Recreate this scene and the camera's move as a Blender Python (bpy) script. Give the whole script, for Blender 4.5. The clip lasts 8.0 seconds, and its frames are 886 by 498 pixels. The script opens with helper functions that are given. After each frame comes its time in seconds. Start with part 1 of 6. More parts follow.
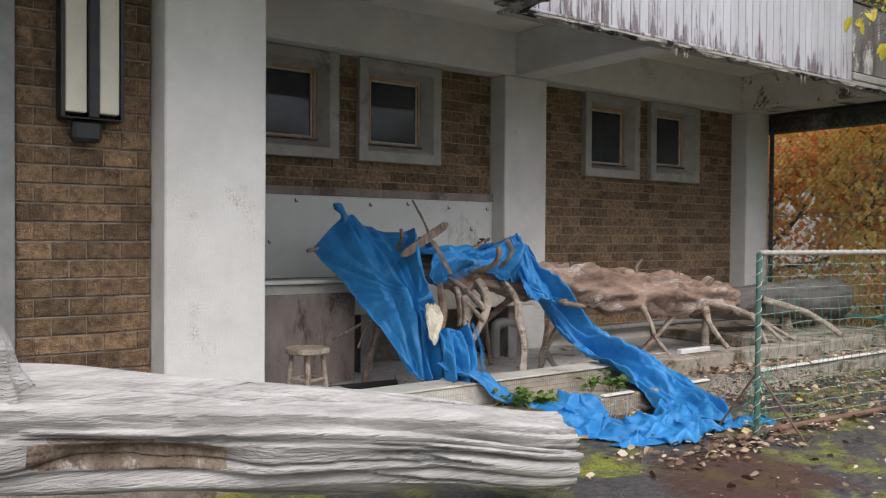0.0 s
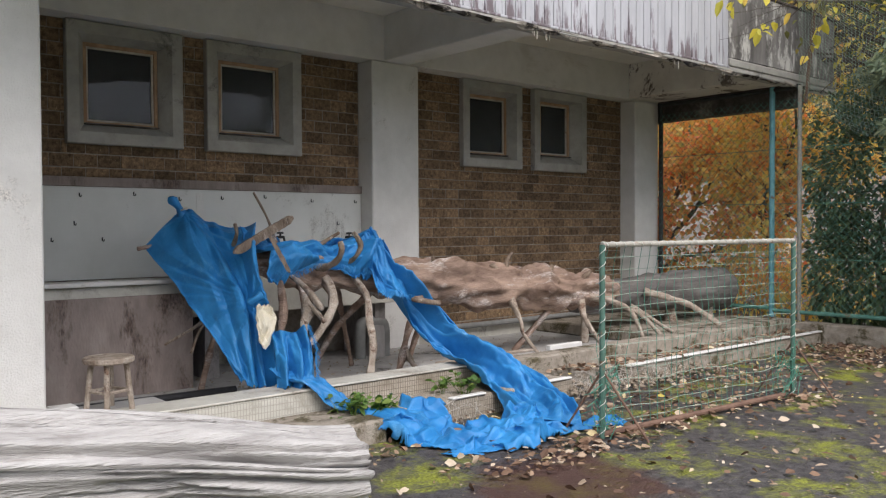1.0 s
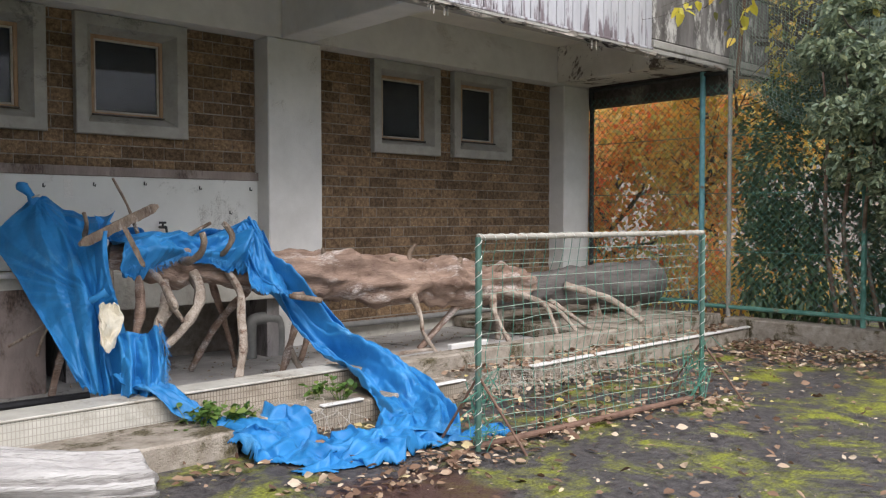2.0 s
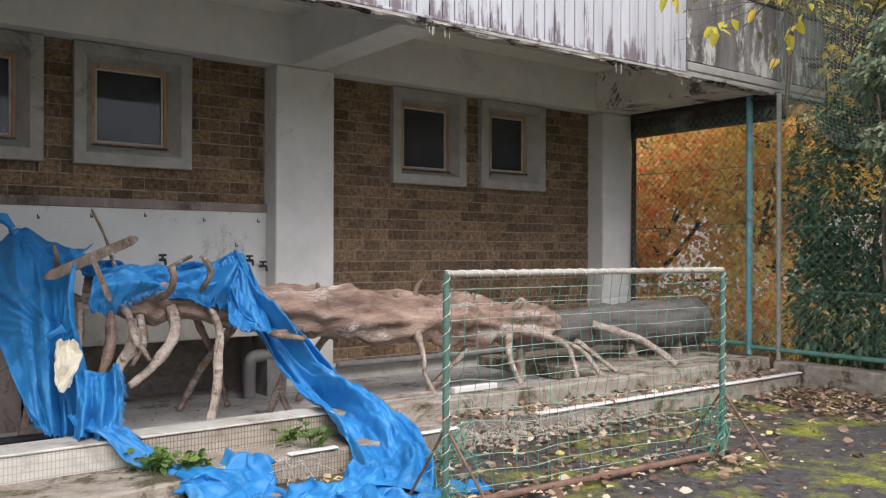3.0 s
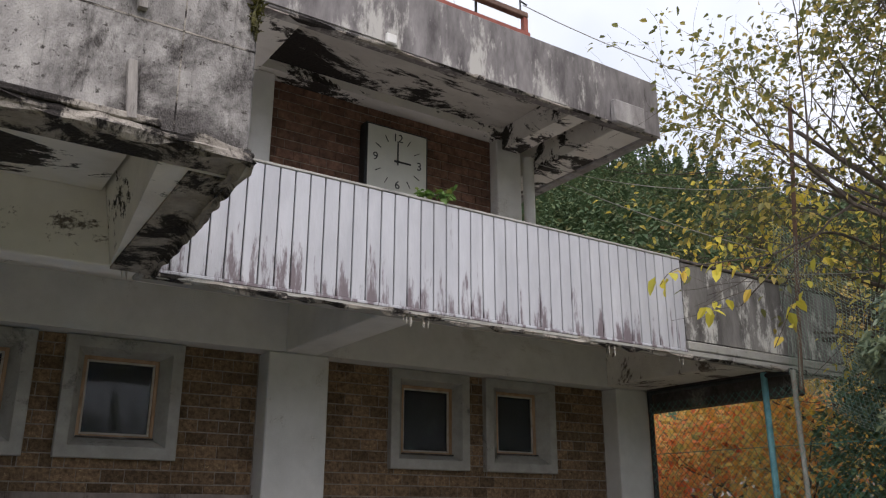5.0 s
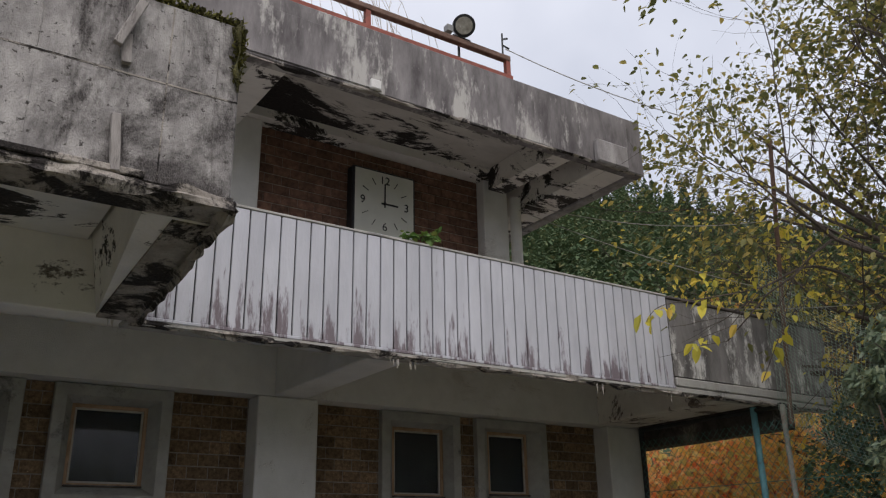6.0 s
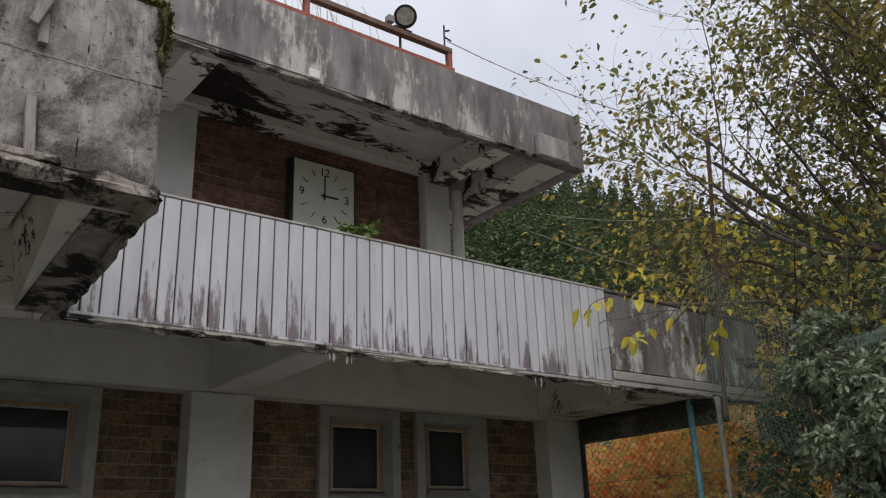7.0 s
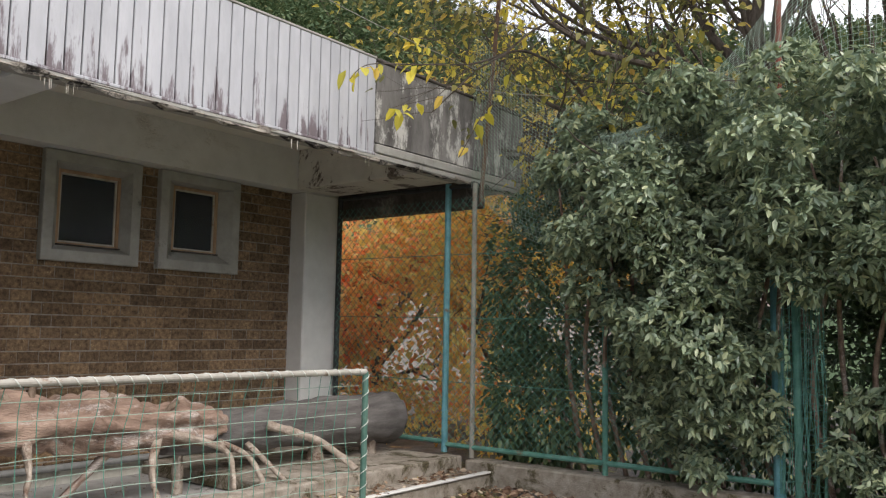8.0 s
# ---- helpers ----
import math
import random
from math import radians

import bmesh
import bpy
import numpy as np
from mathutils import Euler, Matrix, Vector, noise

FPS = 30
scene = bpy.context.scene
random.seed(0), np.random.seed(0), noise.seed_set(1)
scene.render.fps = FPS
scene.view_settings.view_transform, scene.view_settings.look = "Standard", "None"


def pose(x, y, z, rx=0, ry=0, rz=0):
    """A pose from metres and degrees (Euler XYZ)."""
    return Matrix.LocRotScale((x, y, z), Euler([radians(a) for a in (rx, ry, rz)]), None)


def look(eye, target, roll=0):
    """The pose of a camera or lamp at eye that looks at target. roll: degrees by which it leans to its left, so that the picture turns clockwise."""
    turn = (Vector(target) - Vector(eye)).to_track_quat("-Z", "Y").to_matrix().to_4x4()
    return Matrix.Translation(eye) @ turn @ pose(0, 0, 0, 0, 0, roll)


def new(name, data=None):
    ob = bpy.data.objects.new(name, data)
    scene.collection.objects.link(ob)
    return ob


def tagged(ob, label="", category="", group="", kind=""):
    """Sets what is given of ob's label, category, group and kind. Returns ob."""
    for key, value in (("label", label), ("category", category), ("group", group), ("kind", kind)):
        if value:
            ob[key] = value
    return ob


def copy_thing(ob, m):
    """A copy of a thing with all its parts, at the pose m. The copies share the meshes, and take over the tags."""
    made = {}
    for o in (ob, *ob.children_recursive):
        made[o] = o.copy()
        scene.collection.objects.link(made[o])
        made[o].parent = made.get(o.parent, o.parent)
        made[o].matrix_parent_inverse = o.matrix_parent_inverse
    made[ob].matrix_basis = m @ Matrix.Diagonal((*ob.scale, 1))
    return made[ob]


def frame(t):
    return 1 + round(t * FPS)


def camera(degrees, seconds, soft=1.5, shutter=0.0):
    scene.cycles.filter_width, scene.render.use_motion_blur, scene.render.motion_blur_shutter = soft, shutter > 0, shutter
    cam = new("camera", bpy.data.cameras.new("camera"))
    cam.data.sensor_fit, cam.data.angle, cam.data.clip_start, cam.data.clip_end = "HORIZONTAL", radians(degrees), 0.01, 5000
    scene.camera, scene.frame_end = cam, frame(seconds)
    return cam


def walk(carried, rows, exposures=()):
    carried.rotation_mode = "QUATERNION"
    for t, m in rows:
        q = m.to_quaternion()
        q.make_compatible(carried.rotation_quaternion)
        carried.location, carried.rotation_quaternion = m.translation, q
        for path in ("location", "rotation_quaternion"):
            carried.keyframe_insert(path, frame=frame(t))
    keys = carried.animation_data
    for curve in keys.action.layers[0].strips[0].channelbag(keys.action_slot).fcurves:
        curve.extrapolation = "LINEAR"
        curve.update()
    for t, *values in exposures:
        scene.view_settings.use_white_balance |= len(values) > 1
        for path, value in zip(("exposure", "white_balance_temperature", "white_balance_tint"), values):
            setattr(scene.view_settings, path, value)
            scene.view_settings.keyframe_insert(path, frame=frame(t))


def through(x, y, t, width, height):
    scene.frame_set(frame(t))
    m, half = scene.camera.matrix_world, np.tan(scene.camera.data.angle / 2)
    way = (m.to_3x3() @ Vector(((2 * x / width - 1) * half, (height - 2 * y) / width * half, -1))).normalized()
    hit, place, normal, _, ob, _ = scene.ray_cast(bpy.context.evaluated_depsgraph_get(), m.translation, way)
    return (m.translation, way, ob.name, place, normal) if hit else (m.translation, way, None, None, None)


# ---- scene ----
cam = camera(55.5, 8.0, 1.2)
METRES, EYE, TILT, LEAN, TURN = 4.4, 1.53, 0.0, 0.0, -36.5
ROWS = [
    (0.0, 0.0, 0.0, 0.0, 0.01, -0.95, -0.43),
    (0.5, 0.0937, 0.0554, -0.0031, -3.71, -1.1, -0.18),
    (1.0, 0.1882, 0.1037, 0.0016, -4.19, -1.42, 0.29),
    (1.5, 0.2788, 0.1808, -0.0006, -6.47, -2.03, 0.1),
    (1.7, 0.3128, 0.2027, 0.0002, -7.05, -2.1, -0.06),
    (2.8, 0.4986, 0.3051, 0.0053, -1.21, -1.04, 0.2),
    (3.0, 0.5328, 0.3318, 0.0045, -0.67, 0.09, -0.18),
    (3.5, 0.5972, 0.3699, 0.0263, 0.23, 3.82, -1.69),
    (4.0, 0.6433, 0.3719, 0.0529, 3.86, 10.46, -1.44),
    (4.5, 0.6666, 0.3696, 0.0665, 4.07, 15.53, -0.79),
    (5.0, 0.6793, 0.367, 0.0714, 3.13, 17.5, -0.09),
    (6.5, 0.7057, 0.3501, 0.0728, 3.0, 20.6, 1.39),
    (7.0, 0.7149, 0.3694, 0.0746, -0.4, 19.65, 1.96),
    (7.5, 0.7406, 0.4185, 0.061, -6.59, 14.88, 0.37),
    (8.0, 0.7843, 0.485, 0.0365, -15.9, 5.57, -0.98),
]
walk(cam, [(t, pose(0, 0, EYE, TILT, LEAN, TURN) @ pose(METRES * x, METRES * y, METRES * z, 90 + pitch, roll, yaw)) for t, x, y, z, yaw, pitch, roll in ROWS],
     [(0.0, 0.98, 6400, 14), (1.0, 1.1, 6400, 14), (3.0, 1.3, 6350, 16), (3.6, 1.28, 6350, 17), (4.5, 0.98, 6350, 16), (5.2, 0.58, 6350, 16), (6.4, 0.2, 6400, 15), (7.2, 0.3, 6450, 14), (8.0, 1.1, 6550, 13)])

# ---- sky and light: overcast autumn day ----
world = bpy.data.worlds.new("overcast")
scene.world = world
world.use_nodes = True
wn = world.node_tree
wn.nodes.clear()
w_out = wn.nodes.new("ShaderNodeOutputWorld")
w_bg = wn.nodes.new("ShaderNodeBackground")
w_sky = wn.nodes.new("ShaderNodeTexSky")
w_sky.sky_type = "NISHITA"
w_sky.sun_disc = False
w_sky.sun_elevation = radians(50)
w_sky.sun_rotation = radians(196)
w_sky.air_density, w_sky.dust_density, w_sky.ozone_density = 1.0, 4.0, 1.0
# cloud cover: mixes the clear sky with soft grey-white clouds
w_tc = wn.nodes.new("ShaderNodeTexCoord")
w_noise = wn.nodes.new("ShaderNodeTexNoise")
w_noise.inputs["Scale"].default_value = 2.2
w_noise.inputs["Detail"].default_value = 6
w_ramp = wn.nodes.new("ShaderNodeValToRGB")
w_ramp.color_ramp.elements[0].position, w_ramp.color_ramp.elements[0].color = 0.3, (5.6, 6.0, 6.6, 1)
w_ramp.color_ramp.elements[1].position, w_ramp.color_ramp.elements[1].color = 0.72, (8.6, 8.9, 9.3, 1)
w_mix = wn.nodes.new("ShaderNodeMix")
w_mix.data_type = "RGBA"
w_mix.inputs["Factor"].default_value = 0.9
wn.links.new(w_tc.outputs["Generated"], w_noise.inputs["Vector"])
wn.links.new(w_noise.outputs["Fac"], w_ramp.inputs["Fac"])
wn.links.new(w_sky.outputs["Color"], w_mix.inputs["A"])
wn.links.new(w_ramp.outputs["Color"], w_mix.inputs["B"])
wn.links.new(w_mix.outputs["Result"], w_bg.inputs["Color"])
w_bg.inputs["Strength"].default_value = 0.1
wn.links.new(w_bg.outputs["Background"], w_out.inputs["Surface"])

sun = new("sun", bpy.data.lights.new("sun", "SUN"))
sun.data.energy, sun.data.angle, sun.data.color = 1.4, radians(45), (1.0, 0.96, 0.90)
sun.matrix_world = look((6, 0, 31), (13, 25, 0))


# ---- materials ----
def material(name, c1, c2, scale=6.0, rough=0.85, bump=0.2, stains=None, stain_scale=1.0, stain_amount=0.5,
             stretch=(1, 1, 1), metal=0.0, fine=60.0, per_piece=0.0, spec=0.4, edge=0.08, pits=None):
    """A two-scale procedural surface. stains: colour of broad irregular patches; stretch: squeezes the pattern along axes."""
    m = bpy.data.materials.new(name)
    m.use_nodes = True
    n, l = m.node_tree.nodes, m.node_tree.links
    b = n["Principled BSDF"]
    b.inputs["Roughness"].default_value = rough
    b.inputs["Metallic"].default_value = metal
    b.inputs["Specular IOR Level"].default_value = spec
    geo = n.new("ShaderNodeNewGeometry")
    mp = n.new("ShaderNodeMapping")
    mp.inputs["Scale"].default_value = stretch
    l.new(geo.outputs["Position"], mp.inputs["Vector"])
    n1 = n.new("ShaderNodeTexNoise")
    n1.inputs["Scale"].default_value, n1.inputs["Detail"].default_value = scale, 8
    n1.inputs["Roughness"].default_value = 0.65
    l.new(mp.outputs["Vector"], n1.inputs["Vector"])
    r1 = n.new("ShaderNodeValToRGB")
    r1.color_ramp.elements[0].position, r1.color_ramp.elements[0].color = 0.32, (*c1, 1)
    r1.color_ramp.elements[1].position, r1.color_ramp.elements[1].color = 0.68, (*c2, 1)
    l.new(n1.outputs["Fac"], r1.inputs["Fac"])
    colour = r1.outputs["Color"]
    n2 = n.new("ShaderNodeTexNoise")
    n2.inputs["Scale"].default_value, n2.inputs["Detail"].default_value = fine, 4
    l.new(mp.outputs["Vector"], n2.inputs["Vector"])
    if stains:
        n3 = n.new("ShaderNodeTexNoise")
        n3.inputs["Scale"].default_value, n3.inputs["Detail"].default_value = stain_scale, 9
        n3.inputs["Roughness"].default_value = 0.76
        n3.inputs["Distortion"].default_value = 0.4
        l.new(mp.outputs["Vector"], n3.inputs["Vector"])
        r3 = n.new("ShaderNodeValToRGB")
        r3.color_ramp.elements[0].position = 0.65 - 0.3 * stain_amount
        r3.color_ramp.elements[1].position = 0.65 - 0.3 * stain_amount + edge
        l.new(n3.outputs["Fac"], r3.inputs["Fac"])
        mx = n.new("ShaderNodeMix")
        mx.data_type = "RGBA"
        r4 = n.new("ShaderNodeValToRGB")
        r4.color_ramp.elements[0].position, r4.color_ramp.elements[0].color = 0.36, (*(0.55 * c for c in stains), 1)
        r4.color_ramp.elements[1].position, r4.color_ramp.elements[1].color = 0.64, (*(min(1.0, 1.45 * c) for c in stains), 1)
        l.new(n2.outputs["Fac"], r4.inputs["Fac"])
        l.new(r4.outputs["Color"], mx.inputs["B"])
        l.new(r3.outputs["Color"], mx.inputs["Factor"])
        l.new(colour, mx.inputs["A"])
        colour = mx.outputs["Result"]
    if per_piece:
        oi = n.new("ShaderNodeObjectInfo")
        mr = n.new("ShaderNodeMapRange")
        mr.inputs["To Min"].default_value, mr.inputs["To Max"].default_value = 1 - per_piece, 1 + per_piece
        l.new(oi.outputs["Random"], mr.inputs["Value"])
        hs = n.new("ShaderNodeHueSaturation")
        l.new(mr.outputs["Result"], hs.inputs["Value"])
        l.new(colour, hs.inputs["Color"])
        colour = hs.outputs["Color"]
    l.new(colour, b.inputs["Base Color"])
    bp = n.new("ShaderNodeBump")
    bp.inputs["Strength"].default_value, bp.inputs["Distance"].default_value = bump, 0.02
    ad = n.new("ShaderNodeMath")
    ad.operation = "ADD"
    l.new(n1.outputs["Fac"], ad.inputs[0])
    l.new(n2.outputs["Fac"], ad.inputs[1])
    height = ad.outputs["Value"]
    if pits:
        # blowholes and crumbled spots: clustered small hollows in a darker colour
        n4 = n.new("ShaderNodeTexNoise")
        n4.inputs["Scale"].default_value, n4.inputs["Detail"].default_value, n4.inputs["Roughness"].default_value = pits, 5, 0.7
        l.new(geo.outputs["Position"], n4.inputs["Vector"])
        r5 = n.new("ShaderNodeValToRGB")
        r5.color_ramp.elements[0].position, r5.color_ramp.elements[1].position = 0.585, 0.64
        l.new(n4.outputs["Fac"], r5.inputs["Fac"])
        mp5 = n.new("ShaderNodeMix")
        mp5.data_type = "RGBA"
        mp5.inputs["B"].default_value = (0.075, 0.066, 0.06, 1)
        l.new(r5.outputs["Color"], mp5.inputs["Factor"])
        l.new(colour, mp5.inputs["A"])
        l.new(mp5.outputs["Result"], b.inputs["Base Color"])
        su = n.new("ShaderNodeMath")
        su.operation = "SUBTRACT"
        l.new(height, su.inputs[0])
        l.new(r5.outputs["Color"], su.inputs[1])
        height = su.outputs["Value"]
    l.new(height, bp.inputs["Height"])
    l.new(bp.outputs["Normal"], b.inputs["Normal"])
    return m


WHITE = material("white_render", (0.60, 0.585, 0.555), (0.71, 0.695, 0.665), 3, 0.9, 0.35, (0.54, 0.51, 0.47), 0.7, 0.25, fine=90)
CREAM = material("painted_plaster", (0.68, 0.65, 0.59), (0.80, 0.77, 0.71), 2.5, 0.9, 0.15, (0.15, 0.125, 0.105), 0.8, 0.16, fine=90, edge=0.03)
SOFFIT = material("stained_soffit", (0.62, 0.59, 0.54), (0.76, 0.73, 0.68), 3, 0.9, 0.3, (0.03, 0.025, 0.022), 1.15, 0.39, stretch=(0.55, 1, 1), edge=0.025)
PEEL = material("peeling_paint", (0.58, 0.55, 0.50), (0.72, 0.69, 0.63), 3, 0.9, 0.4, (0.17, 0.14, 0.12), 1.2, 0.44, stretch=(0.6, 1, 1), edge=0.03)
EAVES = material("blackened_soffit", (0.46, 0.43, 0.39), (0.62, 0.59, 0.54), 3, 0.9, 0.3, (0.022, 0.018, 0.016), 0.75, 0.53, stretch=(0.45, 1, 1), edge=0.03)
CONCRETE = material("weathered_concrete", (0.20, 0.185, 0.18), (0.42, 0.395, 0.385), 5, 0.95, 0.5, (0.07, 0.063, 0.062), 1.3, 0.40, stretch=(1, 1, 0.35), fine=140)
CANOPY = material("flaking_concrete", (0.17, 0.158, 0.15), (0.43, 0.405, 0.38), 7, 0.95, 0.5, (0.075, 0.067, 0.063), 1.25, 0.58, stretch=(1, 1, 0.6), fine=120, edge=0.10, pits=20)
# black-stained concrete; also colours the added rooms dark in place of shade
DARK_CONCRETE = material("blackened_concrete_and_room_shade", (0.04, 0.033, 0.03), (0.14, 0.12, 0.11), 6, 0.95, 0.4, (0.28, 0.25, 0.22), 2.2, 0.34, edge=0.12)
FRAME = material("cement_window_surround", (0.30, 0.288, 0.26), (0.41, 0.395, 0.36), 5, 0.9, 0.25, (0.16, 0.155, 0.145), 1.5, 0.3, fine=120)
MORTAR = material("mortar", (0.20, 0.17, 0.14), (0.38, 0.335, 0.285), 14, 0.95, 0.4)
BRICK = material("brown_clay_brick", (0.088, 0.053, 0.031), (0.325, 0.212, 0.12), 22, 0.8, 1.0, (0.46, 0.34, 0.19), 26, 0.2, fine=110, per_piece=0.38)
RED_BRICK = material("red_brown_brick", (0.09, 0.045, 0.032), (0.25, 0.135, 0.09), 14, 0.85, 0.8, (0.23, 0.16, 0.10), 7, 0.14, fine=80, per_piece=0.3)
TIMBER = material("weathered_timber", (0.30, 0.17, 0.09), (0.55, 0.38, 0.25), 6, 0.85, 0.5, (0.10, 0.07, 0.05), 3, 0.25, stretch=(1, 1, 0.2))
ASPHALT = material("asphalt_with_moss", (0.030, 0.027, 0.029), (0.11, 0.10, 0.098), 16, 0.6, 0.9, (0.22, 0.235, 0.03), 1.7, 0.53, fine=55, edge=0.13)
FLOOR = material("dusty_concrete_floor", (0.33, 0.315, 0.30), (0.48, 0.465, 0.445), 4, 0.92, 0.3, (0.10, 0.095, 0.085), 2.2, 0.3)
STEP = material("mossy_step", (0.22, 0.185, 0.145), (0.42, 0.37, 0.31), 9, 0.95, 0.7, (0.09, 0.075, 0.04), 2.2, 0.46, fine=80)
RUBBLE = material("brown_rubble", (0.16, 0.12, 0.085), (0.42, 0.35, 0.27), 12, 0.95, 0.4)
POST_GREEN = material("dark_green_post", (0.045, 0.11, 0.085), (0.10, 0.19, 0.15), 9, 0.6, 0.2, (0.16, 0.09, 0.05), 5, 0.25)
TILE = material("cream_mosaic_tile", (0.46, 0.44, 0.385), (0.62, 0.60, 0.535), 5, 0.55, 0.15, (0.24, 0.20, 0.15), 2.5, 0.40, edge=0.18)
BOARD = material("white_panel_board", (0.60, 0.60, 0.57), (0.68, 0.68, 0.65), 2, 0.7, 0.05, (0.45, 0.44, 0.41), 1.2, 0.2)
PLY = material("grey_plywood", (0.17, 0.135, 0.12), (0.31, 0.255, 0.23), 5, 0.85, 0.25, (0.11, 0.08, 0.066), 1.5, 0.36, stretch=(1, 1, 0.4))
PIPE = material("grey_plastic_pipe", (0.18, 0.18, 0.175), (0.27, 0.27, 0.26), 6, 0.5, 0.05)
GREEN_PAINT = material("flaking_green_paint", (0.07, 0.21, 0.17), (0.15, 0.33, 0.27), 8, 0.6, 0.2, (0.20, 0.10, 0.05), 5, 0.25)
BLUE_PAINT = material("turquoise_painted_steel", (0.09, 0.26, 0.30), (0.18, 0.40, 0.45), 8, 0.6, 0.2, (0.16, 0.10, 0.06), 5, 0.25)
BROWN_STEEL = material("rusty_brown_steel", (0.10, 0.055, 0.04), (0.20, 0.12, 0.085), 9, 0.75, 0.3)
RED_STEEL = material("red_oxide_steel", (0.20, 0.05, 0.035), (0.33, 0.10, 0.07), 8, 0.7, 0.3, (0.12, 0.07, 0.05), 4, 0.3)
DARK_STEEL = material("dark_steel", (0.018, 0.02, 0.021), (0.045, 0.047, 0.048), 8, 0.6, 0.1)
BLACK = material("black_enamel_and_gap_shade", (0.012, 0.012, 0.014), (0.03, 0.03, 0.032), 6, 0.45, 0.05)
TARP = material("blue_woven_tarpaulin", (0.012, 0.15, 0.39), (0.035, 0.25, 0.56), 4, 0.5, 0.15, (0.13, 0.37, 0.62), 3.5, 0.30, fine=220, spec=0.4, edge=0.2)
GREY_WOOD = material("silvery_driftwood", (0.28, 0.262, 0.25), (0.55, 0.53, 0.51), 6, 0.85, 0.8, (0.18, 0.15, 0.125), 1.8, 0.31, stretch=(0.3, 2.2, 2.2), fine=45, edge=0.14)
BROWN_WOOD = material("brown_driftwood", (0.12, 0.072, 0.052), (0.39, 0.275, 0.21), 5, 0.78, 0.7, (0.56, 0.505, 0.465), 2.3, 0.46, stretch=(0.45, 1.8, 1.8), fine=50, edge=0.16)
PALE_WOOD = material("bleached_root", (0.20, 0.15, 0.11), (0.50, 0.43, 0.36), 8, 0.8, 0.7, (0.16, 0.10, 0.07), 4, 0.4)
STUB_WOOD = material("brown_grey_branch_wood", (0.10, 0.065, 0.045), (0.36, 0.28, 0.21), 10, 0.85, 0.9, (0.45, 0.40, 0.35), 5, 0.3, stretch=(1, 1, 0.6), fine=60)
DARK_WOOD = material("dark_log", (0.07, 0.062, 0.058), (0.19, 0.175, 0.165), 4, 0.85, 0.6, stretch=(0.35, 2.5, 2.5), fine=40)



def worn_paint(name, paint, bare, z0, z1, grade=0.5, stretch=(9, 9, 0.9), scale=1.0, rough=0.55):
    """Paint that has flaked off in upright streaks, the more the lower (from z1 down to z0)."""
    m = material(name, paint[0], paint[1], 5, rough, 0.12, stretch=(1, 1, 0.3), per_piece=0.05)
    n, l = m.node_tree.nodes, m.node_tree.links
    b = n["Principled BSDF"]
    old = b.inputs["Base Color"].links[0].from_socket
    geo = n.new("ShaderNodeNewGeometry")
    mp = n.new("ShaderNodeMapping")
    mp.inputs["Scale"].default_value = stretch
    l.new(geo.outputs["Position"], mp.inputs["Vector"])
    a = n.new("ShaderNodeTexNoise")
    a.inputs["Scale"].default_value, a.inputs["Detail"].default_value, a.inputs["Roughness"].default_value = scale, 10, 0.72
    l.new(mp.outputs["Vector"], a.inputs["Vector"])
    sp = n.new("ShaderNodeSeparateXYZ")
    l.new(geo.outputs["Position"], sp.inputs["Vector"])
    mr = n.new("ShaderNodeMapRange")
    mr.inputs["From Min"].default_value, mr.inputs["From Max"].default_value = z0, z1
    mr.inputs["To Min"].default_value, mr.inputs["To Max"].default_value = grade, 0.0
    l.new(sp.outputs["Z"], mr.inputs["Value"])
    ad = n.new("ShaderNodeMath")
    ad.operation = "ADD"
    l.new(a.outputs["Fac"], ad.inputs[0])
    l.new(mr.outputs["Result"], ad.inputs[1])
    r = n.new("ShaderNodeValToRGB")
    r.color_ramp.elements[0].position, r.color_ramp.elements[1].position = 0.66, 0.74
    l.new(ad.outputs["Value"], r.inputs["Fac"])
    mx = n.new("ShaderNodeMix")
    mx.data_type = "RGBA"
    mx.inputs["B"].default_value = (*bare, 1)
    l.new(r.outputs["Color"], mx.inputs["Factor"])
    l.new(old, mx.inputs["A"])
    l.new(mx.outputs["Result"], b.inputs["Base Color"])
    return m


SLAT = worn_paint("flaking_white_paint", ((0.40, 0.40, 0.425), (0.50, 0.50, 0.525)), (0.16, 0.13, 0.14), 3.47, 4.15, 0.205, (10, 10, 1.6))
STREAKED = worn_paint("streaked_concrete", ((0.09, 0.083, 0.078), (0.26, 0.245, 0.23)), (0.58, 0.56, 0.52), 3.0, 6.5, 0.16, (3.6, 3.6, 1.4), 1.0, 0.95)
FASCIA = worn_paint("rain_streaked_fascia", ((0.09, 0.08, 0.08), (0.27, 0.25, 0.245)), (0.44, 0.42, 0.39), 5.5, 9.5, 0.19, (3.4, 3.4, 1.0), 1.0, 0.95)


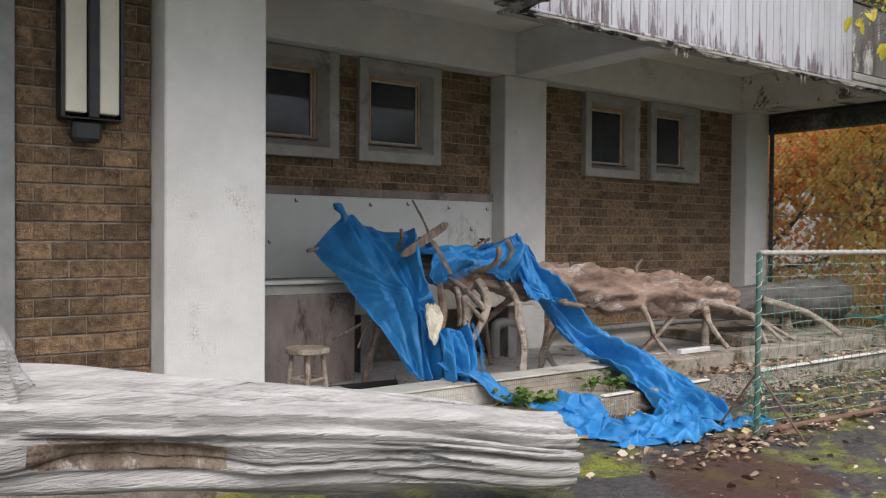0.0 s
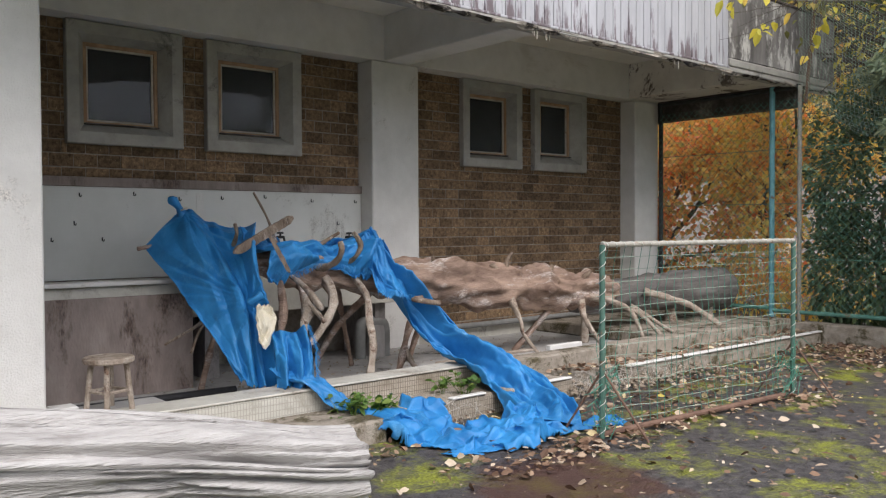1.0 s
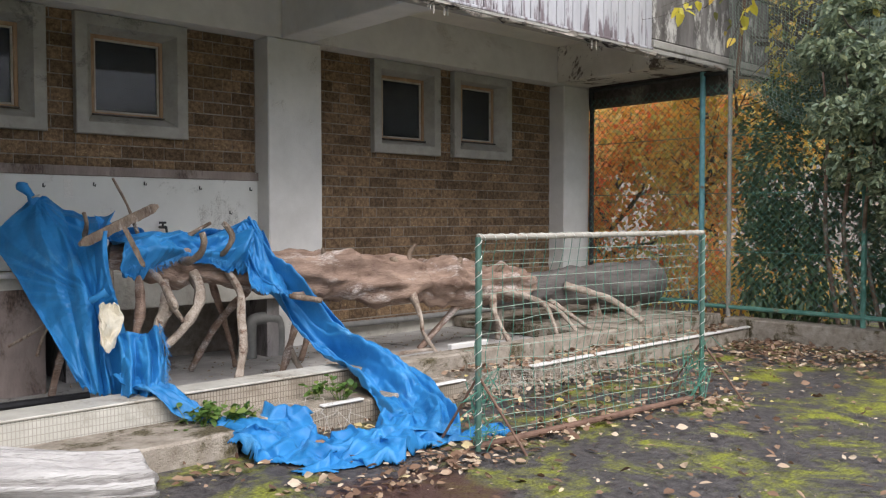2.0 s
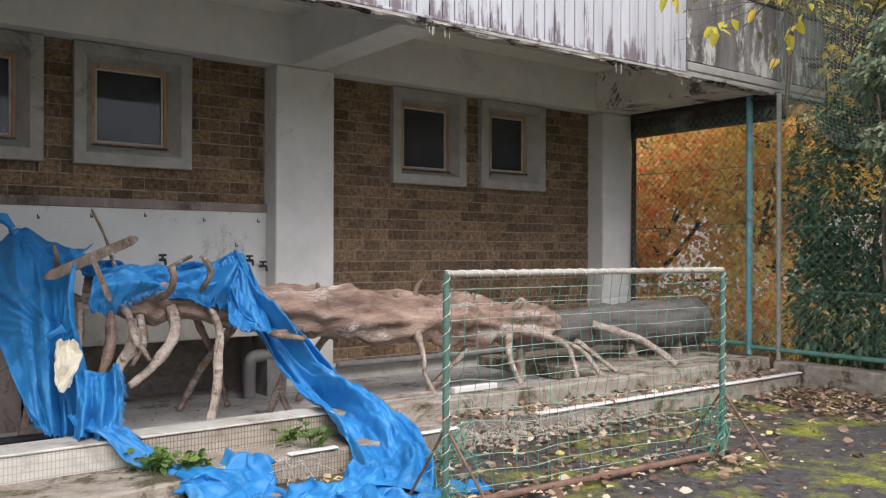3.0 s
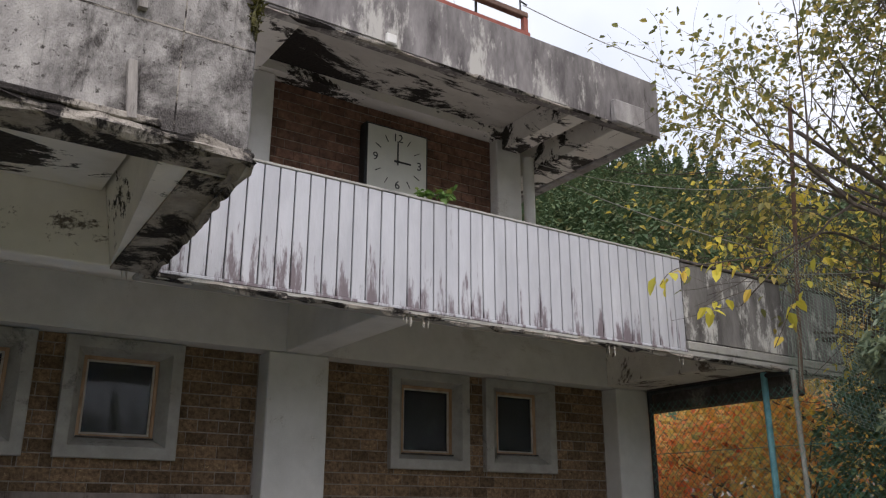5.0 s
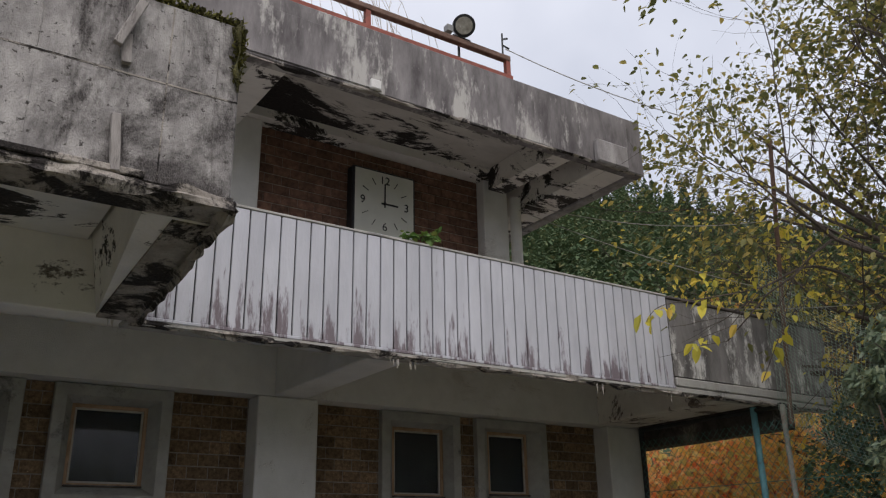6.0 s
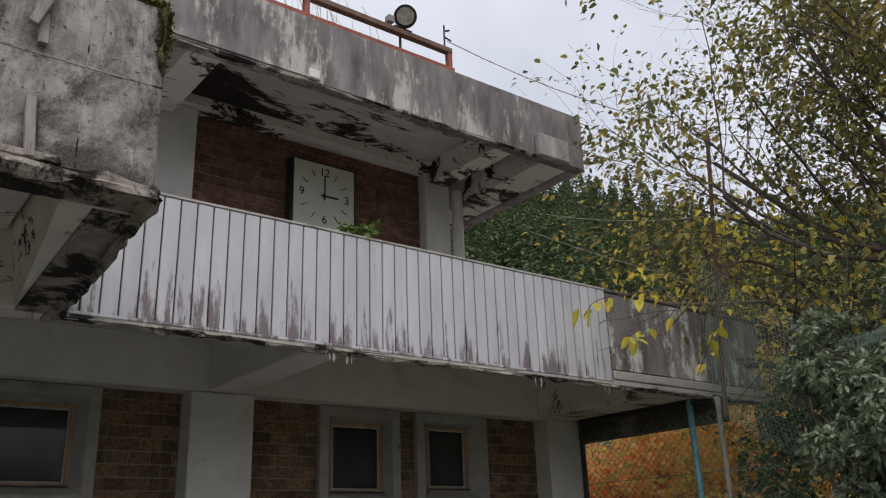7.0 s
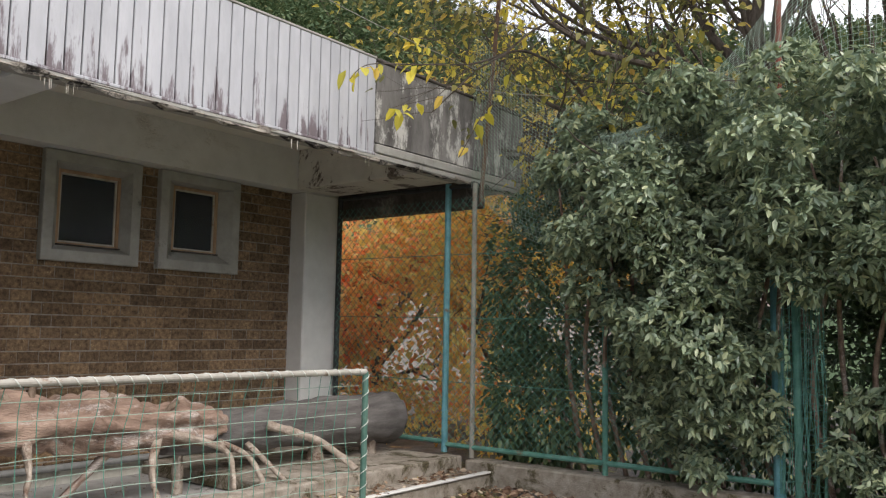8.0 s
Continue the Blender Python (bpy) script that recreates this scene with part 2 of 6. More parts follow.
def mosaic(name, base, grout, tile=0.045):
    """Small mosaic tiles with recessed grout on the base surface."""
    m = base.copy()
    m.name = name
    n, l = m.node_tree.nodes, m.node_tree.links
    b = n["Principled BSDF"]
    old = b.inputs["Base Color"].links[0].from_socket
    geo = n.new("ShaderNodeNewGeometry")
    sp, cb, sm = n.new("ShaderNodeSeparateXYZ"), n.new("ShaderNodeCombineXYZ"), n.new("ShaderNodeMath")
    sm.operation = "ADD"
    l.new(geo.outputs["Position"], sp.inputs["Vector"])
    l.new(sp.outputs["Y"], sm.inputs[0])
    l.new(sp.outputs["Z"], sm.inputs[1])
    l.new(sp.outputs["X"], cb.inputs["X"])
    l.new(sm.outputs["Value"], cb.inputs["Y"])
    bt = n.new("ShaderNodeTexBrick")
    bt.offset = 0.0
    bt.inputs["Scale"].default_value = 1.0
    bt.inputs["Brick Width"].default_value, bt.inputs["Row Height"].default_value = 0.024, tile
    bt.inputs["Mortar Size"].default_value = 0.003
    l.new(cb.outputs["Vector"], bt.inputs["Vector"])
    mx = n.new("ShaderNodeMix")
    mx.data_type = "RGBA"
    mx.inputs["B"].default_value = (*grout, 1)
    l.new(bt.outputs["Fac"], mx.inputs["Factor"])
    l.new(old, mx.inputs["A"])
    l.new(mx.outputs["Result"], b.inputs["Base Color"])
    bp = n.new("ShaderNodeBump")
    bp.invert = True
    bp.inputs["Strength"].default_value, bp.inputs["Distance"].default_value = 0.6, 0.004
    l.new(bt.outputs["Fac"], bp.inputs["Height"])
    l.new(b.inputs["Normal"].links[0].from_socket, bp.inputs["Normal"])
    l.new(bp.outputs["Normal"], b.inputs["Normal"])
    return m


DIRTY_TILE = material("dirty_tile", (0.26, 0.22, 0.17), (0.46, 0.41, 0.34), 7, 0.85, 0.3, (0.12, 0.088, 0.055), 2.4, 0.50, edge=0.16)
MOSAIC = mosaic("cream_mosaic", TILE, (0.40, 0.375, 0.32))
DIRTY_MOSAIC = mosaic("dirty_mosaic", DIRTY_TILE, (0.20, 0.165, 0.125))
MOULD = material("mould_stained_concrete", (0.20, 0.175, 0.15), (0.40, 0.36, 0.31), 7, 0.95, 0.6, (0.022, 0.018, 0.016), 2.2, 0.58, edge=0.06)

# a red-brown puddle stain on the asphalt
an, al = ASPHALT.node_tree.nodes, ASPHALT.node_tree.links
a_geo, a_sub, a_len, a_noise, a_add = (an.new("ShaderNode" + k) for k in ("NewGeometry", "VectorMath", "VectorMath", "TexNoise", "Math"))
a_sub.operation, a_len.operation, a_add.operation = "SUBTRACT", "LENGTH", "ADD"
a_sub.inputs[1].default_value = (4.75, 3.15, 0)
a_noise.inputs["Scale"].default_value, a_noise.inputs["Detail"].default_value = 2.4, 8
al.new(a_geo.outputs["Position"], a_sub.inputs[0])
al.new(a_sub.outputs["Vector"], a_len.inputs[0])
al.new(a_geo.outputs["Position"], a_noise.inputs["Vector"])
al.new(a_len.outputs["Value"], a_add.inputs[0])
al.new(a_noise.outputs["Fac"], a_add.inputs[1])
a_ramp, a_mix = an.new("ShaderNodeMapRange"), an.new("ShaderNodeMix")
a_mix.data_type = "RGBA"
a_ramp.inputs["From Min"].default_value, a_ramp.inputs["From Max"].default_value = 1.02, 1.2
a_ramp.inputs["To Min"].default_value, a_ramp.inputs["To Max"].default_value = 0.8, 0.0
al.new(a_add.outputs["Value"], a_ramp.inputs["Value"])
al.new(a_ramp.outputs["Result"], a_mix.inputs["Factor"])
a_base = an["Principled BSDF"].inputs["Base Color"]
al.new(a_base.links[0].from_socket, a_mix.inputs["A"])
a_mix.inputs["B"].default_value = (0.075, 0.032, 0.022, 1)
al.new(a_mix.outputs["Result"], a_base)

# ---- building helpers ----
def tube(bm, a, b, r, seg=8):
    """A capped round bar from a to b."""
    a, b = Vector(a), Vector(b)
    z = (b - a).normalized()
    u = z.orthogonal().normalized()
    v = z.cross(u)
    ends = []
    for p in (a, b):
        ends.append([bm.verts.new(p + r * (math.cos(2 * math.pi * k / seg) * u + math.sin(2 * math.pi * k / seg) * v)) for k in range(seg)])
    for k in range(seg):
        bm.faces.new((ends[0][k], ends[0][(k + 1) % seg], ends[1][(k + 1) % seg], ends[1][k]))
    bm.faces.new(list(reversed(ends[0])))
    bm.faces.new(ends[1])
    return bm


def box(bm, x0, x1, y0, y1, z0, z1):
    v = [bm.verts.new((x, y, z)) for z in (z0, z1) for x, y in ((x0, y0), (x1, y0), (x1, y1), (x0, y1))]
    for f in ((3, 2, 1, 0), (4, 5, 6, 7), (0, 1, 5, 4), (1, 2, 6, 5), (2, 3, 7, 6), (3, 0, 4, 7)):
        bm.faces.new([v[k] for k in f])
    return bm


def bevelled(bm, w=0.01, seg=1):
    bmesh.ops.bevel(bm, geom=bm.edges[:], offset=w, segments=seg, affect="EDGES", clamp_overlap=True)
    return bm


def part(name, bm, mat, parent=None, label="", smooth=False):
    """Links a bmesh as one mesh object under a thing or part."""
    bm.normal_update()
    me = bpy.data.meshes.new(name)
    bm.to_mesh(me)
    bm.free()
    me.materials.append(mat)
    if smooth:
        me.polygons.foreach_set("use_smooth", [True] * len(me.polygons))
    ob = new(name, me)
    if parent:
        ob.parent = parent
    if label:
        ob["label"] = label
    return ob


def bx(*dims, bevel=0.0):
    bm = box(bmesh.new(), *dims)
    return bevelled(bm, bevel) if bevel else bm


def rods(pairs, r, seg=6):
    bm = bmesh.new()
    for a, b in pairs:
        tube(bm, a, b, r, seg)
    return bm


def thing(name, label, category, group="", kind="", at=(0, 0, 0)):
    ob = new(name)
    ob.location = at
    return tagged(ob, label, category, group, kind)


def spline(points, radii, n=24, seg=10, wobble=0.0, seed=0):
    """A gnarled limb: a tube of changing radius through a few points."""
    bm = bmesh.new()
    P = [Vector(p) for p in points]
    rings = []
    m = len(P) - 1
    for i in range(n + 1):
        s = i / n * m
        k = min(int(s), m - 1)
        f = s - k
        p0, p1, p2, p3 = P[max(k - 1, 0)], P[k], P[k + 1], P[min(k + 2, m)]
        c = 0.5 * ((2 * p1) + (p2 - p0) * f + (2 * p0 - 5 * p1 + 4 * p2 - p3) * f * f + (3 * p1 - p0 - 3 * p2 + p3) * f ** 3)
        rings.append((c, radii[k] * (1 - f) + radii[k + 1] * f))
    last = None
    u = None
    made = []
    for i, (c, r) in enumerate(rings):
        d = (rings[min(i + 1, n)][0] - rings[max(i - 1, 0)][0]).normalized()
        u = (u - d * u.dot(d)).normalized() if u else d.orthogonal().normalized()
        v = d.cross(u)
        ring = []
        for k in range(seg):
            a = 2 * math.pi * k / seg
            w = 1 + wobble * (noise.noise(Vector((c.x * 3 + seed, c.y * 3 + 2 * math.cos(a), c.z * 3 + 2 * math.sin(a)))) + 0.6 * noise.noise(Vector((c.x * 8 + seed, c.y * 8, c.z * 8 + seed))))
            ring.append(bm.verts.new(c + r * w * (math.cos(a) * u + math.sin(a) * v)))
        if last:
            for k in range(seg):
                bm.faces.new((last[k], last[(k + 1) % seg], ring[(k + 1) % seg], ring[k]))
        last = ring
        made.append(ring)
    bm.faces.new(list(reversed(made[0])))
    bm.faces.new(made[-1])
    return bm


def walls(bm, x0, x1, z0, z1, y0, y1, holes=()):
    """A wall slab along x with rectangular holes (x0, x1, z0, z1) that go through it."""
    xs = sorted({x0, x1, *(h[0] for h in holes), *(h[1] for h in holes)})
    for a, b in zip(xs, xs[1:]):
        cuts = sorted((h[2], h[3]) for h in holes if h[0] <= a and h[1] >= b)
        z = z0
        for lo, hi in cuts:
            if lo > z:
                box(bm, a, b, y0, y1, z, lo)
            z = hi
        if z < z1:
            box(bm, a, b, y0, y1, z, z1)
    return bm


PIECE = {}


def piece_mesh(kind, w, h, d, mat, inset=0.005, tilt=0.0):
    """One brick or tile: front towards -y, chamfered edge, origin at the front's lower left corner."""
    key = (kind, round(w, 3), round(h, 3), tilt)
    if key not in PIECE:
        bm = bmesh.new()
        i = min(inset, w * 0.3, h * 0.3)
        lo = [bm.verts.new(p) for p in ((0, d, 0), (w, d, 0), (w, d, h), (0, d, h))]
        mid = [bm.verts.new(p) for p in ((0, i, 0), (w, i, 0), (w, i, h), (0, i, h))]
        hi = [bm.verts.new(p) for p in ((i, tilt, i), (w - i, 0, i), (w - i, -tilt, h - i), (i, 0, h - i))]
        for a, b in ((lo, mid), (mid, hi)):
            for k in range(4):
                bm.faces.new((a[k], a[(k + 1) % 4], b[(k + 1) % 4], b[k]))
        bm.faces.new(hi)
        me = bpy.data.meshes.new(kind)
        bmesh.ops.recalc_face_normals(bm, faces=bm.faces[:])
        bm.to_mesh(me)
        bm.free()
        me.materials.append(mat)
        PIECE[key] = me
    return PIECE[key]


def brickwork(parent, x0, x1, z0, z1, y, mat, holes=(), bw=0.215, bh=0.1213, joint=0.012, seed=1, first=None):
    """Running-bond bricks, each an object under parent, with recessed joints; front faces at y; first: the level of one bed joint."""
    rng = random.Random(seed)
    first = z0 if first is None else first - bh * math.ceil((first - z0) / bh)
    for r in range(math.ceil((z1 - first) / bh)):
        za, zb = max(first + r * bh + joint / 2, z0), min(first + (r + 1) * bh - joint / 2, z1)
        if zb - za < 0.025:
            continue
        x = x0 - (bw / 2 if r % 2 else 0)
        while x < x1 - 0.02:
            a, b = max(x, x0), min(x + bw, x1)
            x += bw
            spans = [(a, b, za, zb)]
            for h in holes:
                left = []
                for s in spans:
                    if s[1] <= h[0] or s[0] >= h[1] or s[3] <= h[2] or s[2] >= h[3]:
                        left.append(s)
                        continue
                    if s[0] < h[0] - 0.03:
                        left.append((s[0], h[0], s[2], s[3]))
                    if s[1] > h[1] + 0.03:
                        left.append((h[1], s[1], s[2], s[3]))
                    m0, m1 = max(s[0], h[0]), min(s[1], h[1])
                    if h[2] - s[2] > 0.02:
                        left.append((m0, m1, s[2], h[2]))
                    if s[3] - h[3] > 0.02:
                        left.append((m0, m1, h[3], s[3]))
                spans = left
            for s in spans:
                w, hh = s[1] - s[0] - 0.007, s[3] - s[2]
                if w < 0.02:
                    continue
                w, hh = round(w / 0.005) * 0.005, round(hh / 0.005) * 0.005
                ob = new("brick", piece_mesh("brick_" + mat.name, w, hh, 0.03, mat, 0.006, rng.choice((0, 0.002, -0.002))))
                ob.location = (s[0] + 0.0035, y + rng.uniform(-0.004, 0.004), s[2])
                ob.parent = parent


# ---- the ground, veranda floor and steps ----
YW = 7.95      # face of the ground floor brickwork
YF = 5.45      # face of the balcony parapet
FLOOR_Z = 0.14
bm = bmesh.new()
N = 90
grid = {}
for i in range(N + 1):
    for j in range(N + 1):
        u, v = 2 * i / N - 1, 2 * j / N - 1
        x, y = 4 + 9 * u + 260 * u ** 5, 2 + 9 * v + 260 * v ** 5
        near = max(0, 1 - (abs(x - 6) + abs(y - 3)) / 14)
        grid[i, j] = bm.verts.new((x, y, 0.02 * near * noise.noise(Vector((x * 0.8, y * 0.8, 0))) - 0.01))
for i in range(N):
    for j in range(N):
        bm.faces.new((grid[i, j], grid[i + 1, j], grid[i + 1, j + 1], grid[i, j + 1]))
ground = tagged(part("ground", bm, ASPHALT), "worn wet asphalt yard with patches of moss", "ground", kind="structure")

floor = tagged(part("floor", bx(2.3, 12.0, 5.5, 8.2, -0.2, FLOOR_Z), FLOOR), "dusty grey concrete floor of the veranda", "floor", kind="structure")
far_slab = tagged(part("floor_slab", bx(9.3, 11.85, 5.62, 7.69, FLOOR_Z + 0.004, 0.28, bevel=0.012), STEP), "raised pale concrete slab at the veranda's end", "floor", kind="structure")
kerb = tagged(part("kerb", bx(6.4, 11.85, 5.37, 5.6, -0.2, 0.3, bevel=0.015), STEP), "worn concrete veranda edge with moss and dirt", "kerb", kind="structure")
kerb_mid = tagged(part("kerb_mosaic", bx(4.5, 6.39, 5.36, 5.60, -0.2, 0.31, bevel=0.012), DIRTY_MOSAIC), "dirty mosaic-tiled veranda edge with tiles missing", "kerb", kind="structure")
kerb_white = tagged(part("tiled_kerb", bx(2.4, 4.49, 5.33, 5.62, -0.2, 0.31, bevel=0.012), MOSAIC), "cream mosaic-tiled veranda edge", "kerb", kind="structure")
part("cap", bx(2.41, 4.485, 5.32, 5.622, 0.312, 0.328, bevel=0.005), TILE, kerb_white, "pale worn top")
part("cap", bx(4.505, 5.95, 5.345, 5.605, 0.312, 0.328, bevel=0.005), TILE, kerb_mid, "pale worn top")
tagged(part("entrance_floor", bx(2.4, 3.3, 5.625, 5.85, -0.2, 0.328), FLOOR), "grey concrete patch beside the pillar", "floor", kind="structure")
step = tagged(part("step", bx(7.7, 11.85, 4.98, 5.365, -0.2, 0.15, bevel=0.02), STEP), "low mossy concrete step with a white nosing", "step", kind="structure")
part("nosing", bx(7.72, 11.83, 4.955, 5.03, 0.153, 0.175, bevel=0.008), WHITE, step, "worn white nosing strip")
step2 = tagged(part("step_mosaic", bx(4.6, 6.85, 4.93, 5.355, -0.2, 0.155, bevel=0.015), DIRTY_MOSAIC), "dirty mosaic step with weeds along it", "step", kind="structure")
part("nosing", bx(5.36, 5.74, 4.91, 4.975, 0.158, 0.175, bevel=0.008), WHITE, step2, "worn white nosing strip")
part("nosing", bx(6.46, 6.82, 4.91, 4.975, 0.158, 0.175, bevel=0.008), WHITE, step2, "worn white nosing strip")
apron = tagged(part("pavement", bx(-1.5, 4.59, 4.75, 5.325, -0.2, 0.155, bevel=0.015), STEP), "rough weathered concrete step along the veranda", "pavement", kind="structure")

# ---- ground floor walls ----
W_Z0, W_Z1 = 2.33, 3.452
WINDOWS = [(3.34, 4.44), (4.69, 5.79), (8.165, 9.25), (9.49, 10.60)]
holes = [(a + 0.09, b - 0.09, W_Z0 + 0.09, W_Z1 - 0.09) for a, b in WINDOWS]
covers = [(a + 0.02, b - 0.02, W_Z0 + 0.02, W_Z1 - 0.02) for a, b in WINDOWS]

wall_left = tagged(part("wall_west", walls(bmesh.new(), -6, 1.73, -0.2, 4.0, 5.545, 5.75), MORTAR), "brown brick entrance wall", "wall", kind="structure")
wall_mid = tagged(part("wall_middle", walls(bmesh.new(), 2.42, 6.62, FLOOR_Z, 4.0, YW + 0.007, 8.2, holes[:2]), MORTAR), "brown brick wall above a white washing area", "wall", kind="structure")
wall_right = tagged(part("wall_east", walls(bmesh.new(), 7.27, 11.53, FLOOR_Z, 4.0, YW + 0.007, 8.2, holes[2:]), MORTAR), "brown brick wall with two small windows", "wall", kind="structure")
beam_wall = tagged(part("wall_beam", walls(bmesh.new(), 2.42, 12.1, 3.46, 4.0, 7.69, YW + 0.01), WHITE), "white painted beam over the windows", "wall", kind="structure")
pillar = tagged(part("pillar_1", bx(1.735, 2.416, 5.27, 5.9, 0.0, 4.0, bevel=0.012), WHITE), "white rendered pillar", "pillar", kind="structure")
part("return_wall", bx(2.0, 2.35, 5.905, 8.3, 0.0, 4.0), WHITE, pillar)
tagged(part("pillar_2", bx(6.6, 7.28, 7.685, 8.2, 0.0, 3.455, bevel=0.012), WHITE), "white rendered pillar", "pillar", kind="structure")
tagged(part("pillar_3", bx(11.505, 12.1, 7.685, 8.2, 0.0, 3.455, bevel=0.012), WHITE), "white rendered corner pillar with flaking paint", "pillar", kind="structure")
# added room shell, coloured dark so that the panes look into shade
tagged(part("wall_inside", walls(bmesh.new(), 2.0, 12.1, 0, 4.0, 11.0, 11.2), DARK_CONCRETE), "added back wall of the rooms inside, shade put into its colour", "wall", kind="structure")
tagged(part("wall_inside", bx(11.9, 12.1, 8.2, 11.0, 0, 4.0), DARK_CONCRETE), "added end wall of the rooms inside, shade put into its colour", "wall", kind="structure")
tagged(part("wall_inside", bx(2.0, 2.2, 8.3, 11.0, 0, 4.0), DARK_CONCRETE), "added end wall of the rooms inside, shade put into its colour", "wall", kind="structure")
tagged(part("floor_inside", bx(2.0, 12.1, 8.2, 11.2, 0.0, 0.1), DARK_CONCRETE), "added floor of the rooms inside, shade put into its colour", "floor", kind="structure")
band = tagged(part("trim_band", bx(2.42, 6.6, 7.90, YW, 1.94, 2.025), PLY), "dark weathered rail over the white boards", "trim", kind="structure")


def window(name, x0, x1, z0, z1, y, ins):
    """A cement surround whose reveal splays inwards to a thin wooden frame with a dark pane."""
    w = thing(name, "small square window in a deep grey cement surround with dark glass", "window", "small high windows", "structure")
    b = 0.115

    def ring(bm, left, right, low, high, yy):
        return [bm.verts.new(p) for p in ((x0 + left, yy, z0 + low), (x1 - right, yy, z0 + low), (x1 - right, yy, z1 - high), (x0 + left, yy, z1 - high))]

    bm = bmesh.new()
    loops = [ring(bm, 0, 0, 0, 0, y + 0.02), ring(bm, 0, 0, 0, 0, y - 0.075), ring(bm, 0.008, 0.008, 0.008, 0.008, y - 0.083),
             ring(bm, b - 0.006, b - 0.006, b - 0.006, b - 0.006, y - 0.083), ring(bm, b, b, b, b, y - 0.077), ring(bm, *ins, y + 0.055), ring(bm, *ins, y + 0.13)]
    for p, q in zip(loops, loops[1:]):
        for k in range(4):
            bm.faces.new((p[k], p[(k + 1) % 4], q[(k + 1) % 4], q[k]))
    bmesh.ops.recalc_face_normals(bm, faces=bm.faces[:])
    part("surround", bm, FRAME, w)
    x0, x1, z0, z1 = x0 + ins[0], x1 - ins[1], z0 + ins[2], z1 - ins[3]
    part("sill", bx(x0 + 0.002, x1 - 0.002, y + 0.02, y + 0.062, z0 + 0.002, z0 + 0.016, bevel=0.004), DARK_CONCRETE, w, "dark dirty sill")
    f, g = 0.034, 0.02
    for nm, d in (("stile", (x0, x0 + f, z0, z1)), ("stile", (x1 - f, x1, z0, z1)), ("rail", (x0 + f, x1 - f, z0, z0 + f)), ("rail", (x0 + f, x1 - f, z1 - f, z1))):
        part(nm, bx(d[0], d[1], y + 0.066, y + 0.12, d[2], d[3], bevel=0.004), TIMBER, w)
    for nm, d in (("sash", (x0 + f, x0 + f + g, z0 + f, z1 - f)), ("sash", (x1 - f - g, x1 - f, z0 + f, z1 - f)), ("sash", (x0 + f + g, x1 - f - g, z0 + f, z0 + f + g)), ("sash", (x0 + f + g, x1 - f - g, z1 - f - g, z1 - f))):
        part(nm, bx(d[0], d[1], y + 0.085, y + 0.122, d[2], d[3], bevel=0.003), SASH, w)
    part("pane", bx(x0 + f + g, x1 - f - g, y + 0.100, y + 0.106, z0 + f + g, z1 - f - g), GLASS, w)
    return w


SASH = material("pale_window_sash", (0.42, 0.38, 0.33), (0.58, 0.54, 0.48), 9, 0.8, 0.3, (0.3, 0.2, 0.12), 5, 0.3)
GLASS = bpy.data.materials.new("window_glass")
GLASS.use_nodes = True
gb = GLASS.node_tree.nodes["Principled BSDF"]
gb.inputs["Base Color"].default_value = (0.42, 0.44, 0.47, 1)
gb.inputs["Transmission Weight"].default_value = 0.90
gb.inputs["Roughness"].default_value = 0.02
gb.inputs["IOR"].default_value = 1.27
for n, (a, b) in enumerate(WINDOWS):
    window("window_%d" % (n + 1), a, b, W_Z0, W_Z1, YW, ((0.19, 0.20, 0.19, 0.165), (0.19, 0.20, 0.19, 0.165), (0.21, 0.165, 0.17, 0.16), (0.25, 0.225, 0.215, 0.135))[n])

# ---- balcony: soffit, parapet with slats, fascia ----
SZ = 3.98
tagged(part("ceiling", bx(2.0, 13.2, YF + 0.1, 7.69, SZ, SZ + 0.12), CREAM), "cream painted soffit under the balcony", "ceiling", kind="structure")
tagged(part("floor_upper", bx(-6, 13.2, YF + 0.1, 11.2, SZ + 0.125, SZ + 0.25), CONCRETE), "concrete balcony floor", "floor", kind="structure")
tagged(part("beam_1", bx(6.775, 7.15, YF + 0.02, 7.69, 3.462, SZ, bevel=0.012), WHITE), "white cross beam under the balcony", "beam", kind="structure")
tagged(part("beam_2", bx(11.35, 12.05, YF + 0.02, 7.69, 3.47, SZ, bevel=0.012), PEEL), "peeling cream cross beam under the balcony", "beam", kind="structure")
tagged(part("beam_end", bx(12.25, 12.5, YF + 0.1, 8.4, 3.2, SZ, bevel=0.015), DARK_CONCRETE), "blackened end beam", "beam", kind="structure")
para = tagged(part("parapet", bx(2.0, 13.2, YF + 0.035, YF + 0.16, 3.5, 4.47), CONCRETE), "stained concrete balcony parapet", "parapet", kind="structure")
part("drip_edge", bx(4.7, 13.25, YF - 0.02, YF + 0.16, 3.44, 3.5, bevel=0.01), FRAME, para, "crumbling lower edge")
part("lower_ledge", bx(10.36, 13.2, YF - 0.03, YF + 0.03, 3.503, 3.60, bevel=0.012), FRAME, para)
part("top_cap", bx(10.36, 13.2, YF - 0.02, YF + 0.2, 4.474, 4.51, bevel=0.01), DARK_CONCRETE, para, "dark mossy coping")
part("face_panel", bx(10.36, 13.2, YF, YF + 0.03, 3.62, 4.47), STREAKED, para)
part("side_face", bx(13.05, 13.2, YF + 0.165, 8.4, 3.5, 4.47), CONCRETE, para)
slats = thing("slat_cladding", "flaking white painted vertical slats on the balcony front", "cladding", kind="structure")
n_slats = 43
sw = 0.1324
for k in range(n_slats):
    x = 4.646 + k * sw
    o = part("slat", bx(x + 0.006, x + sw - 0.006, YF - 0.012, YF + 0.012, 3.505, 4.49, bevel=0.004), SLAT, slats)
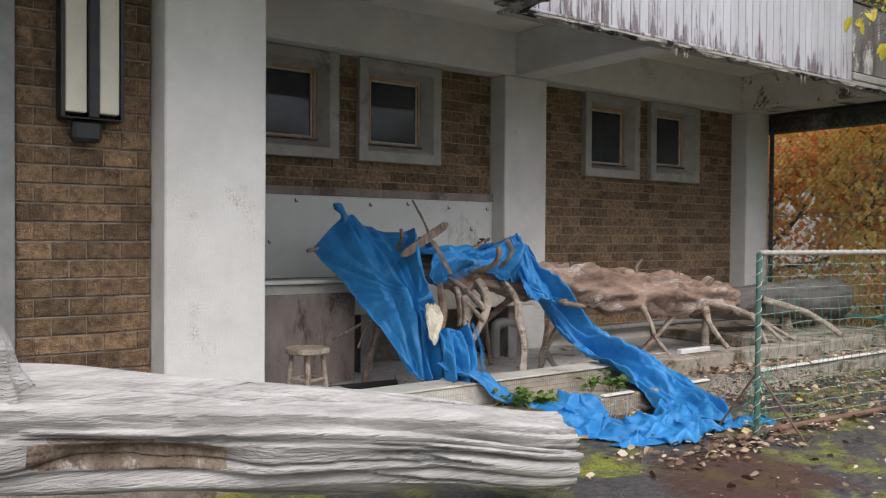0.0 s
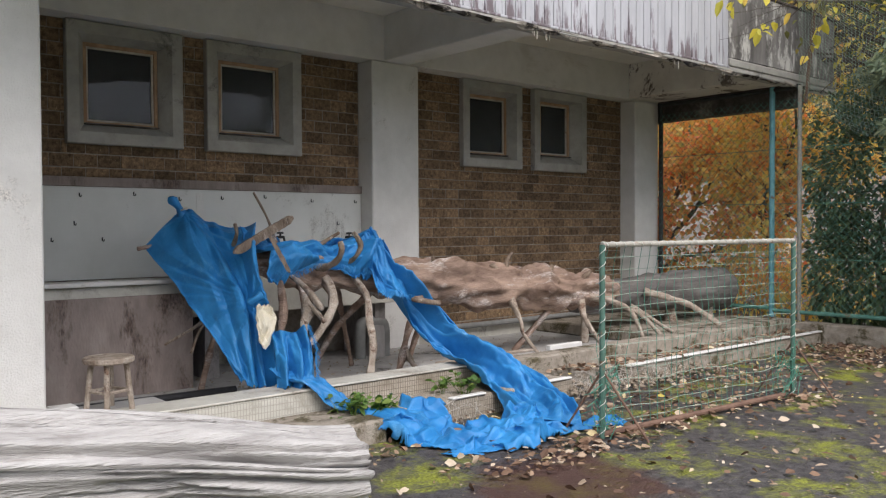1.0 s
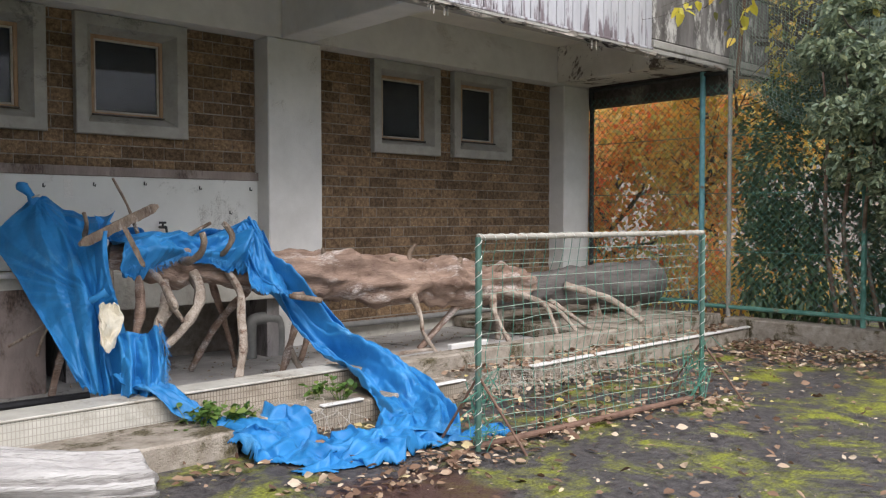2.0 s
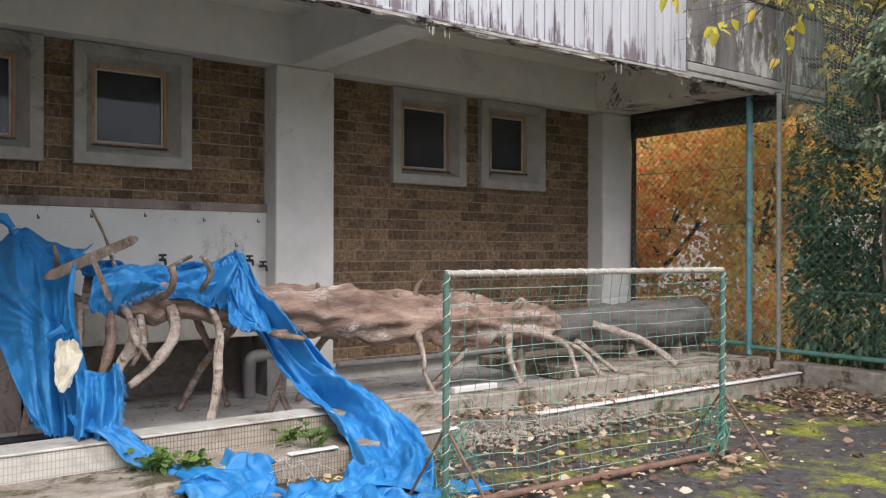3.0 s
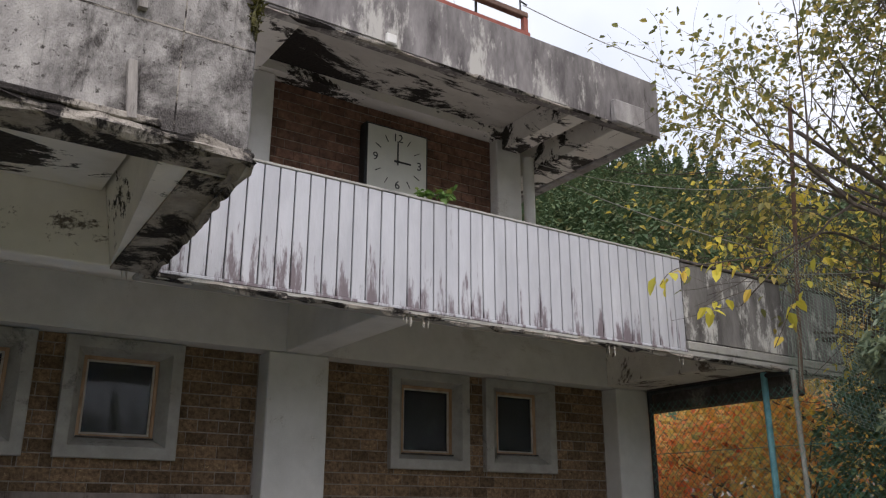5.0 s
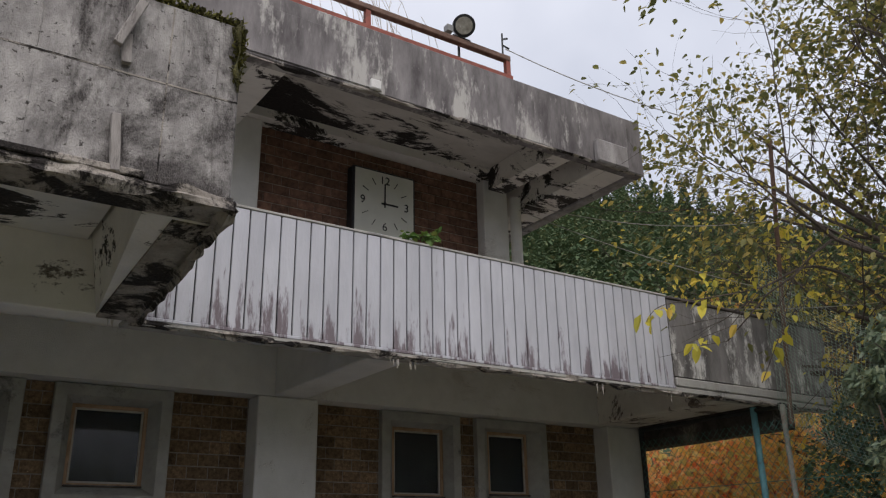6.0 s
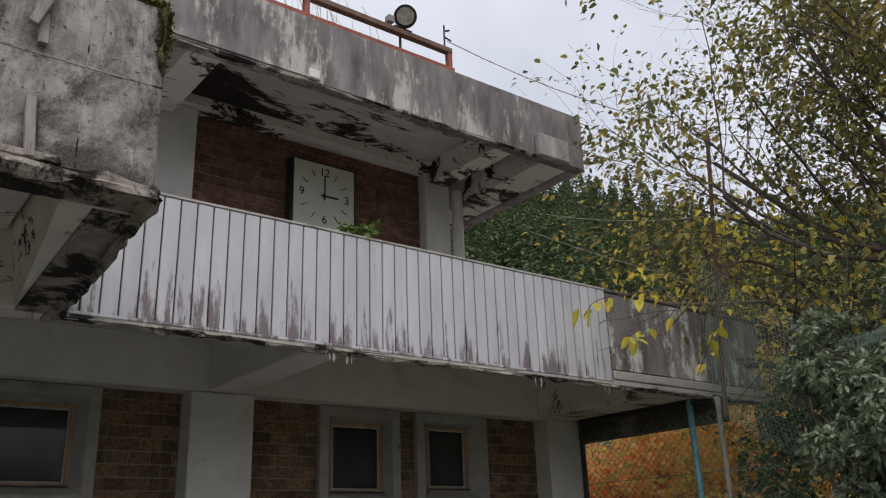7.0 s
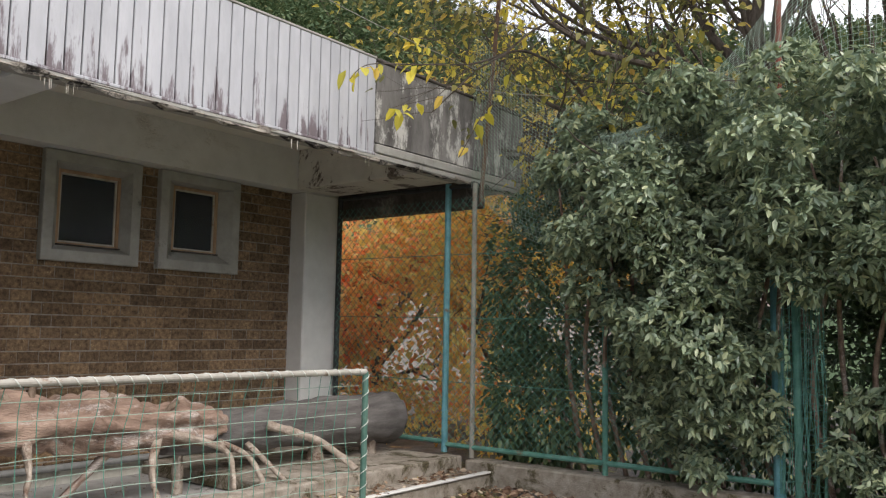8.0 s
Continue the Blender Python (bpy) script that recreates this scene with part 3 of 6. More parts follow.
part("bottom_rail", bx(4.72, 10.34, YF - 0.026, YF + 0.03, 3.475, 3.504, bevel=0.006), SLAT, slats)
part("ragged_edge", spline([(4.74, YF, 3.45), (7, YF - 0.005, 3.445), (10, YF, 3.445), (13.2, YF, 3.445)], [0.022] * 4, 420, 8, 1.7, 6), MOULD, para, "crumbling dark lower edge")
part("top_rail", bx(4.72, 10.34, YF - 0.02, YF + 0.2, 4.492, 4.515, bevel=0.005), FRAME, slats)
# black sheet: the shade between the slats is put in as colour
part("backing", bx(4.72, 10.34, YF + 0.014, YF + 0.03, 3.505, 4.49), BLACK, slats, "black sheet standing in for the shade of the slat gaps")

# ---- entrance canopy ----
canopy = thing("canopy", "crumbling stained concrete entrance canopy with a mossy top", "canopy", kind="structure")
part("front_face", bx(-3, 4.77, 3.55, 3.85, 3.69, 4.80, bevel=0.015), CANOPY, canopy)
bm = bmesh.new()
v = [bm.verts.new(p) for p in ((4.38, 3.853, 3.65), (4.765, 3.853, 3.65), (4.765, 5.395, 3.46), (4.5, 5.395, 3.46), (4.38, 3.853, 4.2), (4.765, 3.853, 4.2), (4.765, 5.395, 4.2), (4.38, 5.395, 4.2))]
for f in ((0, 3, 2, 1), (4, 5, 6, 7), (0, 1, 5, 4), (1, 2, 6, 5), (2, 3, 7, 6), (3, 0, 4, 7)):
    bm.faces.new([v[k] for k in f])
part("side_beam", bm, SOFFIT, canopy)
part("soffit", bx(-3, 4.378, 3.853, 5.395, 3.99, 4.15), SOFFIT, canopy)
part("back_beam", bx(-3, 4.7, 5.4, 5.62, 3.46, 4.1, bevel=0.01), CREAM, canopy)
part("roof_slab", bx(-3, 4.77, 3.86, 5.43, 4.205, 4.3), CONCRETE, canopy)
part("drip_lip", bx(-3, 4.80, 3.53, 3.87, 3.655, 3.688, bevel=0.01), MOULD, canopy, "mouldy crumbling lower edge")
part("ragged_edge", spline([(-3, 3.55, 3.67), (0, 3.55, 3.67), (3, 3.55, 3.665), (4.78, 3.55, 3.66)], [0.03, 0.03, 0.035, 0.035], 320, 10, 1.5, 3), MOULD, canopy)
part("ragged_edge", spline([(4.78, 3.56, 3.66), (4.78, 4.5, 3.55), (4.78, 5.42, 3.45)], [0.035, 0.03, 0.03], 160, 10, 1.6, 4), MOULD, canopy)
bm = bmesh.new()
v = [bm.verts.new(p) for dz in (0.0, 0.02) for p in ((4.55, 3.872, 3.632 + dz), (4.79, 3.872, 3.632 + dz), (4.79, 5.395, 3.442 + dz), (4.5, 5.395, 3.442 + dz))]
for f in ((0, 3, 2, 1), (4, 5, 6, 7), (0, 1, 5, 4), (1, 2, 6, 5), (2, 3, 7, 6), (3, 0, 4, 7)):
    bm.faces.new([v[k] for k in f])
part("side_lip", bm, MOULD, canopy, "mouldy underside")

# ---- upper storey ----
YU = 7.95
wall_up = tagged(part("wall_upper", walls(bmesh.new(), 4.0, 9.75, 4.23, 6.68, YU + 0.012, 8.2), MORTAR), "red-brown brick wall of the upper storey", "wall", kind="structure")
tagged(part("pillar_upper", bx(9.675, 10.08, 7.8, 8.2, 4.23, 6.684, bevel=0.012), WHITE), "white pillar at the upper corner", "pillar", kind="structure")
tagged(part("pillar_upper", bx(5.75, 6.50, 7.8, YU + 0.01, 4.23, 6.68, bevel=0.012), WHITE), "white upper pillar", "pillar", kind="structure")
tagged(part("beam_upper", bx(3.0, 10.12, 7.72, 8.2, 6.685, 7.1), SOFFIT), "stained white beam under the roof", "beam", kind="structure")
tagged(part("wall_upper_side", bx(9.9, 10.1, 8.2, 13, 4.23, 7.0), WHITE), "side wall of the upper storey", "wall", kind="structure")
YR = 6.1
RB, RT, RX = 6.36, 7.12, 10.97
roof = thing("roof", "flat concrete roof with a deep stained fascia", "roof", kind="structure")
part("fascia", bx(3.0, RX, YR, YR + 0.16, RB, RT, bevel=0.012), FASCIA, roof)
part("end_fascia", bx(RX - 0.16, RX, YR + 0.165, 12, RB, RT, bevel=0.012), CONCRETE, roof)
part("slab", bx(3.0, RX - 0.165, YR + 0.165, 12, 6.8, 7.05), EAVES, roof)
for xa, xb in ((5.84, 6.18), (9.70, 9.98)):
    bm = bmesh.new()
    v = [bm.verts.new(p) for x in (xa, xb) for p in ((x, YR + 0.165, 6.45), (x, 7.72, 6.5), (x, 7.72, 6.8), (x, YR + 0.165, 6.8))]
    for f in ((0, 1, 2, 3), (7, 6, 5, 4), (0, 4, 5, 1), (1, 5, 6, 2), (2, 6, 7, 3), (3, 7, 4, 0)):
        bm.faces.new([v[k] for k in f])
    part("bracket_beam", bm, SOFFIT, roof)
part("corner_block", bx(10.1, 10.62, YR - 0.09, YR - 0.002, RB - 0.03, RB + 0.28, bevel=0.02), CONCRETE, roof)
part("end_beam", bx(10.34, RX - 0.165, YR + 0.165, 12, RB + 0.02, 6.795, bevel=0.012), SOFFIT, roof, "peeling cream beam under the roof's end")
part("repair_skin", bx(3.0, 7.13, YR - 0.016, YR - 0.001, RB + 0.03, 6.94, bevel=0.006), FASCIA, roof, "patched skin of paler render")
part("drip_edge", spline([(3.0, YR + 0.02, RB + 0.005), (6, YR + 0.02, RB), (8.6, YR + 0.02, RB + 0.004), (RX, YR + 0.02, RB)], [0.016, 0.02, 0.018, 0.016], 300, 8, 1.6, 12), MOULD, roof, "crumbling dark lower edge")


# ---- helpers for cloth, wires and leaves ----
def curve_at(pts, s):
    m = len(pts) - 1
    s = min(max(s, 0), 1) * m
    k = min(int(s), m - 1)
    f = s - k
    p0, p1, p2, p3 = (Vector(pts[i]) for i in (max(k - 1, 0), k, k + 1, min(k + 2, m)))
    return 0.5 * ((2 * p1) + (p2 - p0) * f + (2 * p0 - 5 * p1 + 4 * p2 - p3) * f * f + (3 * p1 - p0 - 3 * p2 + p3) * f ** 3)


def ridged(p):
    return 1 - 2 * abs(noise.noise(p))



def solid(ob, t):
    md = ob.modifiers.new("thickness", "SOLIDIFY")
    md.thickness = t
    return ob


def wire_mesh(lines, r):
    """Thin square wires along polylines, as one bmesh."""
    bm = bmesh.new()
    for pts in lines:
        pts = [Vector(p) for p in pts]
        last = None
        for i, p in enumerate(pts):
            d = (pts[min(i + 1, len(pts) - 1)] - pts[max(i - 1, 0)]).normalized()
            u = d.orthogonal().normalized() * r
            w = d.cross(u)
            ring = [bm.verts.new(p + q) for q in (u, w, -u, -w)]
            if last:
                for k in range(4):
                    bm.faces.new((last[k], last[(k + 1) % 4], ring[(k + 1) % 4], ring[k]))
            last = ring
    return bm


def leaf_material(name, stops, rough=0.5, through=0.25):
    m = bpy.data.materials.new(name)
    m.use_nodes = True
    n, l = m.node_tree.nodes, m.node_tree.links
    b = n["Principled BSDF"]
    b.inputs["Roughness"].default_value = rough
    geo = n.new("ShaderNodeNewGeometry")
    r = n.new("ShaderNodeValToRGB")
    cr = r.color_ramp
    while len(cr.elements) < len(stops):
        cr.elements.new(0.5)
    for e, (p, c) in zip(cr.elements, stops):
        e.position, e.color = p, (*c, 1)
    l.new(geo.outputs["Random Per Island"], r.inputs["Fac"])
    l.new(r.outputs["Color"], b.inputs["Base Color"])
    if through:
        t = n.new("ShaderNodeBsdfTranslucent")
        l.new(r.outputs["Color"], t.inputs["Color"])
        mx = n.new("ShaderNodeMixShader")
        mx.inputs["Fac"].default_value = through
        l.new(b.outputs["BSDF"], mx.inputs[1])
        l.new(t.outputs["BSDF"], mx.inputs[2])
        l.new(mx.outputs["Shader"], n["Material Output"].inputs["Surface"])
    return m


def leaves(name, places, ways, sizes, mat, parent=None, width=0.42, fold=0.15, droop=0.15, seed=0):
    """Folded six-point leaves: places (n,3), ways (n,3) the direction each leaf points, sizes (n)."""
    rng = np.random.default_rng(seed)
    p, d = np.asarray(places, float), np.asarray(ways, float)
    d /= np.linalg.norm(d, axis=1, keepdims=True) + 1e-9
    up = rng.normal(0, 0.5, p.shape) + (0, 0, 1)
    side = np.cross(d, up)
    side /= np.linalg.norm(side, axis=1, keepdims=True) + 1e-9
    nrm = np.cross(side, d)
    s = np.asarray(sizes, float)[:, None]
    w = width * s / 2
    dn = np.array((0, 0, -1.0))
    v = np.stack([p, p + 0.35 * s * d + w * side + fold * s * nrm, p + 0.35 * s * d, p + 0.35 * s * d - w * side + fold * s * nrm,
                  p + 0.72 * s * d + 0.75 * w * side + fold * 0.7 * s * nrm + droop * 0.5 * s * dn, p + 0.72 * s * d - 0.75 * w * side + fold * 0.7 * s * nrm + droop * 0.5 * s * dn,
                  p + s * d + droop * s * dn], 1).reshape(-1, 3)
    n = len(p)
    base = (np.arange(n) * 7)[:, None, None]
    quads = (base + np.array([[0, 2, 1], [0, 3, 2], [1, 2, 4], [2, 6, 4], [2, 3, 5], [2, 5, 6]])).reshape(-1, 3)
    me = bpy.data.meshes.new(name)
    me.from_pydata(v.tolist(), [], quads.tolist())
    me.materials.append(mat)
    ob = new(name, me)
    if parent:
        ob.parent = parent
    return ob


def clump_points(rng, lumps, per_area, shell=0.25):
    """Points and outward ways over lumpy balls (x, y, z, rx, ry, rz)."""
    P, W = [], []
    for x, y, z, rx, ry, rz in lumps:
        n = int(per_area * (rx * ry + ry * rz + rx * rz) * 4)
        d = rng.normal(size=(n, 3))
        d /= np.linalg.norm(d, axis=1, keepdims=True)
        r = 1 - shell * rng.random(n) ** 1.5 + 0.1 * np.sin(5 * d[:, 0] + 3 * x) * np.cos(4 * d[:, 2] + y)
        P.append(d * r[:, None] * (rx, ry, rz) + (x, y, z))
        W.append(d + rng.normal(0, 0.5, (n, 3)) + (0, 0, -0.15))
    return np.concatenate(P), np.concatenate(W)


# ---- foreground: the grey driftwood log ----
def grey_log():
    bm = bmesh.new()
    axis = [(-1.3, 3.95, 0.95), (-0.4, 3.8, 0.86), (0.5, 3.7, 0.76), (1.5, 3.62, 0.615), (2.4, 3.55, 0.48), (3.1, 3.5, 0.335), (3.42, 3.48, 0.285)]
    rad = [0.20, 0.215, 0.235, 0.24, 0.235, 0.225, 0.21]
    n, seg = 240, 144
    rotten = {}
    rings = []
    for i in range(n + 1):
        s = i / n
        c = curve_at(axis, s)
        r = float(np.interp(s * 6, range(7), rad))
        ring = []
        x = c.x
        for k in range(seg):
            a = 2 * math.pi * k / seg
            twist = a + 0.06 * math.sin(x * 0.9) + 0.16 * noise.noise(Vector((x * 0.7, math.cos(a) * 0.8, math.sin(a) * 0.8)))
            ca, sa = math.cos(twist), math.sin(twist)
            g = 0.9 * ridged(Vector((x * 0.55, ca * 2.3, sa * 2.3))) + 0.35 * ridged(Vector((x * 0.9 + 4, ca * 5.5, sa * 5.5)))
            crack = max(0.0, ridged(Vector((x * 0.32 + 8, ca * 4.3, sa * 4.3))) - 0.80) / 0.20
            lumpy = noise.noise(Vector((x * 1.2, ca * 1.2, sa * 1.2)))
            lobe = min(abs(noise.noise(Vector((x * 0.38 + 2, ca * 1.9, sa * 1.9)))) * 2.6, 1.0) ** 0.6
            rr = r * (0.82 + 0.25 * lobe + 0.024 * g + 0.14 * lumpy - 0.30 * crack ** 0.7 + 0.010 * noise.noise(Vector((x * 3, ca * 20, sa * 20))))
            end = max(0.0, (s - 0.965) / 0.035)
            rr *= 1 - 0.35 * end ** 2 + 0.25 * end * noise.noise(Vector((ca * 3.5, sa * 3.5, 5)))
            hole = math.exp(-(((x - 1.0) / 0.42) ** 4) - ((math.sin(a) + 0.34) / 0.36) ** 4) if math.cos(a) > 0 else 0
            rr *= 1 - 0.55 * hole * (0.8 + 0.5 * noise.noise(Vector((x * 2.5, a * 2, 3))))
            rotten[i, k] = hole > 0.45
            ring.append(bm.verts.new(c + Vector((0.06 * end * noise.noise(Vector((ca * 4, sa * 4, 1))), -rr * math.cos(a), rr * math.sin(a)))))
        rings.append(ring)
    for i in range(n):
        for k in range(seg):
            bm.faces.new((rings[i][k], rings[i + 1][k], rings[i + 1][(k + 1) % seg], rings[i][(k + 1) % seg])).material_index = int(rotten[i, k])
    bm.faces.new(rings[0])
    bm.faces.new(list(reversed(rings[-1])))
    log = thing("driftwood_log", "huge silvery grey driftwood log, deeply grooved and cracked", "driftwood")
    part("trunk", bm, GREY_WOOD, log, "grooved grey wood round a rotten brown hollow", True).data.materials.append(STUB_WOOD)
    part("limb", spline([(0.60, 3.64, 0.76), (0.55, 3.55, 0.98), (0.49, 3.5, 1.22), (0.47, 3.5, 1.5)], [0.13, 0.075, 0.055, 0.04], 30, 24, 0.45), GREY_WOOD, log, "upright broken limb", True)
    part("root", spline([(0.3, 3.6, 0.8), (0.35, 3.45, 0.45), (0.3, 3.35, 0.0)], [0.16, 0.13, 0.15], 20, 20, 0.5), GREY_WOOD, log, smooth=True)
    part("root", spline([(-0.9, 3.9, 0.9), (-0.95, 3.75, 0.4), (-1.0, 3.7, 0.0)], [0.18, 0.13, 0.15], 20, 20, 0.5), GREY_WOOD, log, smooth=True)
    return log


grey_log()


# ---- the long brown driftwood trunk standing on its roots ----
def brown_log():
    t = thing("driftwood", "long brown driftwood trunk standing on splayed bleached roots", "driftwood")
    body = spline([(4.42, 6.46, 1.26), (4.75, 6.38, 1.21), (5.4, 6.35, 1.12), (6.2, 6.35, 1.03), (7.0, 6.35, 0.93), (7.6, 6.35, 0.9), (8.3, 6.35, 0.83), (8.9, 6.36, 0.78), (9.25, 6.38, 0.76)],
                  [0.10, 0.17, 0.17, 0.2, 0.22, 0.235, 0.2, 0.19, 0.12], 220, 48, 0.46, 2)
    part("trunk", body, BROWN_WOOD, t, smooth=True)
    P = PALE_WOOD
    for pts, rad, mat in (
        ([(5.0, 6.25, 1.12), (4.98, 6.06, 0.98), (4.90, 5.95, 0.84), (4.74, 5.86, 0.70), (4.55, 5.74, 0.6)], [0.08, 0.075, 0.07, 0.06, 0.05], P),
        ([(4.62, 6.2, 1.15), (4.60, 5.95, 1.08), (4.56, 5.72, 1.0), (4.54, 5.57, 0.93), (4.55, 5.55, 0.89)], [0.04, 0.045, 0.055, 0.06, 0.03], P),
        ([(4.66, 5.98, 0.97), (4.60, 5.86, 0.86), (4.5, 5.74, 0.78), (4.42, 5.62, 0.68)], [0.05, 0.075, 0.07, 0.05], P),
        ([(4.62, 5.86, 0.9), (4.66, 5.78, 0.84), (4.68, 5.72, 0.77)], [0.045, 0.035, 0.03], P),
        ([(4.56, 6.2, 1.1), (4.52, 6.1, 0.85), (4.42, 6.0, 0.62), (4.36, 5.92, 0.42)], [0.07, 0.06, 0.055, 0.05], BROWN_WOOD),
        ([(4.78, 6.25, 1.05), (4.76, 6.15, 0.85), (4.66, 6.05, 0.7)], [0.06, 0.05, 0.04], BROWN_WOOD),
        ([(4.36, 6.3, 1.15), (4.34, 6.2, 0.98), (4.3, 6.1, 0.82)], [0.05, 0.04, 0.035], P),
        ([(5.30, 6.2, 1.1), (5.31, 6.02, 0.94), (5.27, 5.92, 0.75), (5.19, 5.75, 0.55), (5.11, 5.68, 0.30)], [0.05, 0.055, 0.06, 0.055, 0.06], P),
        ([(5.24, 6.4, 1.05), (5.54, 6.75, 0.68), (5.75, 6.9, 0.16)], [0.055, 0.045, 0.045], BROWN_WOOD),
        ([(5.58, 6.3, 0.95), (5.5, 6.75, 0.6), (5.35, 7.0, 0.16)], [0.05, 0.045, 0.04], BROWN_WOOD),
        ([(6.2, 6.33, 0.85), (6.05, 6.33, 0.55), (5.94, 6.28, 0.37), (5.8, 6.2, 0.15)], [0.06, 0.05, 0.045, 0.03], BROWN_WOOD),
        ([(5.95, 6.3, 0.38), (5.97, 6.2, 0.25), (5.99, 6.1, 0.15)], [0.04, 0.03, 0.03], P),
        ([(7.3, 6.2, 0.82), (7.24, 5.98, 0.58), (7.16, 5.85, 0.45), (7.1, 5.6, 0.29)], [0.05, 0.035, 0.03, 0.035], P),
        ([(8.46, 6.2, 0.7), (8.26, 5.95, 0.5), (8.09, 5.6, 0.29)], [0.065, 0.045, 0.04], P),
        ([(8.6, 6.2, 0.74), (8.85, 6.0, 0.66), (9.0, 5.88, 0.54), (8.86, 5.62, 0.29)], [0.06, 0.045, 0.04, 0.03], P),
        ([(8.1, 6.3, 0.66), (7.86, 6.4, 0.38), (7.66, 6.5, 0.16)], [0.06, 0.05, 0.05], BROWN_WOOD),
        ([(6.6, 6.4, 0.9), (6.45, 6.6, 0.6), (6.4, 6.8, 0.16)], [0.05, 0.045, 0.045], BROWN_WOOD),
        ([(4.4, 6.5, 1.2), (4.2, 6.6, 0.8), (4.05, 6.7, 0.16)], [0.06, 0.05, 0.05], BROWN_WOOD),
        ([(4.1, 6.5, 0.82), (3.97, 6.52, 0.7), (3.92, 6.58, 0.5)], [0.03, 0.025, 0.025], P),
        ([(4.1, 6.52, 0.86), (3.98, 6.62, 0.72), (3.78, 6.8, 0.56)], [0.03, 0.025, 0.02], P),
    ):
        part("root", spline(pts, [(0.52 if pts[0][0] < 5.4 else 0.66) * r for r in rad], 30, 12, 0.7, pts[0][0]), mat, t, smooth=True)
    for pts, rad in (
        ([(4.88, 6.15, 1.2), (4.86, 5.95, 1.21), (4.86, 5.8, 1.27), (4.85, 5.72, 1.36), (4.83, 5.71, 1.43)], [0.05, 0.04, 0.032, 0.03, 0.028]),
        ([(5.22, 6.2, 1.22), (5.2, 6.03, 1.28), (5.23, 5.98, 1.38), (5.19, 5.98, 1.46), (5.15, 5.98, 1.5)], [0.035, 0.026, 0.026, 0.026, 0.022]),
        ([(4.92, 6.3, 1.34), (5.06, 6.25, 1.44), (5.18, 6.25, 1.5)], [0.03, 0.022, 0.016]),
        ([(7.42, 6.35, 1.05), (7.4, 6.33, 1.18), (7.46, 6.3, 1.27)], [0.045, 0.03, 0.025]),
        ([(7.2, 6.3, 1.05), (7.15, 6.3, 1.15)], [0.06, 0.035]),
        ([(6.35, 6.3, 1.15), (6.31, 6.28, 1.26)], [0.035, 0.02]),
        ([(6.65, 6.3, 1.12), (6.62, 6.28, 1.2)], [0.05, 0.02]),
        ([(8.0, 6.3, 0.98), (8.05, 6.25, 1.12)], [0.05, 0.03]),
        ([(8.6, 6.3, 0.92), (8.68, 6.22, 1.03)], [0.05, 0.025]),
        ([(6.0, 6.0, 0.9), (5.75, 5.78, 0.9), (5.62, 5.72, 0.9), (5.84, 5.62, 0.86)], [0.04, 0.035, 0.03, 0.03]),
        ([(4.22, 6.4, 1.4), (4.20, 6.3, 1.5), (4.17, 6.27, 1.58)], [0.022, 0.02, 0.02]),
        ([(4.66, 6.42, 1.35), (4.6, 6.5, 1.62), (4.52, 6.6, 1.86)], [0.022, 0.016, 0.011]),
    ):
        part("branch_stub", spline(pts, [0.78 * r for r in rad], 16, 10, 0.5, pts[0][0]), STUB_WOOD, t, smooth=True)
    return t


brown_log()
dark = thing("dark_log", "thick dark grey log lying behind the net frame", "driftwood")
part("trunk", spline([(8.7, 6.5, 0.68), (9.5, 6.5, 0.68), (10.4, 6.45, 0.68), (11.2, 6.42, 0.67), (11.78, 6.4, 0.66)], [0.16, 0.21, 0.25, 0.29, 0.3], 80, 40, 0.14, 5), DARK_WOOD, dark, smooth=True)
for pts, rad in (([(9.75, 6.25, 0.72), (9.95, 5.98, 0.64), (10.09, 5.75, 0.54), (10.2, 5.45, 0.33)], [0.08, 0.05, 0.045, 0.05]),
                 ([(9.55, 6.3, 0.55), (9.5, 5.95, 0.42), (9.43, 5.62, 0.3)], [0.05, 0.035, 0.03]),
                 ([(9.2, 6.3, 0.6), (9.3, 6.0, 0.5), (9.2, 5.62, 0.29)], [0.05, 0.035, 0.03]),
                 ([(10.6, 6.45, 0.5), (10.6, 6.45, 0.28)], [0.12, 0.14]), ([(11.4, 6.4, 0.5), (11.4, 6.4, 0.28)], [0.14, 0.16]),
                 ([(8.9, 6.5, 0.6), (8.9, 6.5, 0.14)], [0.06, 0.07])):
    part("root", spline(pts, [0.72 * r for r in rad], 18, 12, 0.4, pts[0][0]), PALE_WOOD, dark, smooth=True)


def rough_board(length, wide, thick, seed):
    """A splintered board: uneven long edges and broken ends."""
    bm = bmesh.new()
    n = 28
    rows = []
    for i in range(n + 1):
        x = length * (i / n - 0.5)
        end = max(0.25, min(1, 9 * min(i, n - i) / n + 0.3))
        a = -wide / 2 * end * (1 + 0.3 * noise.noise(Vector((x * 14, seed, 0))))
        b = wide / 2 * end * (1 + 0.3 * noise.noise(Vector((x * 14, seed, 5))))
        z = 0.010 * noise.noise(Vector((x * 4, seed, 8)))
        rows.append([bm.verts.new((x, y, z + t)) for y, t in ((a, -thick / 2), (b, -thick / 2), (b, thick / 2), (0.3 * (a + b), thick * 0.62), (a, thick / 2))])
    for p, q in zip(rows, rows[1:]):
        for k in range(5):
            bm.faces.new((p[k], p[(k + 1) % 5], q[(k + 1) % 5], q[k]))
    bm.faces.new(rows[0])
    bm.faces.new(rows[-1][::-1])
    bmesh.ops.recalc_face_normals(bm, faces=bm.faces)
    return bm


plank = tagged(part("plank", rough_board(0.86, 0.075, 0.026, 1), STUB_WOOD), "weathered splintered board lying across the trunk", "plank")


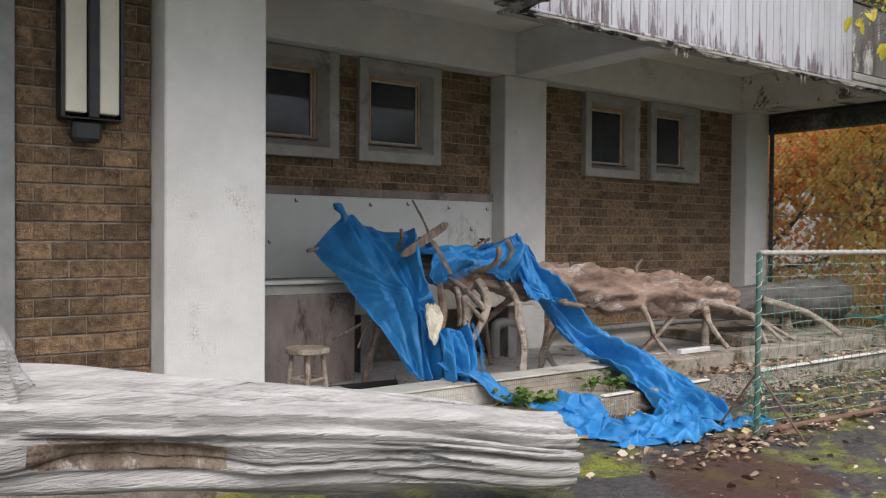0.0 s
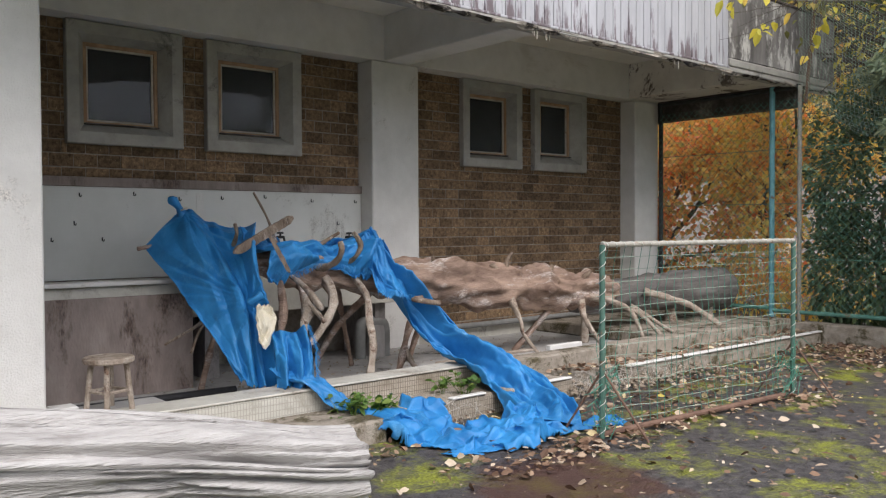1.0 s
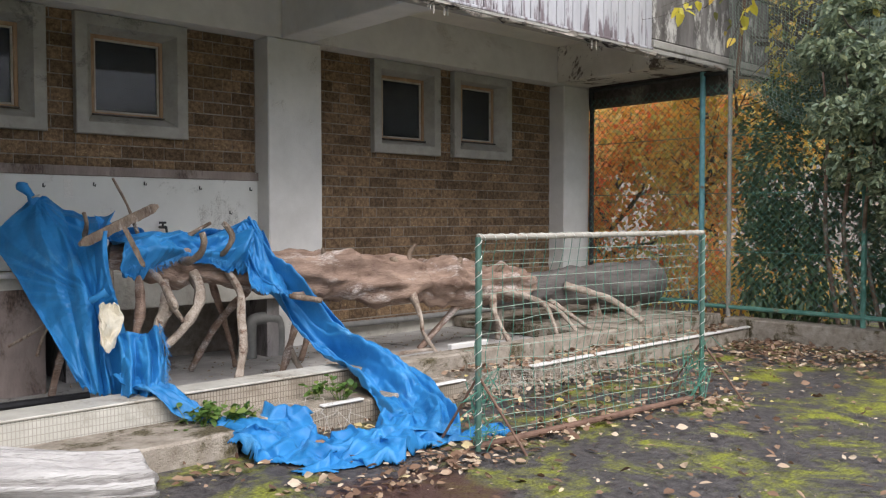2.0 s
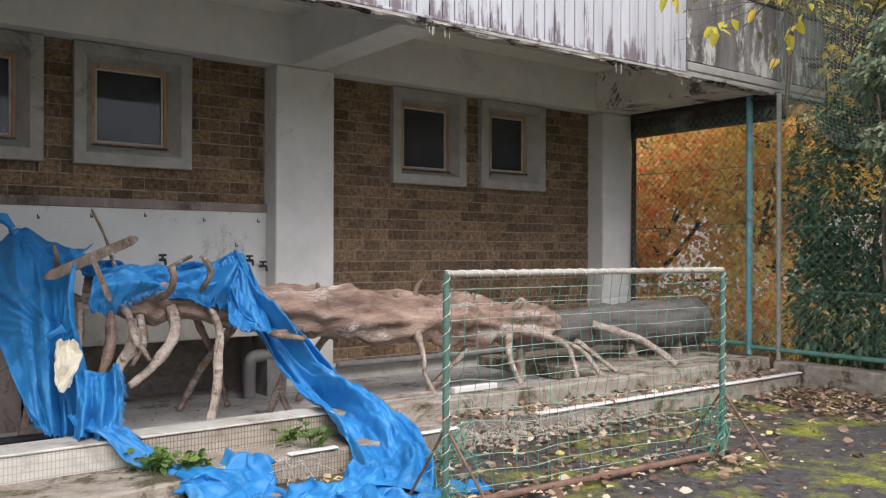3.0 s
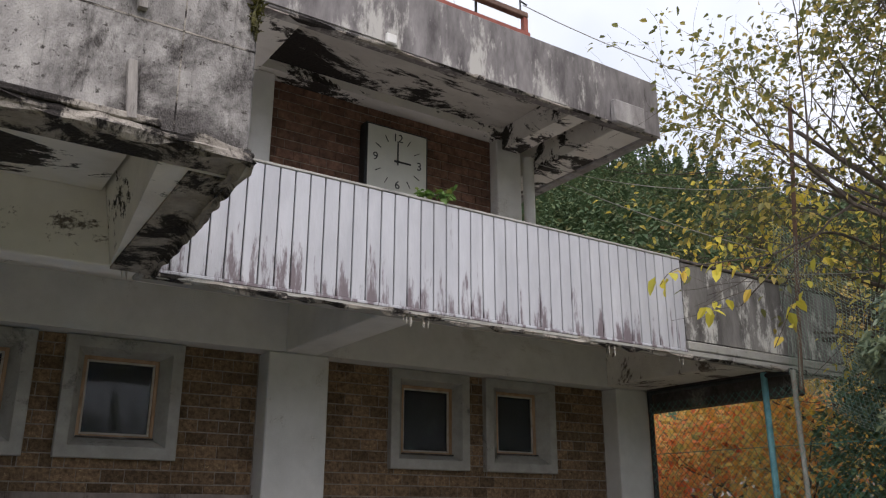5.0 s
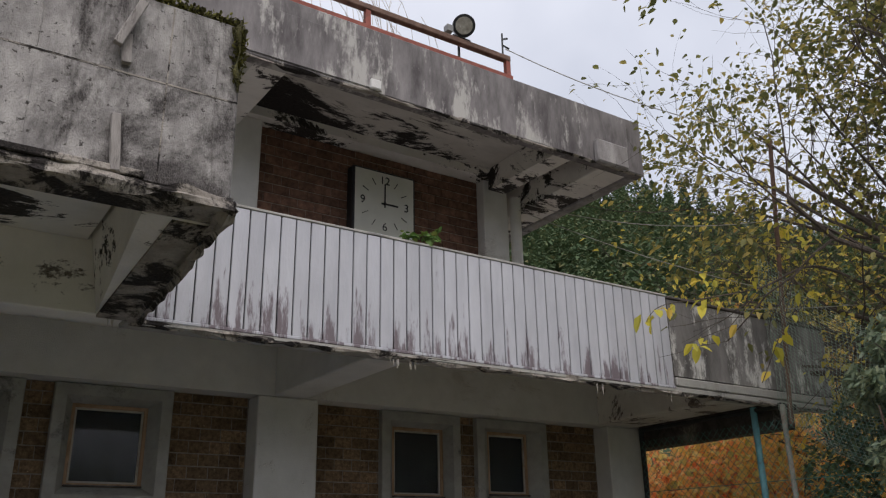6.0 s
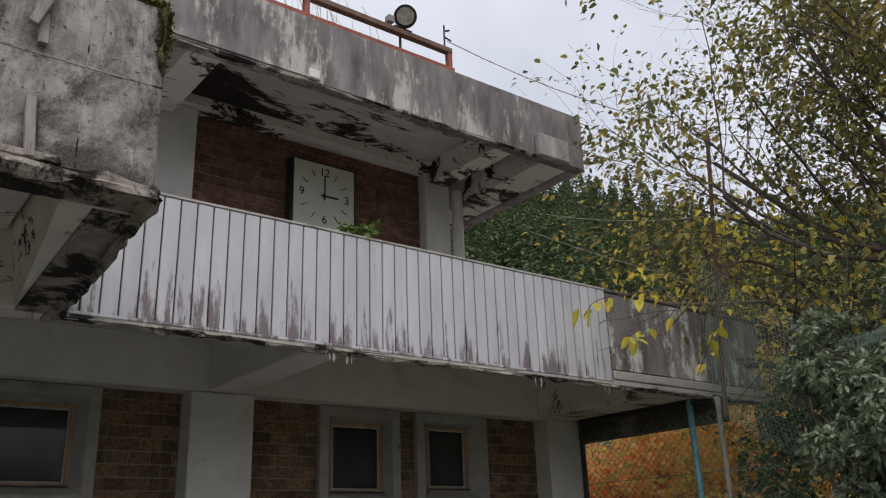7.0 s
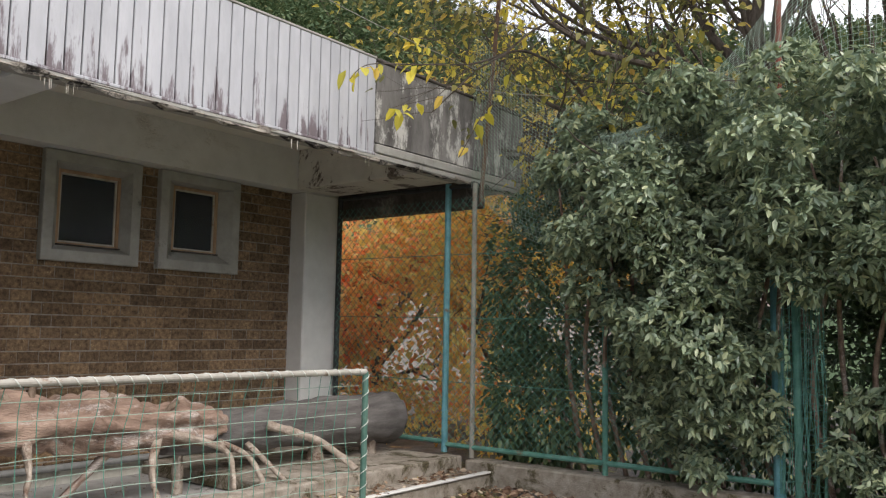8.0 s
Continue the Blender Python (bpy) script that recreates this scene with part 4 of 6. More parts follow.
def along(ob, a, b, spin=0.0):
    """Lays an object whose length runs along x from a to b."""
    a, b = Vector(a), Vector(b)
    ob.matrix_world = Matrix.Translation((a + b) / 2) @ (b - a).to_track_quat("X", "Z").to_matrix().to_4x4() @ pose(0, 0, 0, spin, 0, 0)


along(plank, (4.10, 6.12, 1.355), (4.80, 6.44, 1.63), 80)
board2 = tagged(part("plank", rough_board(0.36, 0.035, 0.02, 4), STUB_WOOD), "short broken board hanging down from the trunk", "plank")
along(board2, (4.40, 6.08, 1.46), (4.47, 5.93, 1.2), 60)
stick = tagged(part("stick", spline([(3.68, 7.12, 1.37), (4.0, 7.1, 1.42), (4.4, 6.8, 1.45)], [0.018, 0.02, 0.02], 10, 8, 0.2), BROWN_WOOD, None, "", True), "thin brown stick under the tarpaulin", "stick")

# ---- the blue tarpaulin ----
def facet(x, y, seed=0):
    """Linear noise over a lattice of triangles: flat facets that meet in straight creases."""
    x, y = x + 0.35 * noise.noise(Vector((x * 0.6, y * 0.6, seed))), y + 0.35 * noise.noise(Vector((x * 0.6, y * 0.6, seed + 40)))
    s = (x + y) * 0.366
    a, b = x + s, y + s
    i, j = math.floor(a), math.floor(b)
    f, g = a - i, b - j

    def val(p, q):
        return noise.cell(Vector((p + 0.5, q + 0.5, seed + 0.5))) * 2 - 1
    if f > g:
        return val(i, j) * (1 - f) + val(i + 1, j) * (f - g) + val(i + 1, j + 1) * g
    return val(i, j) * (1 - g) + val(i, j + 1) * (g - f) + val(i + 1, j + 1) * f


def creases(p, knot, count, seed, reach=0.5, height=0.04):
    """Sharp folds that run out from a knot."""
    dx, dz = p.x - knot[0], p.z - knot[2]
    r = math.hypot(dx, dz) + 1e-6
    a = math.atan2(dz, dx) * count / math.tau + 0.8 * noise.noise(Vector((dx * 2, dz * 2, seed)))
    f = abs((a % 1) * 2 - 1) * (0.4 + 0.9 * abs(noise.noise(Vector((math.floor(a) * 3.7, seed, 1)))) * 2)
    return height * (f - 0.5) * min(1, r / 0.18) * math.exp(-r / reach)


def sheet(guides, nu, nv, shift, seed=0, ragged=0.0):
    """A sheet through guide curves, moved at each point by shift(u, v, p); the lower edge may be torn."""
    bm = bmesh.new()
    rows = []
    for j in range(nv + 1):
        v = j / nv
        across = [curve_at(g, v) for g in guides]
        row = []
        for i in range(nu + 1):
            u = i / nu
            p = curve_at(across, u)
            if ragged and v > 0.8:
                tear = (v - 0.8) * 5 * ragged
                p.z -= tear * (noise.noise(Vector((u * 9 + seed, 3, 0))) + 0.6 * noise.noise(Vector((u * 31 + seed, 5, 0))))
            row.append(bm.verts.new(p + shift(u, v, p)))
        rows.append(row)
    for j in range(nv):
        for i in range(nu):
            bm.faces.new((rows[j][i], rows[j][i + 1], rows[j + 1][i + 1], rows[j + 1][i]))
    return bm


KNOT_TOP, KNOT_LOW = (4.08, 7.12, 1.68), (4.08, 5.82, 1.0)
OUT = Vector((-0.3, -0.85, 0.35))


def sheet_shift(u, v, p):
    w = creases(p, KNOT_TOP, 13, 1, 0.7, 0.085) + creases(p, KNOT_LOW, 15, 2, 0.35, 0.08)
    near = min(1, max(0, (u - 0.3) * 2.2))
    w += 0.085 * near * facet(u * 8 + v * 1.5, v * 2.4, 3) + 0.016 * facet(u * 5 + 3, v * 5, 4) + 0.005 * facet(u * 14, v * 12, 5)
    return OUT * w


tarp = thing("tarpaulin", "torn faded blue tarpaulin draped over driftwood and trailing on the ground", "tarpaulin")
solid(part("hanging_sheet", sheet([
    [(3.75, 7.15, 1.39), (3.80, 6.72, 1.14), (3.84, 6.3, 0.86), (3.90, 5.95, 0.58), (3.94, 5.84, 0.44)],
    [(4.07, 7.12, 1.70), (4.0, 6.6, 1.34), (3.97, 6.1, 0.92), (3.99, 5.82, 0.50), (4.01, 5.77, 0.34)],
    [(4.28, 6.98, 1.68), (4.16, 6.40, 1.38), (4.07, 5.86, 1.01), (4.09, 5.76, 0.62), (4.13, 5.69, 0.33)],
    [(4.52, 6.56, 1.60), (4.32, 6.22, 1.42), (4.24, 5.96, 1.10), (4.27, 5.78, 0.76), (4.30, 5.60, 0.36)]],
    130, 150, sheet_shift, 3, 0.04), TARP, tarp, smooth=True), 0.004)
solid(part("torn_corner", sheet([
    [(4.16, 5.66, 0.78), (4.14, 5.52, 0.58), (4.10, 5.44, 0.36)],
    [(4.32, 5.62, 0.74), (4.28, 5.48, 0.58), (4.24, 5.38, 0.34)],
    [(4.42, 5.58, 0.80), (4.42, 5.46, 0.62), (4.36, 5.34, 0.36)]],
    50, 50, lambda u, v, p: OUT * (0.05 * facet(u * 6, v * 1.3, 8) + 0.012 * facet(u * 12, v * 9, 9)), 8, 0.06), TARP, tarp, smooth=True), 0.004)
part("knot", spline([(4.08, 7.10, 1.66), (4.04, 7.08, 1.73), (3.98, 7.07, 1.80), (3.97, 7.07, 1.83)], [0.045, 0.03, 0.05, 0.02], 12, 12, 0.6), TARP, tarp, smooth=True)
part("knot", spline([(4.04, 5.79, 0.97), (4.07, 5.75, 1.0), (4.12, 5.74, 1.03)], [0.035, 0.025, 0.035], 10, 10, 0.7), TARP, tarp, smooth=True)
solid(part("torn_tail", sheet([
    [(4.12, 5.66, 0.44), (4.16, 5.50, 0.375), (4.24, 5.34, 0.37), (4.34, 5.22, 0.23), (4.50, 5.10, 0.175)],
    [(4.22, 5.62, 0.48), (4.28, 5.48, 0.405), (4.36, 5.34, 0.38), (4.46, 5.22, 0.25), (4.60, 5.12, 0.18)],
    [(4.34, 5.56, 0.52), (4.38, 5.46, 0.385), (4.46, 5.36, 0.37), (4.56, 5.25, 0.23), (4.66, 5.17, 0.175)]],
    36, 60, lambda u, v, p: Vector((0, -0.3, 0.9)) * (0.022 + 0.02 * facet(u * 4, v * 5, 61) + 0.008 * facet(u * 9, v * 12, 62)), 15, 0.02), TARP, tarp, "frayed tail lying over the veranda edge", True), 0.004)
part("cord", spline([(4.045, 7.10, 1.70), (4.06, 7.03, 1.715), (4.1, 7.05, 1.73)], [0.008, 0.008, 0.008], 8, 8), SASH, tarp, "thin pale cord tied round the knot")


def swag_shift(u, v, p):
    return Vector((0.1, -0.9, 0.4)) * (0.06 * facet(u * 3.5, v * 4.5 + u * 2, 12) + 0.03 * facet(u * 9, v * 6, 13) + 0.009 * facet(u * 30, v * 15, 14))


solid(part("swag", sheet([
    [(4.34, 6.42, 1.60), (4.40, 6.25, 1.46), (4.40, 6.1, 1.33), (4.38, 5.98, 1.17)],
    [(4.62, 6.45, 1.52), (4.62, 6.25, 1.43), (4.62, 6.1, 1.33), (4.58, 6.0, 1.17)],
    [(4.86, 6.45, 1.46), (4.86, 6.25, 1.42), (4.84, 6.12, 1.34), (4.82, 6.05, 1.25)],
    [(5.12, 6.4, 1.43), (5.12, 6.22, 1.40), (5.12, 6.1, 1.30), (5.12, 6.05, 1.20)],
    [(5.36, 6.36, 1.47), (5.36, 6.22, 1.45), (5.34, 6.08, 1.30), (5.30, 6.02, 1.15)],
    [(5.61, 6.34, 1.56), (5.58, 6.22, 1.52), (5.52, 6.06, 1.34), (5.46, 5.98, 1.16)]],
    130, 50, swag_shift, 12, 0.07), TARP, tarp, smooth=True), 0.004)


def trail_shift(u, v, p):
    w = 0.085 * facet(u * 5.5 + 0.6 * math.sin(v * 5), v * 1.8, 20) + 0.03 * facet(u * 11, v * 2.5, 24) + 0.035 * facet(u * 7, v * 9, 21) + 0.009 * facet(u * 18, v * 40, 22)
    return Vector((-0.35, -0.6, 0.7)) * (w + 0.04) * min(1, 6 * v + 0.2) * min(1, 8 * (1 - v))


solid(part("trailing_end", sheet([
    [(5.42, 6.26, 1.44), (5.44, 6.0, 1.16), (5.58, 5.86, 0.96), (5.72, 5.72, 0.66), (5.80, 5.45, 0.46), (5.80, 5.10, 0.34), (5.78, 4.85, 0.25), (5.62, 4.5, 0.16), (5.36, 4.34, 0.06)],
    [(5.52, 6.28, 1.55), (5.58, 6.0, 1.24), (5.74, 5.84, 1.0), (5.96, 5.66, 0.66), (6.08, 5.40, 0.50), (6.12, 5.05, 0.40), (6.04, 4.7, 0.26), (5.84, 4.32, 0.24), (5.60, 4.14, 0.10)],
    [(5.62, 6.28, 1.55), (5.72, 6.02, 1.27), (5.88, 5.84, 1.02), (6.16, 5.66, 0.60), (6.38, 5.40, 0.43), (6.42, 5.0, 0.34), (6.32, 4.65, 0.2), (6.06, 4.22, 0.14), (5.88, 4.0, 0.02)]],
    80, 220, trail_shift, 20), TARP, tarp, smooth=True), 0.004)
solid(part("torn_flap", sheet([
    [(5.42, 6.2, 1.40), (5.38, 6.02, 1.18), (5.34, 5.9, 0.99)],
    [(5.52, 6.16, 1.46), (5.48, 5.98, 1.16), (5.48, 5.85, 0.95)],
    [(5.62, 6.14, 1.46), (5.64, 5.92, 1.14), (5.68, 5.78, 0.92)]],
    50, 50, lambda u, v, p: OUT * (0.06 * facet(u * 4, v * 1.2, 26) + 0.012 * facet(u * 12, v * 10, 27)), 26, 0.07), TARP, tarp, smooth=True), 0.004)


def heap(lobes, x0, x1, y0, y1, step):
    """Cloth lying crumpled on the ground: lobes are paths with a half width and a height."""
    def height(x, y):
        wx, wy = x + 0.06 * facet(x * 5, y * 5, 31), y + 0.06 * facet(x * 5, y * 5, 32)
        best = -1
        support = 0.15 * max(0, min(1, (y - 4.6) / 0.3))
        for (ax, ay), (bx, by), r, h in lobes:
            dx, dy = bx - ax, by - ay
            s = max(0, min(1, ((wx - ax) * dx + (wy - ay) * dy) / (dx * dx + dy * dy)))
            d = math.hypot(wx - ax - s * dx, wy - ay - s * dy) / r
            along_it = (dx * wx + dy * wy) / math.hypot(dx, dy)
            off = (dx * wy - dy * wx) / math.hypot(dx, dy)
            fold = 0.75 + 0.30 * facet(off * 6 + along_it * 1.5, along_it * 2.2, 33) + 0.13 * facet(along_it * 5, off * 8, 34)
            if d < 1:
                best = max(best, support + h * min(1, 3.2 * (1 - d)) ** 0.75 * max(0.07, fold) + 0.012 * facet(x * 13, y * 13, 35) + 0.005 * facet(x * 30, y * 30, 38) + 0.01)
        return best
    bm = bmesh.new()
    nx, ny = int((x1 - x0) / step), int((y1 - y0) / step)
    grid = {}
    for i in range(nx):
        for j in range(ny):
            x, y = x0 + i * step, y0 + j * step
            h = height(x, y)
            if h > -0.5:
                grid[i, j] = bm.verts.new((x + 0.03 * facet(x * 9, y * 9, 36), y - 0.12 * max(h, 0) + 0.03 * facet(x * 9, y * 9, 37), max(0.006, h)))
    for (i, j), a in list(grid.items()):
        q = [a, grid.get((i + 1, j)), grid.get((i + 1, j + 1)), grid.get((i, j + 1))]
        if all(q):
            bm.faces.new(q)
    return bm


solid(part("ground_folds", heap((
    ((4.68, 4.98), (4.66, 4.62), 0.2, 0.14), ((4.86, 4.95), (4.95, 4.6), 0.22, 0.18), ((4.74, 4.66), (4.85, 4.25), 0.24, 0.18),
    ((4.85, 4.22), (5.3, 4.16), 0.25, 0.19), ((5.1, 4.34), (5.7, 4.3), 0.2, 0.23), ((5.25, 4.12), (5.85, 4.12), 0.2, 0.19),
    ((6.02, 4.02), (6.14, 3.98), 0.08, 0.09)), 4.3, 6.3, 3.8, 5.3, 0.0125), TARP, tarp, smooth=True), 0.004)
fr = random.Random(5)
fringe = []
for a, b in (((5.35, 5.89, 0.98), (5.66, 5.77, 0.92)), ((4.38, 5.97, 1.18), (4.62, 5.99, 1.16)), ((4.62, 5.99, 1.18), (4.86, 6.03, 1.26)), ((4.86, 6.03, 1.24), (5.36, 6.01, 1.15)), ((4.42, 5.56, 0.78), (4.42, 5.44, 0.6)), ((4.4, 5.42, 0.58), (4.36, 5.34, 0.36))):
    for k in range(60):
        s = fr.random()
        p = Vector(a).lerp(Vector(b), s) + Vector((0, -0.01, 0.02))
        q = p + Vector((fr.uniform(-0.02, 0.03), fr.uniform(-0.03, 0.0), -fr.uniform(0.02, 0.065)))
        fringe.append([p, (p + q) / 2 + Vector((fr.uniform(-0.01, 0.01), 0, 0)), q])
tagged(part("fringe", wire_mesh(fringe, 0.0013), TARP, tarp, "loose frayed blue threads"), kind="stuff")
BACKING = material("cream_backing", (0.56, 0.50, 0.37), (0.74, 0.69, 0.57), 9, 0.8, 0.3, (0.62, 0.56, 0.36), 5, 0.3)
part("bare_patch", sheet([[(4.10, 5.77, 0.95), (4.05, 5.69, 0.82), (4.06, 5.64, 0.67)], [(4.16, 5.76, 0.96), (4.13, 5.67, 0.80), (4.09, 5.63, 0.64)], [(4.22, 5.77, 0.94), (4.22, 5.69, 0.82), (4.14, 5.64, 0.67)]], 16, 20, lambda u, v, p: OUT * 0.02 * facet(u * 3, v * 4, 3) + Vector((0.007 * facet(v * 7, u * 2, 6), -0.01, 0.012 * facet(u * 6, v * 2, 7)))), BACKING, tarp, "pale backing showing through a tear")


# ---- net frame (small goal) ----
def net_frame():
    g = thing("net_frame", "small steel goal frame with green net, cord wound round its bars", "goal")
    a, b, h = Vector((5.785, 3.745, 0)), Vector((8.26, 3.56, 0)), 1.41
    up = Vector((0, 0, h))
    post_a = part("post", rods([(a, a + up)], 0.021, 12), POST_GREEN, g)
    post_b = part("post", rods([(b, b + up)], 0.021, 12), POST_GREEN, g)
    bar = part("crossbar", rods([(a + up, b + up)], 0.020, 12), GREY_STEEL, g, "grey upper bar")
    part("ground_bar", rods([(a + Vector((0, 0, 0.03)), b + Vector((-0.1, 0.02, 0.03)))], 0.024, 10), BROWN_STEEL, g, "rusty bar on the ground")
    for base, dx in ((a, -1), (b, 1)):
        mid = base + Vector((0, 0, 0.5))
        for d in ((0.12, -0.32), (-0.05, 0.32)):
            part("stay", rods([(mid, base + Vector((d[0], d[1], 0.01)))], 0.009, 8), BROWN_STEEL, g, "rusty thin stay")

    def wound(p, q, turns, r):
        d = (q - p)
        z = d.normalized()
        u = z.orthogonal().normalized()
        w = z.cross(u)
        return [p + d * (i / (turns * 10)) + r * (math.cos(i * 0.628) * u + math.sin(i * 0.628) * w) for i in range(turns * 10 + 1)]

    part("cord", wire_mesh([wound(a + up, b + up, 26, 0.022)], 0.0045), CORD, bar, "pale cord wound round the crossbar")
    part("cord", wire_mesh([wound(a, a + up, 14, 0.023)], 0.0035), CORD, post_a)
    part("cord", wire_mesh([wound(b, b + up, 14, 0.023)], 0.0035), CORD, post_b)
    rg = random.Random(8)
    lines = []
    nx, nz = 27, 15

    def at(i, j):
        u, v = i / nx, j / nz
        p = a.lerp(b, u) + Vector((0, 0, h * v))
        sag = 0.10 * math.sin(math.pi * v) * (0.5 + noise.noise(Vector((u * 5, v * 3, 0))))
        q = noise.noise_vector(Vector((u * 9, v * 6, 4)))
        return p + Vector((0.03 * q.x, sag + 0.02, 0.028 * q.z * math.sin(math.pi * min(v * 1.2, 1))))

    for j in range(1, nz):
        lines.append([at(i * 0.5, j) for i in range(2 * nx + 1)])
    part("net", wire_mesh(lines, 0.0024), NET_PALE, g, "sagging pale green net")
    lines = [[at(i, j * 0.5) for j in range(2 * nz + 1)] for i in range(1, nx)]
    part("net", wire_mesh(lines, 0.0020), NET, g, "green net cords")
    for c in (a + Vector((0.05, 0.02, 0)), b + Vector((-0.08, 0, 0))):
        tuft = []
        for k in range(40):
            p = c + Vector((rg.gauss(0, 0.05), rg.gauss(0, 0.04), rg.uniform(0.02, 0.5)))
            tuft.append([p, p + Vector((rg.gauss(0, 0.05), rg.gauss(0, 0.04), rg.gauss(0, 0.08))), p + Vector((rg.gauss(0, 0.08), rg.gauss(0, 0.06), rg.gauss(-0.05, 0.1)))])
        part("net_tangle", wire_mesh(tuft, 0.003), NET, g, "bunched green netting at the posts")
    return g


GREY_STEEL = material("grey_steel", (0.28, 0.26, 0.22), (0.42, 0.39, 0.34), 9, 0.6, 0.2, (0.2, 0.12, 0.07), 5, 0.25)
CORD = material("pale_cord", (0.45, 0.46, 0.42), (0.62, 0.62, 0.57), 20, 0.9, 0.2)
NET = material("green_netting", (0.05, 0.20, 0.14), (0.10, 0.30, 0.22), 15, 0.8, 0.1)
NET_PALE = material("faded_netting", (0.22, 0.32, 0.25), (0.38, 0.45, 0.38), 10, 0.8, 0.1)
net_frame()

# ---- fence line at the yard's end ----
XF = 12.05
low = tagged(part("low_wall", bx(XF - 0.17, XF + 0.13, -14, 5.36, -0.2, 0.25, bevel=0.015), STEP), "low mossy concrete wall under the fence", "wall", kind="structure")
fence = thing("chain_link_fence", "tall green chain-link fence with turquoise posts, overgrown by a shrub", "fence")
for y, z0, z1, r, m, lab in ((7.60, 0.28, 3.44, 0.035, DARK_STEEL, "dark corner post"), (5.78, 0.28, 3.46, 0.038, BLUE_PAINT, "turquoise post"), (5.385, 0.25, 3.44, 0.03, GREY_STEEL, "weathered post"),
                             (3.7, 0.25, 2.4, 0.03, GREEN_PAINT, "green post"), (1.97, 0.25, 2.6, 0.052, BLUE_PAINT, "turquoise gate post"), (1.80, 0.25, 2.3, 0.038, GREEN_PAINT, "green gate post"), (-2.0, 0.25, 2.6, 0.045, GREEN_PAINT, "green post")):
    part("post", rods([((XF, y, z0), (XF, y, z1))], r, 12), m, fence, lab)
for y0, y1, z in ((1.97, 5.8, 0.37), (5.8, 7.60, 0.40), (5.4, 7.60, 3.42)):
    part("rail", rods([((XF, y0, z), (XF, y1, z))], 0.028, 8), GREEN_PAINT if z < 1 else DARK_STEEL, fence)
for z in (1.1, 1.85, 2.6):
    part("tension_wire", wire_mesh([[(XF - 0.01, 1.97, z), (XF - 0.01, 3.7, z - 0.015), (XF - 0.01, 7.60, z + 0.01)]], 0.006), GREEN_PAINT, fence)


def diamonds(y0, y1, z0, z1, pitch, x):
    lines = []
    k = 0
    s = y0 - (z1 - z0)
    while s < y1:
        for sign in (1, -1):
            pts = []
            for q in (0.0, 1.0):
                pts.append((s + q * (z1 - z0), z0 + q * (z1 - z0)))
            (ya, za), (yb, zb) = pts
            if ya < y0:
                za, ya = za + (y0 - ya), y0
            if yb > y1:
                zb, yb = zb - (yb - y1), y1
            if yb - ya > 0.02:
                if sign < 0:
                    ya, yb = y0 + y1 - ya, y0 + y1 - yb
                lines.append([(x + 0.003 * sign, ya, za), (x + 0.003 * sign, yb, zb)])
        s += pitch
    return lines


part("chain_link", wire_mesh(diamonds(1.97, 7.60, 0.38, 3.27, 0.10, XF - 0.03), 0.0026), GREEN_PAINT, fence, "rusty green diamond mesh")
tg = random.Random(52)
bunch = [[(XF - 0.06 + 0.05 * noise.noise(Vector((k, z * 3, 1))), y + 0.05 * noise.noise(Vector((k, z * 3, 5))), 0.3 + 1.75 * z) for z in np.linspace(0, 1, 16)] for k, y in ((k, tg.uniform(1.55, 1.95)) for k in range(26))]
bunch += [[(XF - 0.06 + 0.05 * noise.noise(Vector((q * 4, k, 9))), 1.96 - 0.42 * q, 0.34 + 0.07 * k + 0.05 * noise.noise(Vector((q * 4, k, 3)))) for q in np.linspace(0, 1, 10)] for k in range(24)]
part("bunched_mesh", wire_mesh(bunch, 0.0035), GREEN_PAINT, fence, "loose green mesh gathered at the gate post")
high = thing("ball_net", "torn fine green ball net on tall rusty poles", "net")
part("pole", rods([((XF + 0.04, 5.33, 3.2), (XF + 0.04, 5.0, 6.7))], 0.026, 10), BROWN_STEEL, high, "tall rusty pole")
part("pole", rods([((XF + 0.06, 1.95, 2.3), (XF + 0.06, 1.9, 5.6))], 0.03, 10), RED_STEEL, high, "red-rusted pole")


def drape(i, j, nx, nz):
    u, v = i / nx, j / nz
    y = 5.35 - 5.2 * u
    top = 5.3 - 1.6 * math.sin(math.pi * min(u * 1.3, 1)) + 0.3 * u
    bottom = 3.35 - 0.7 * math.sin(math.pi * min(u * 2.6, 1.0)) * (u < 0.4)
    z = bottom + (top - bottom) * v
    q = noise.noise_vector(Vector((u * 6, v * 4, 1)))
    return Vector((XF - 0.1 - 0.25 * math.sin(math.pi * v) * math.sin(math.pi * u) + 0.05 * q.x, y + 0.06 * q.y, z + 0.08 * q.z))


nx, nz = 110, 44
part("net", wire_mesh([[drape(i, j, nx, nz) for i in range(0, nx + 1, 2)] for j in range(nz + 1)] + [[drape(i, j, nx, nz) for j in range(0, nz + 1, 2)] for i in range(nx + 1)], 0.0019), NET_PALE, high, "fine sagging mesh")

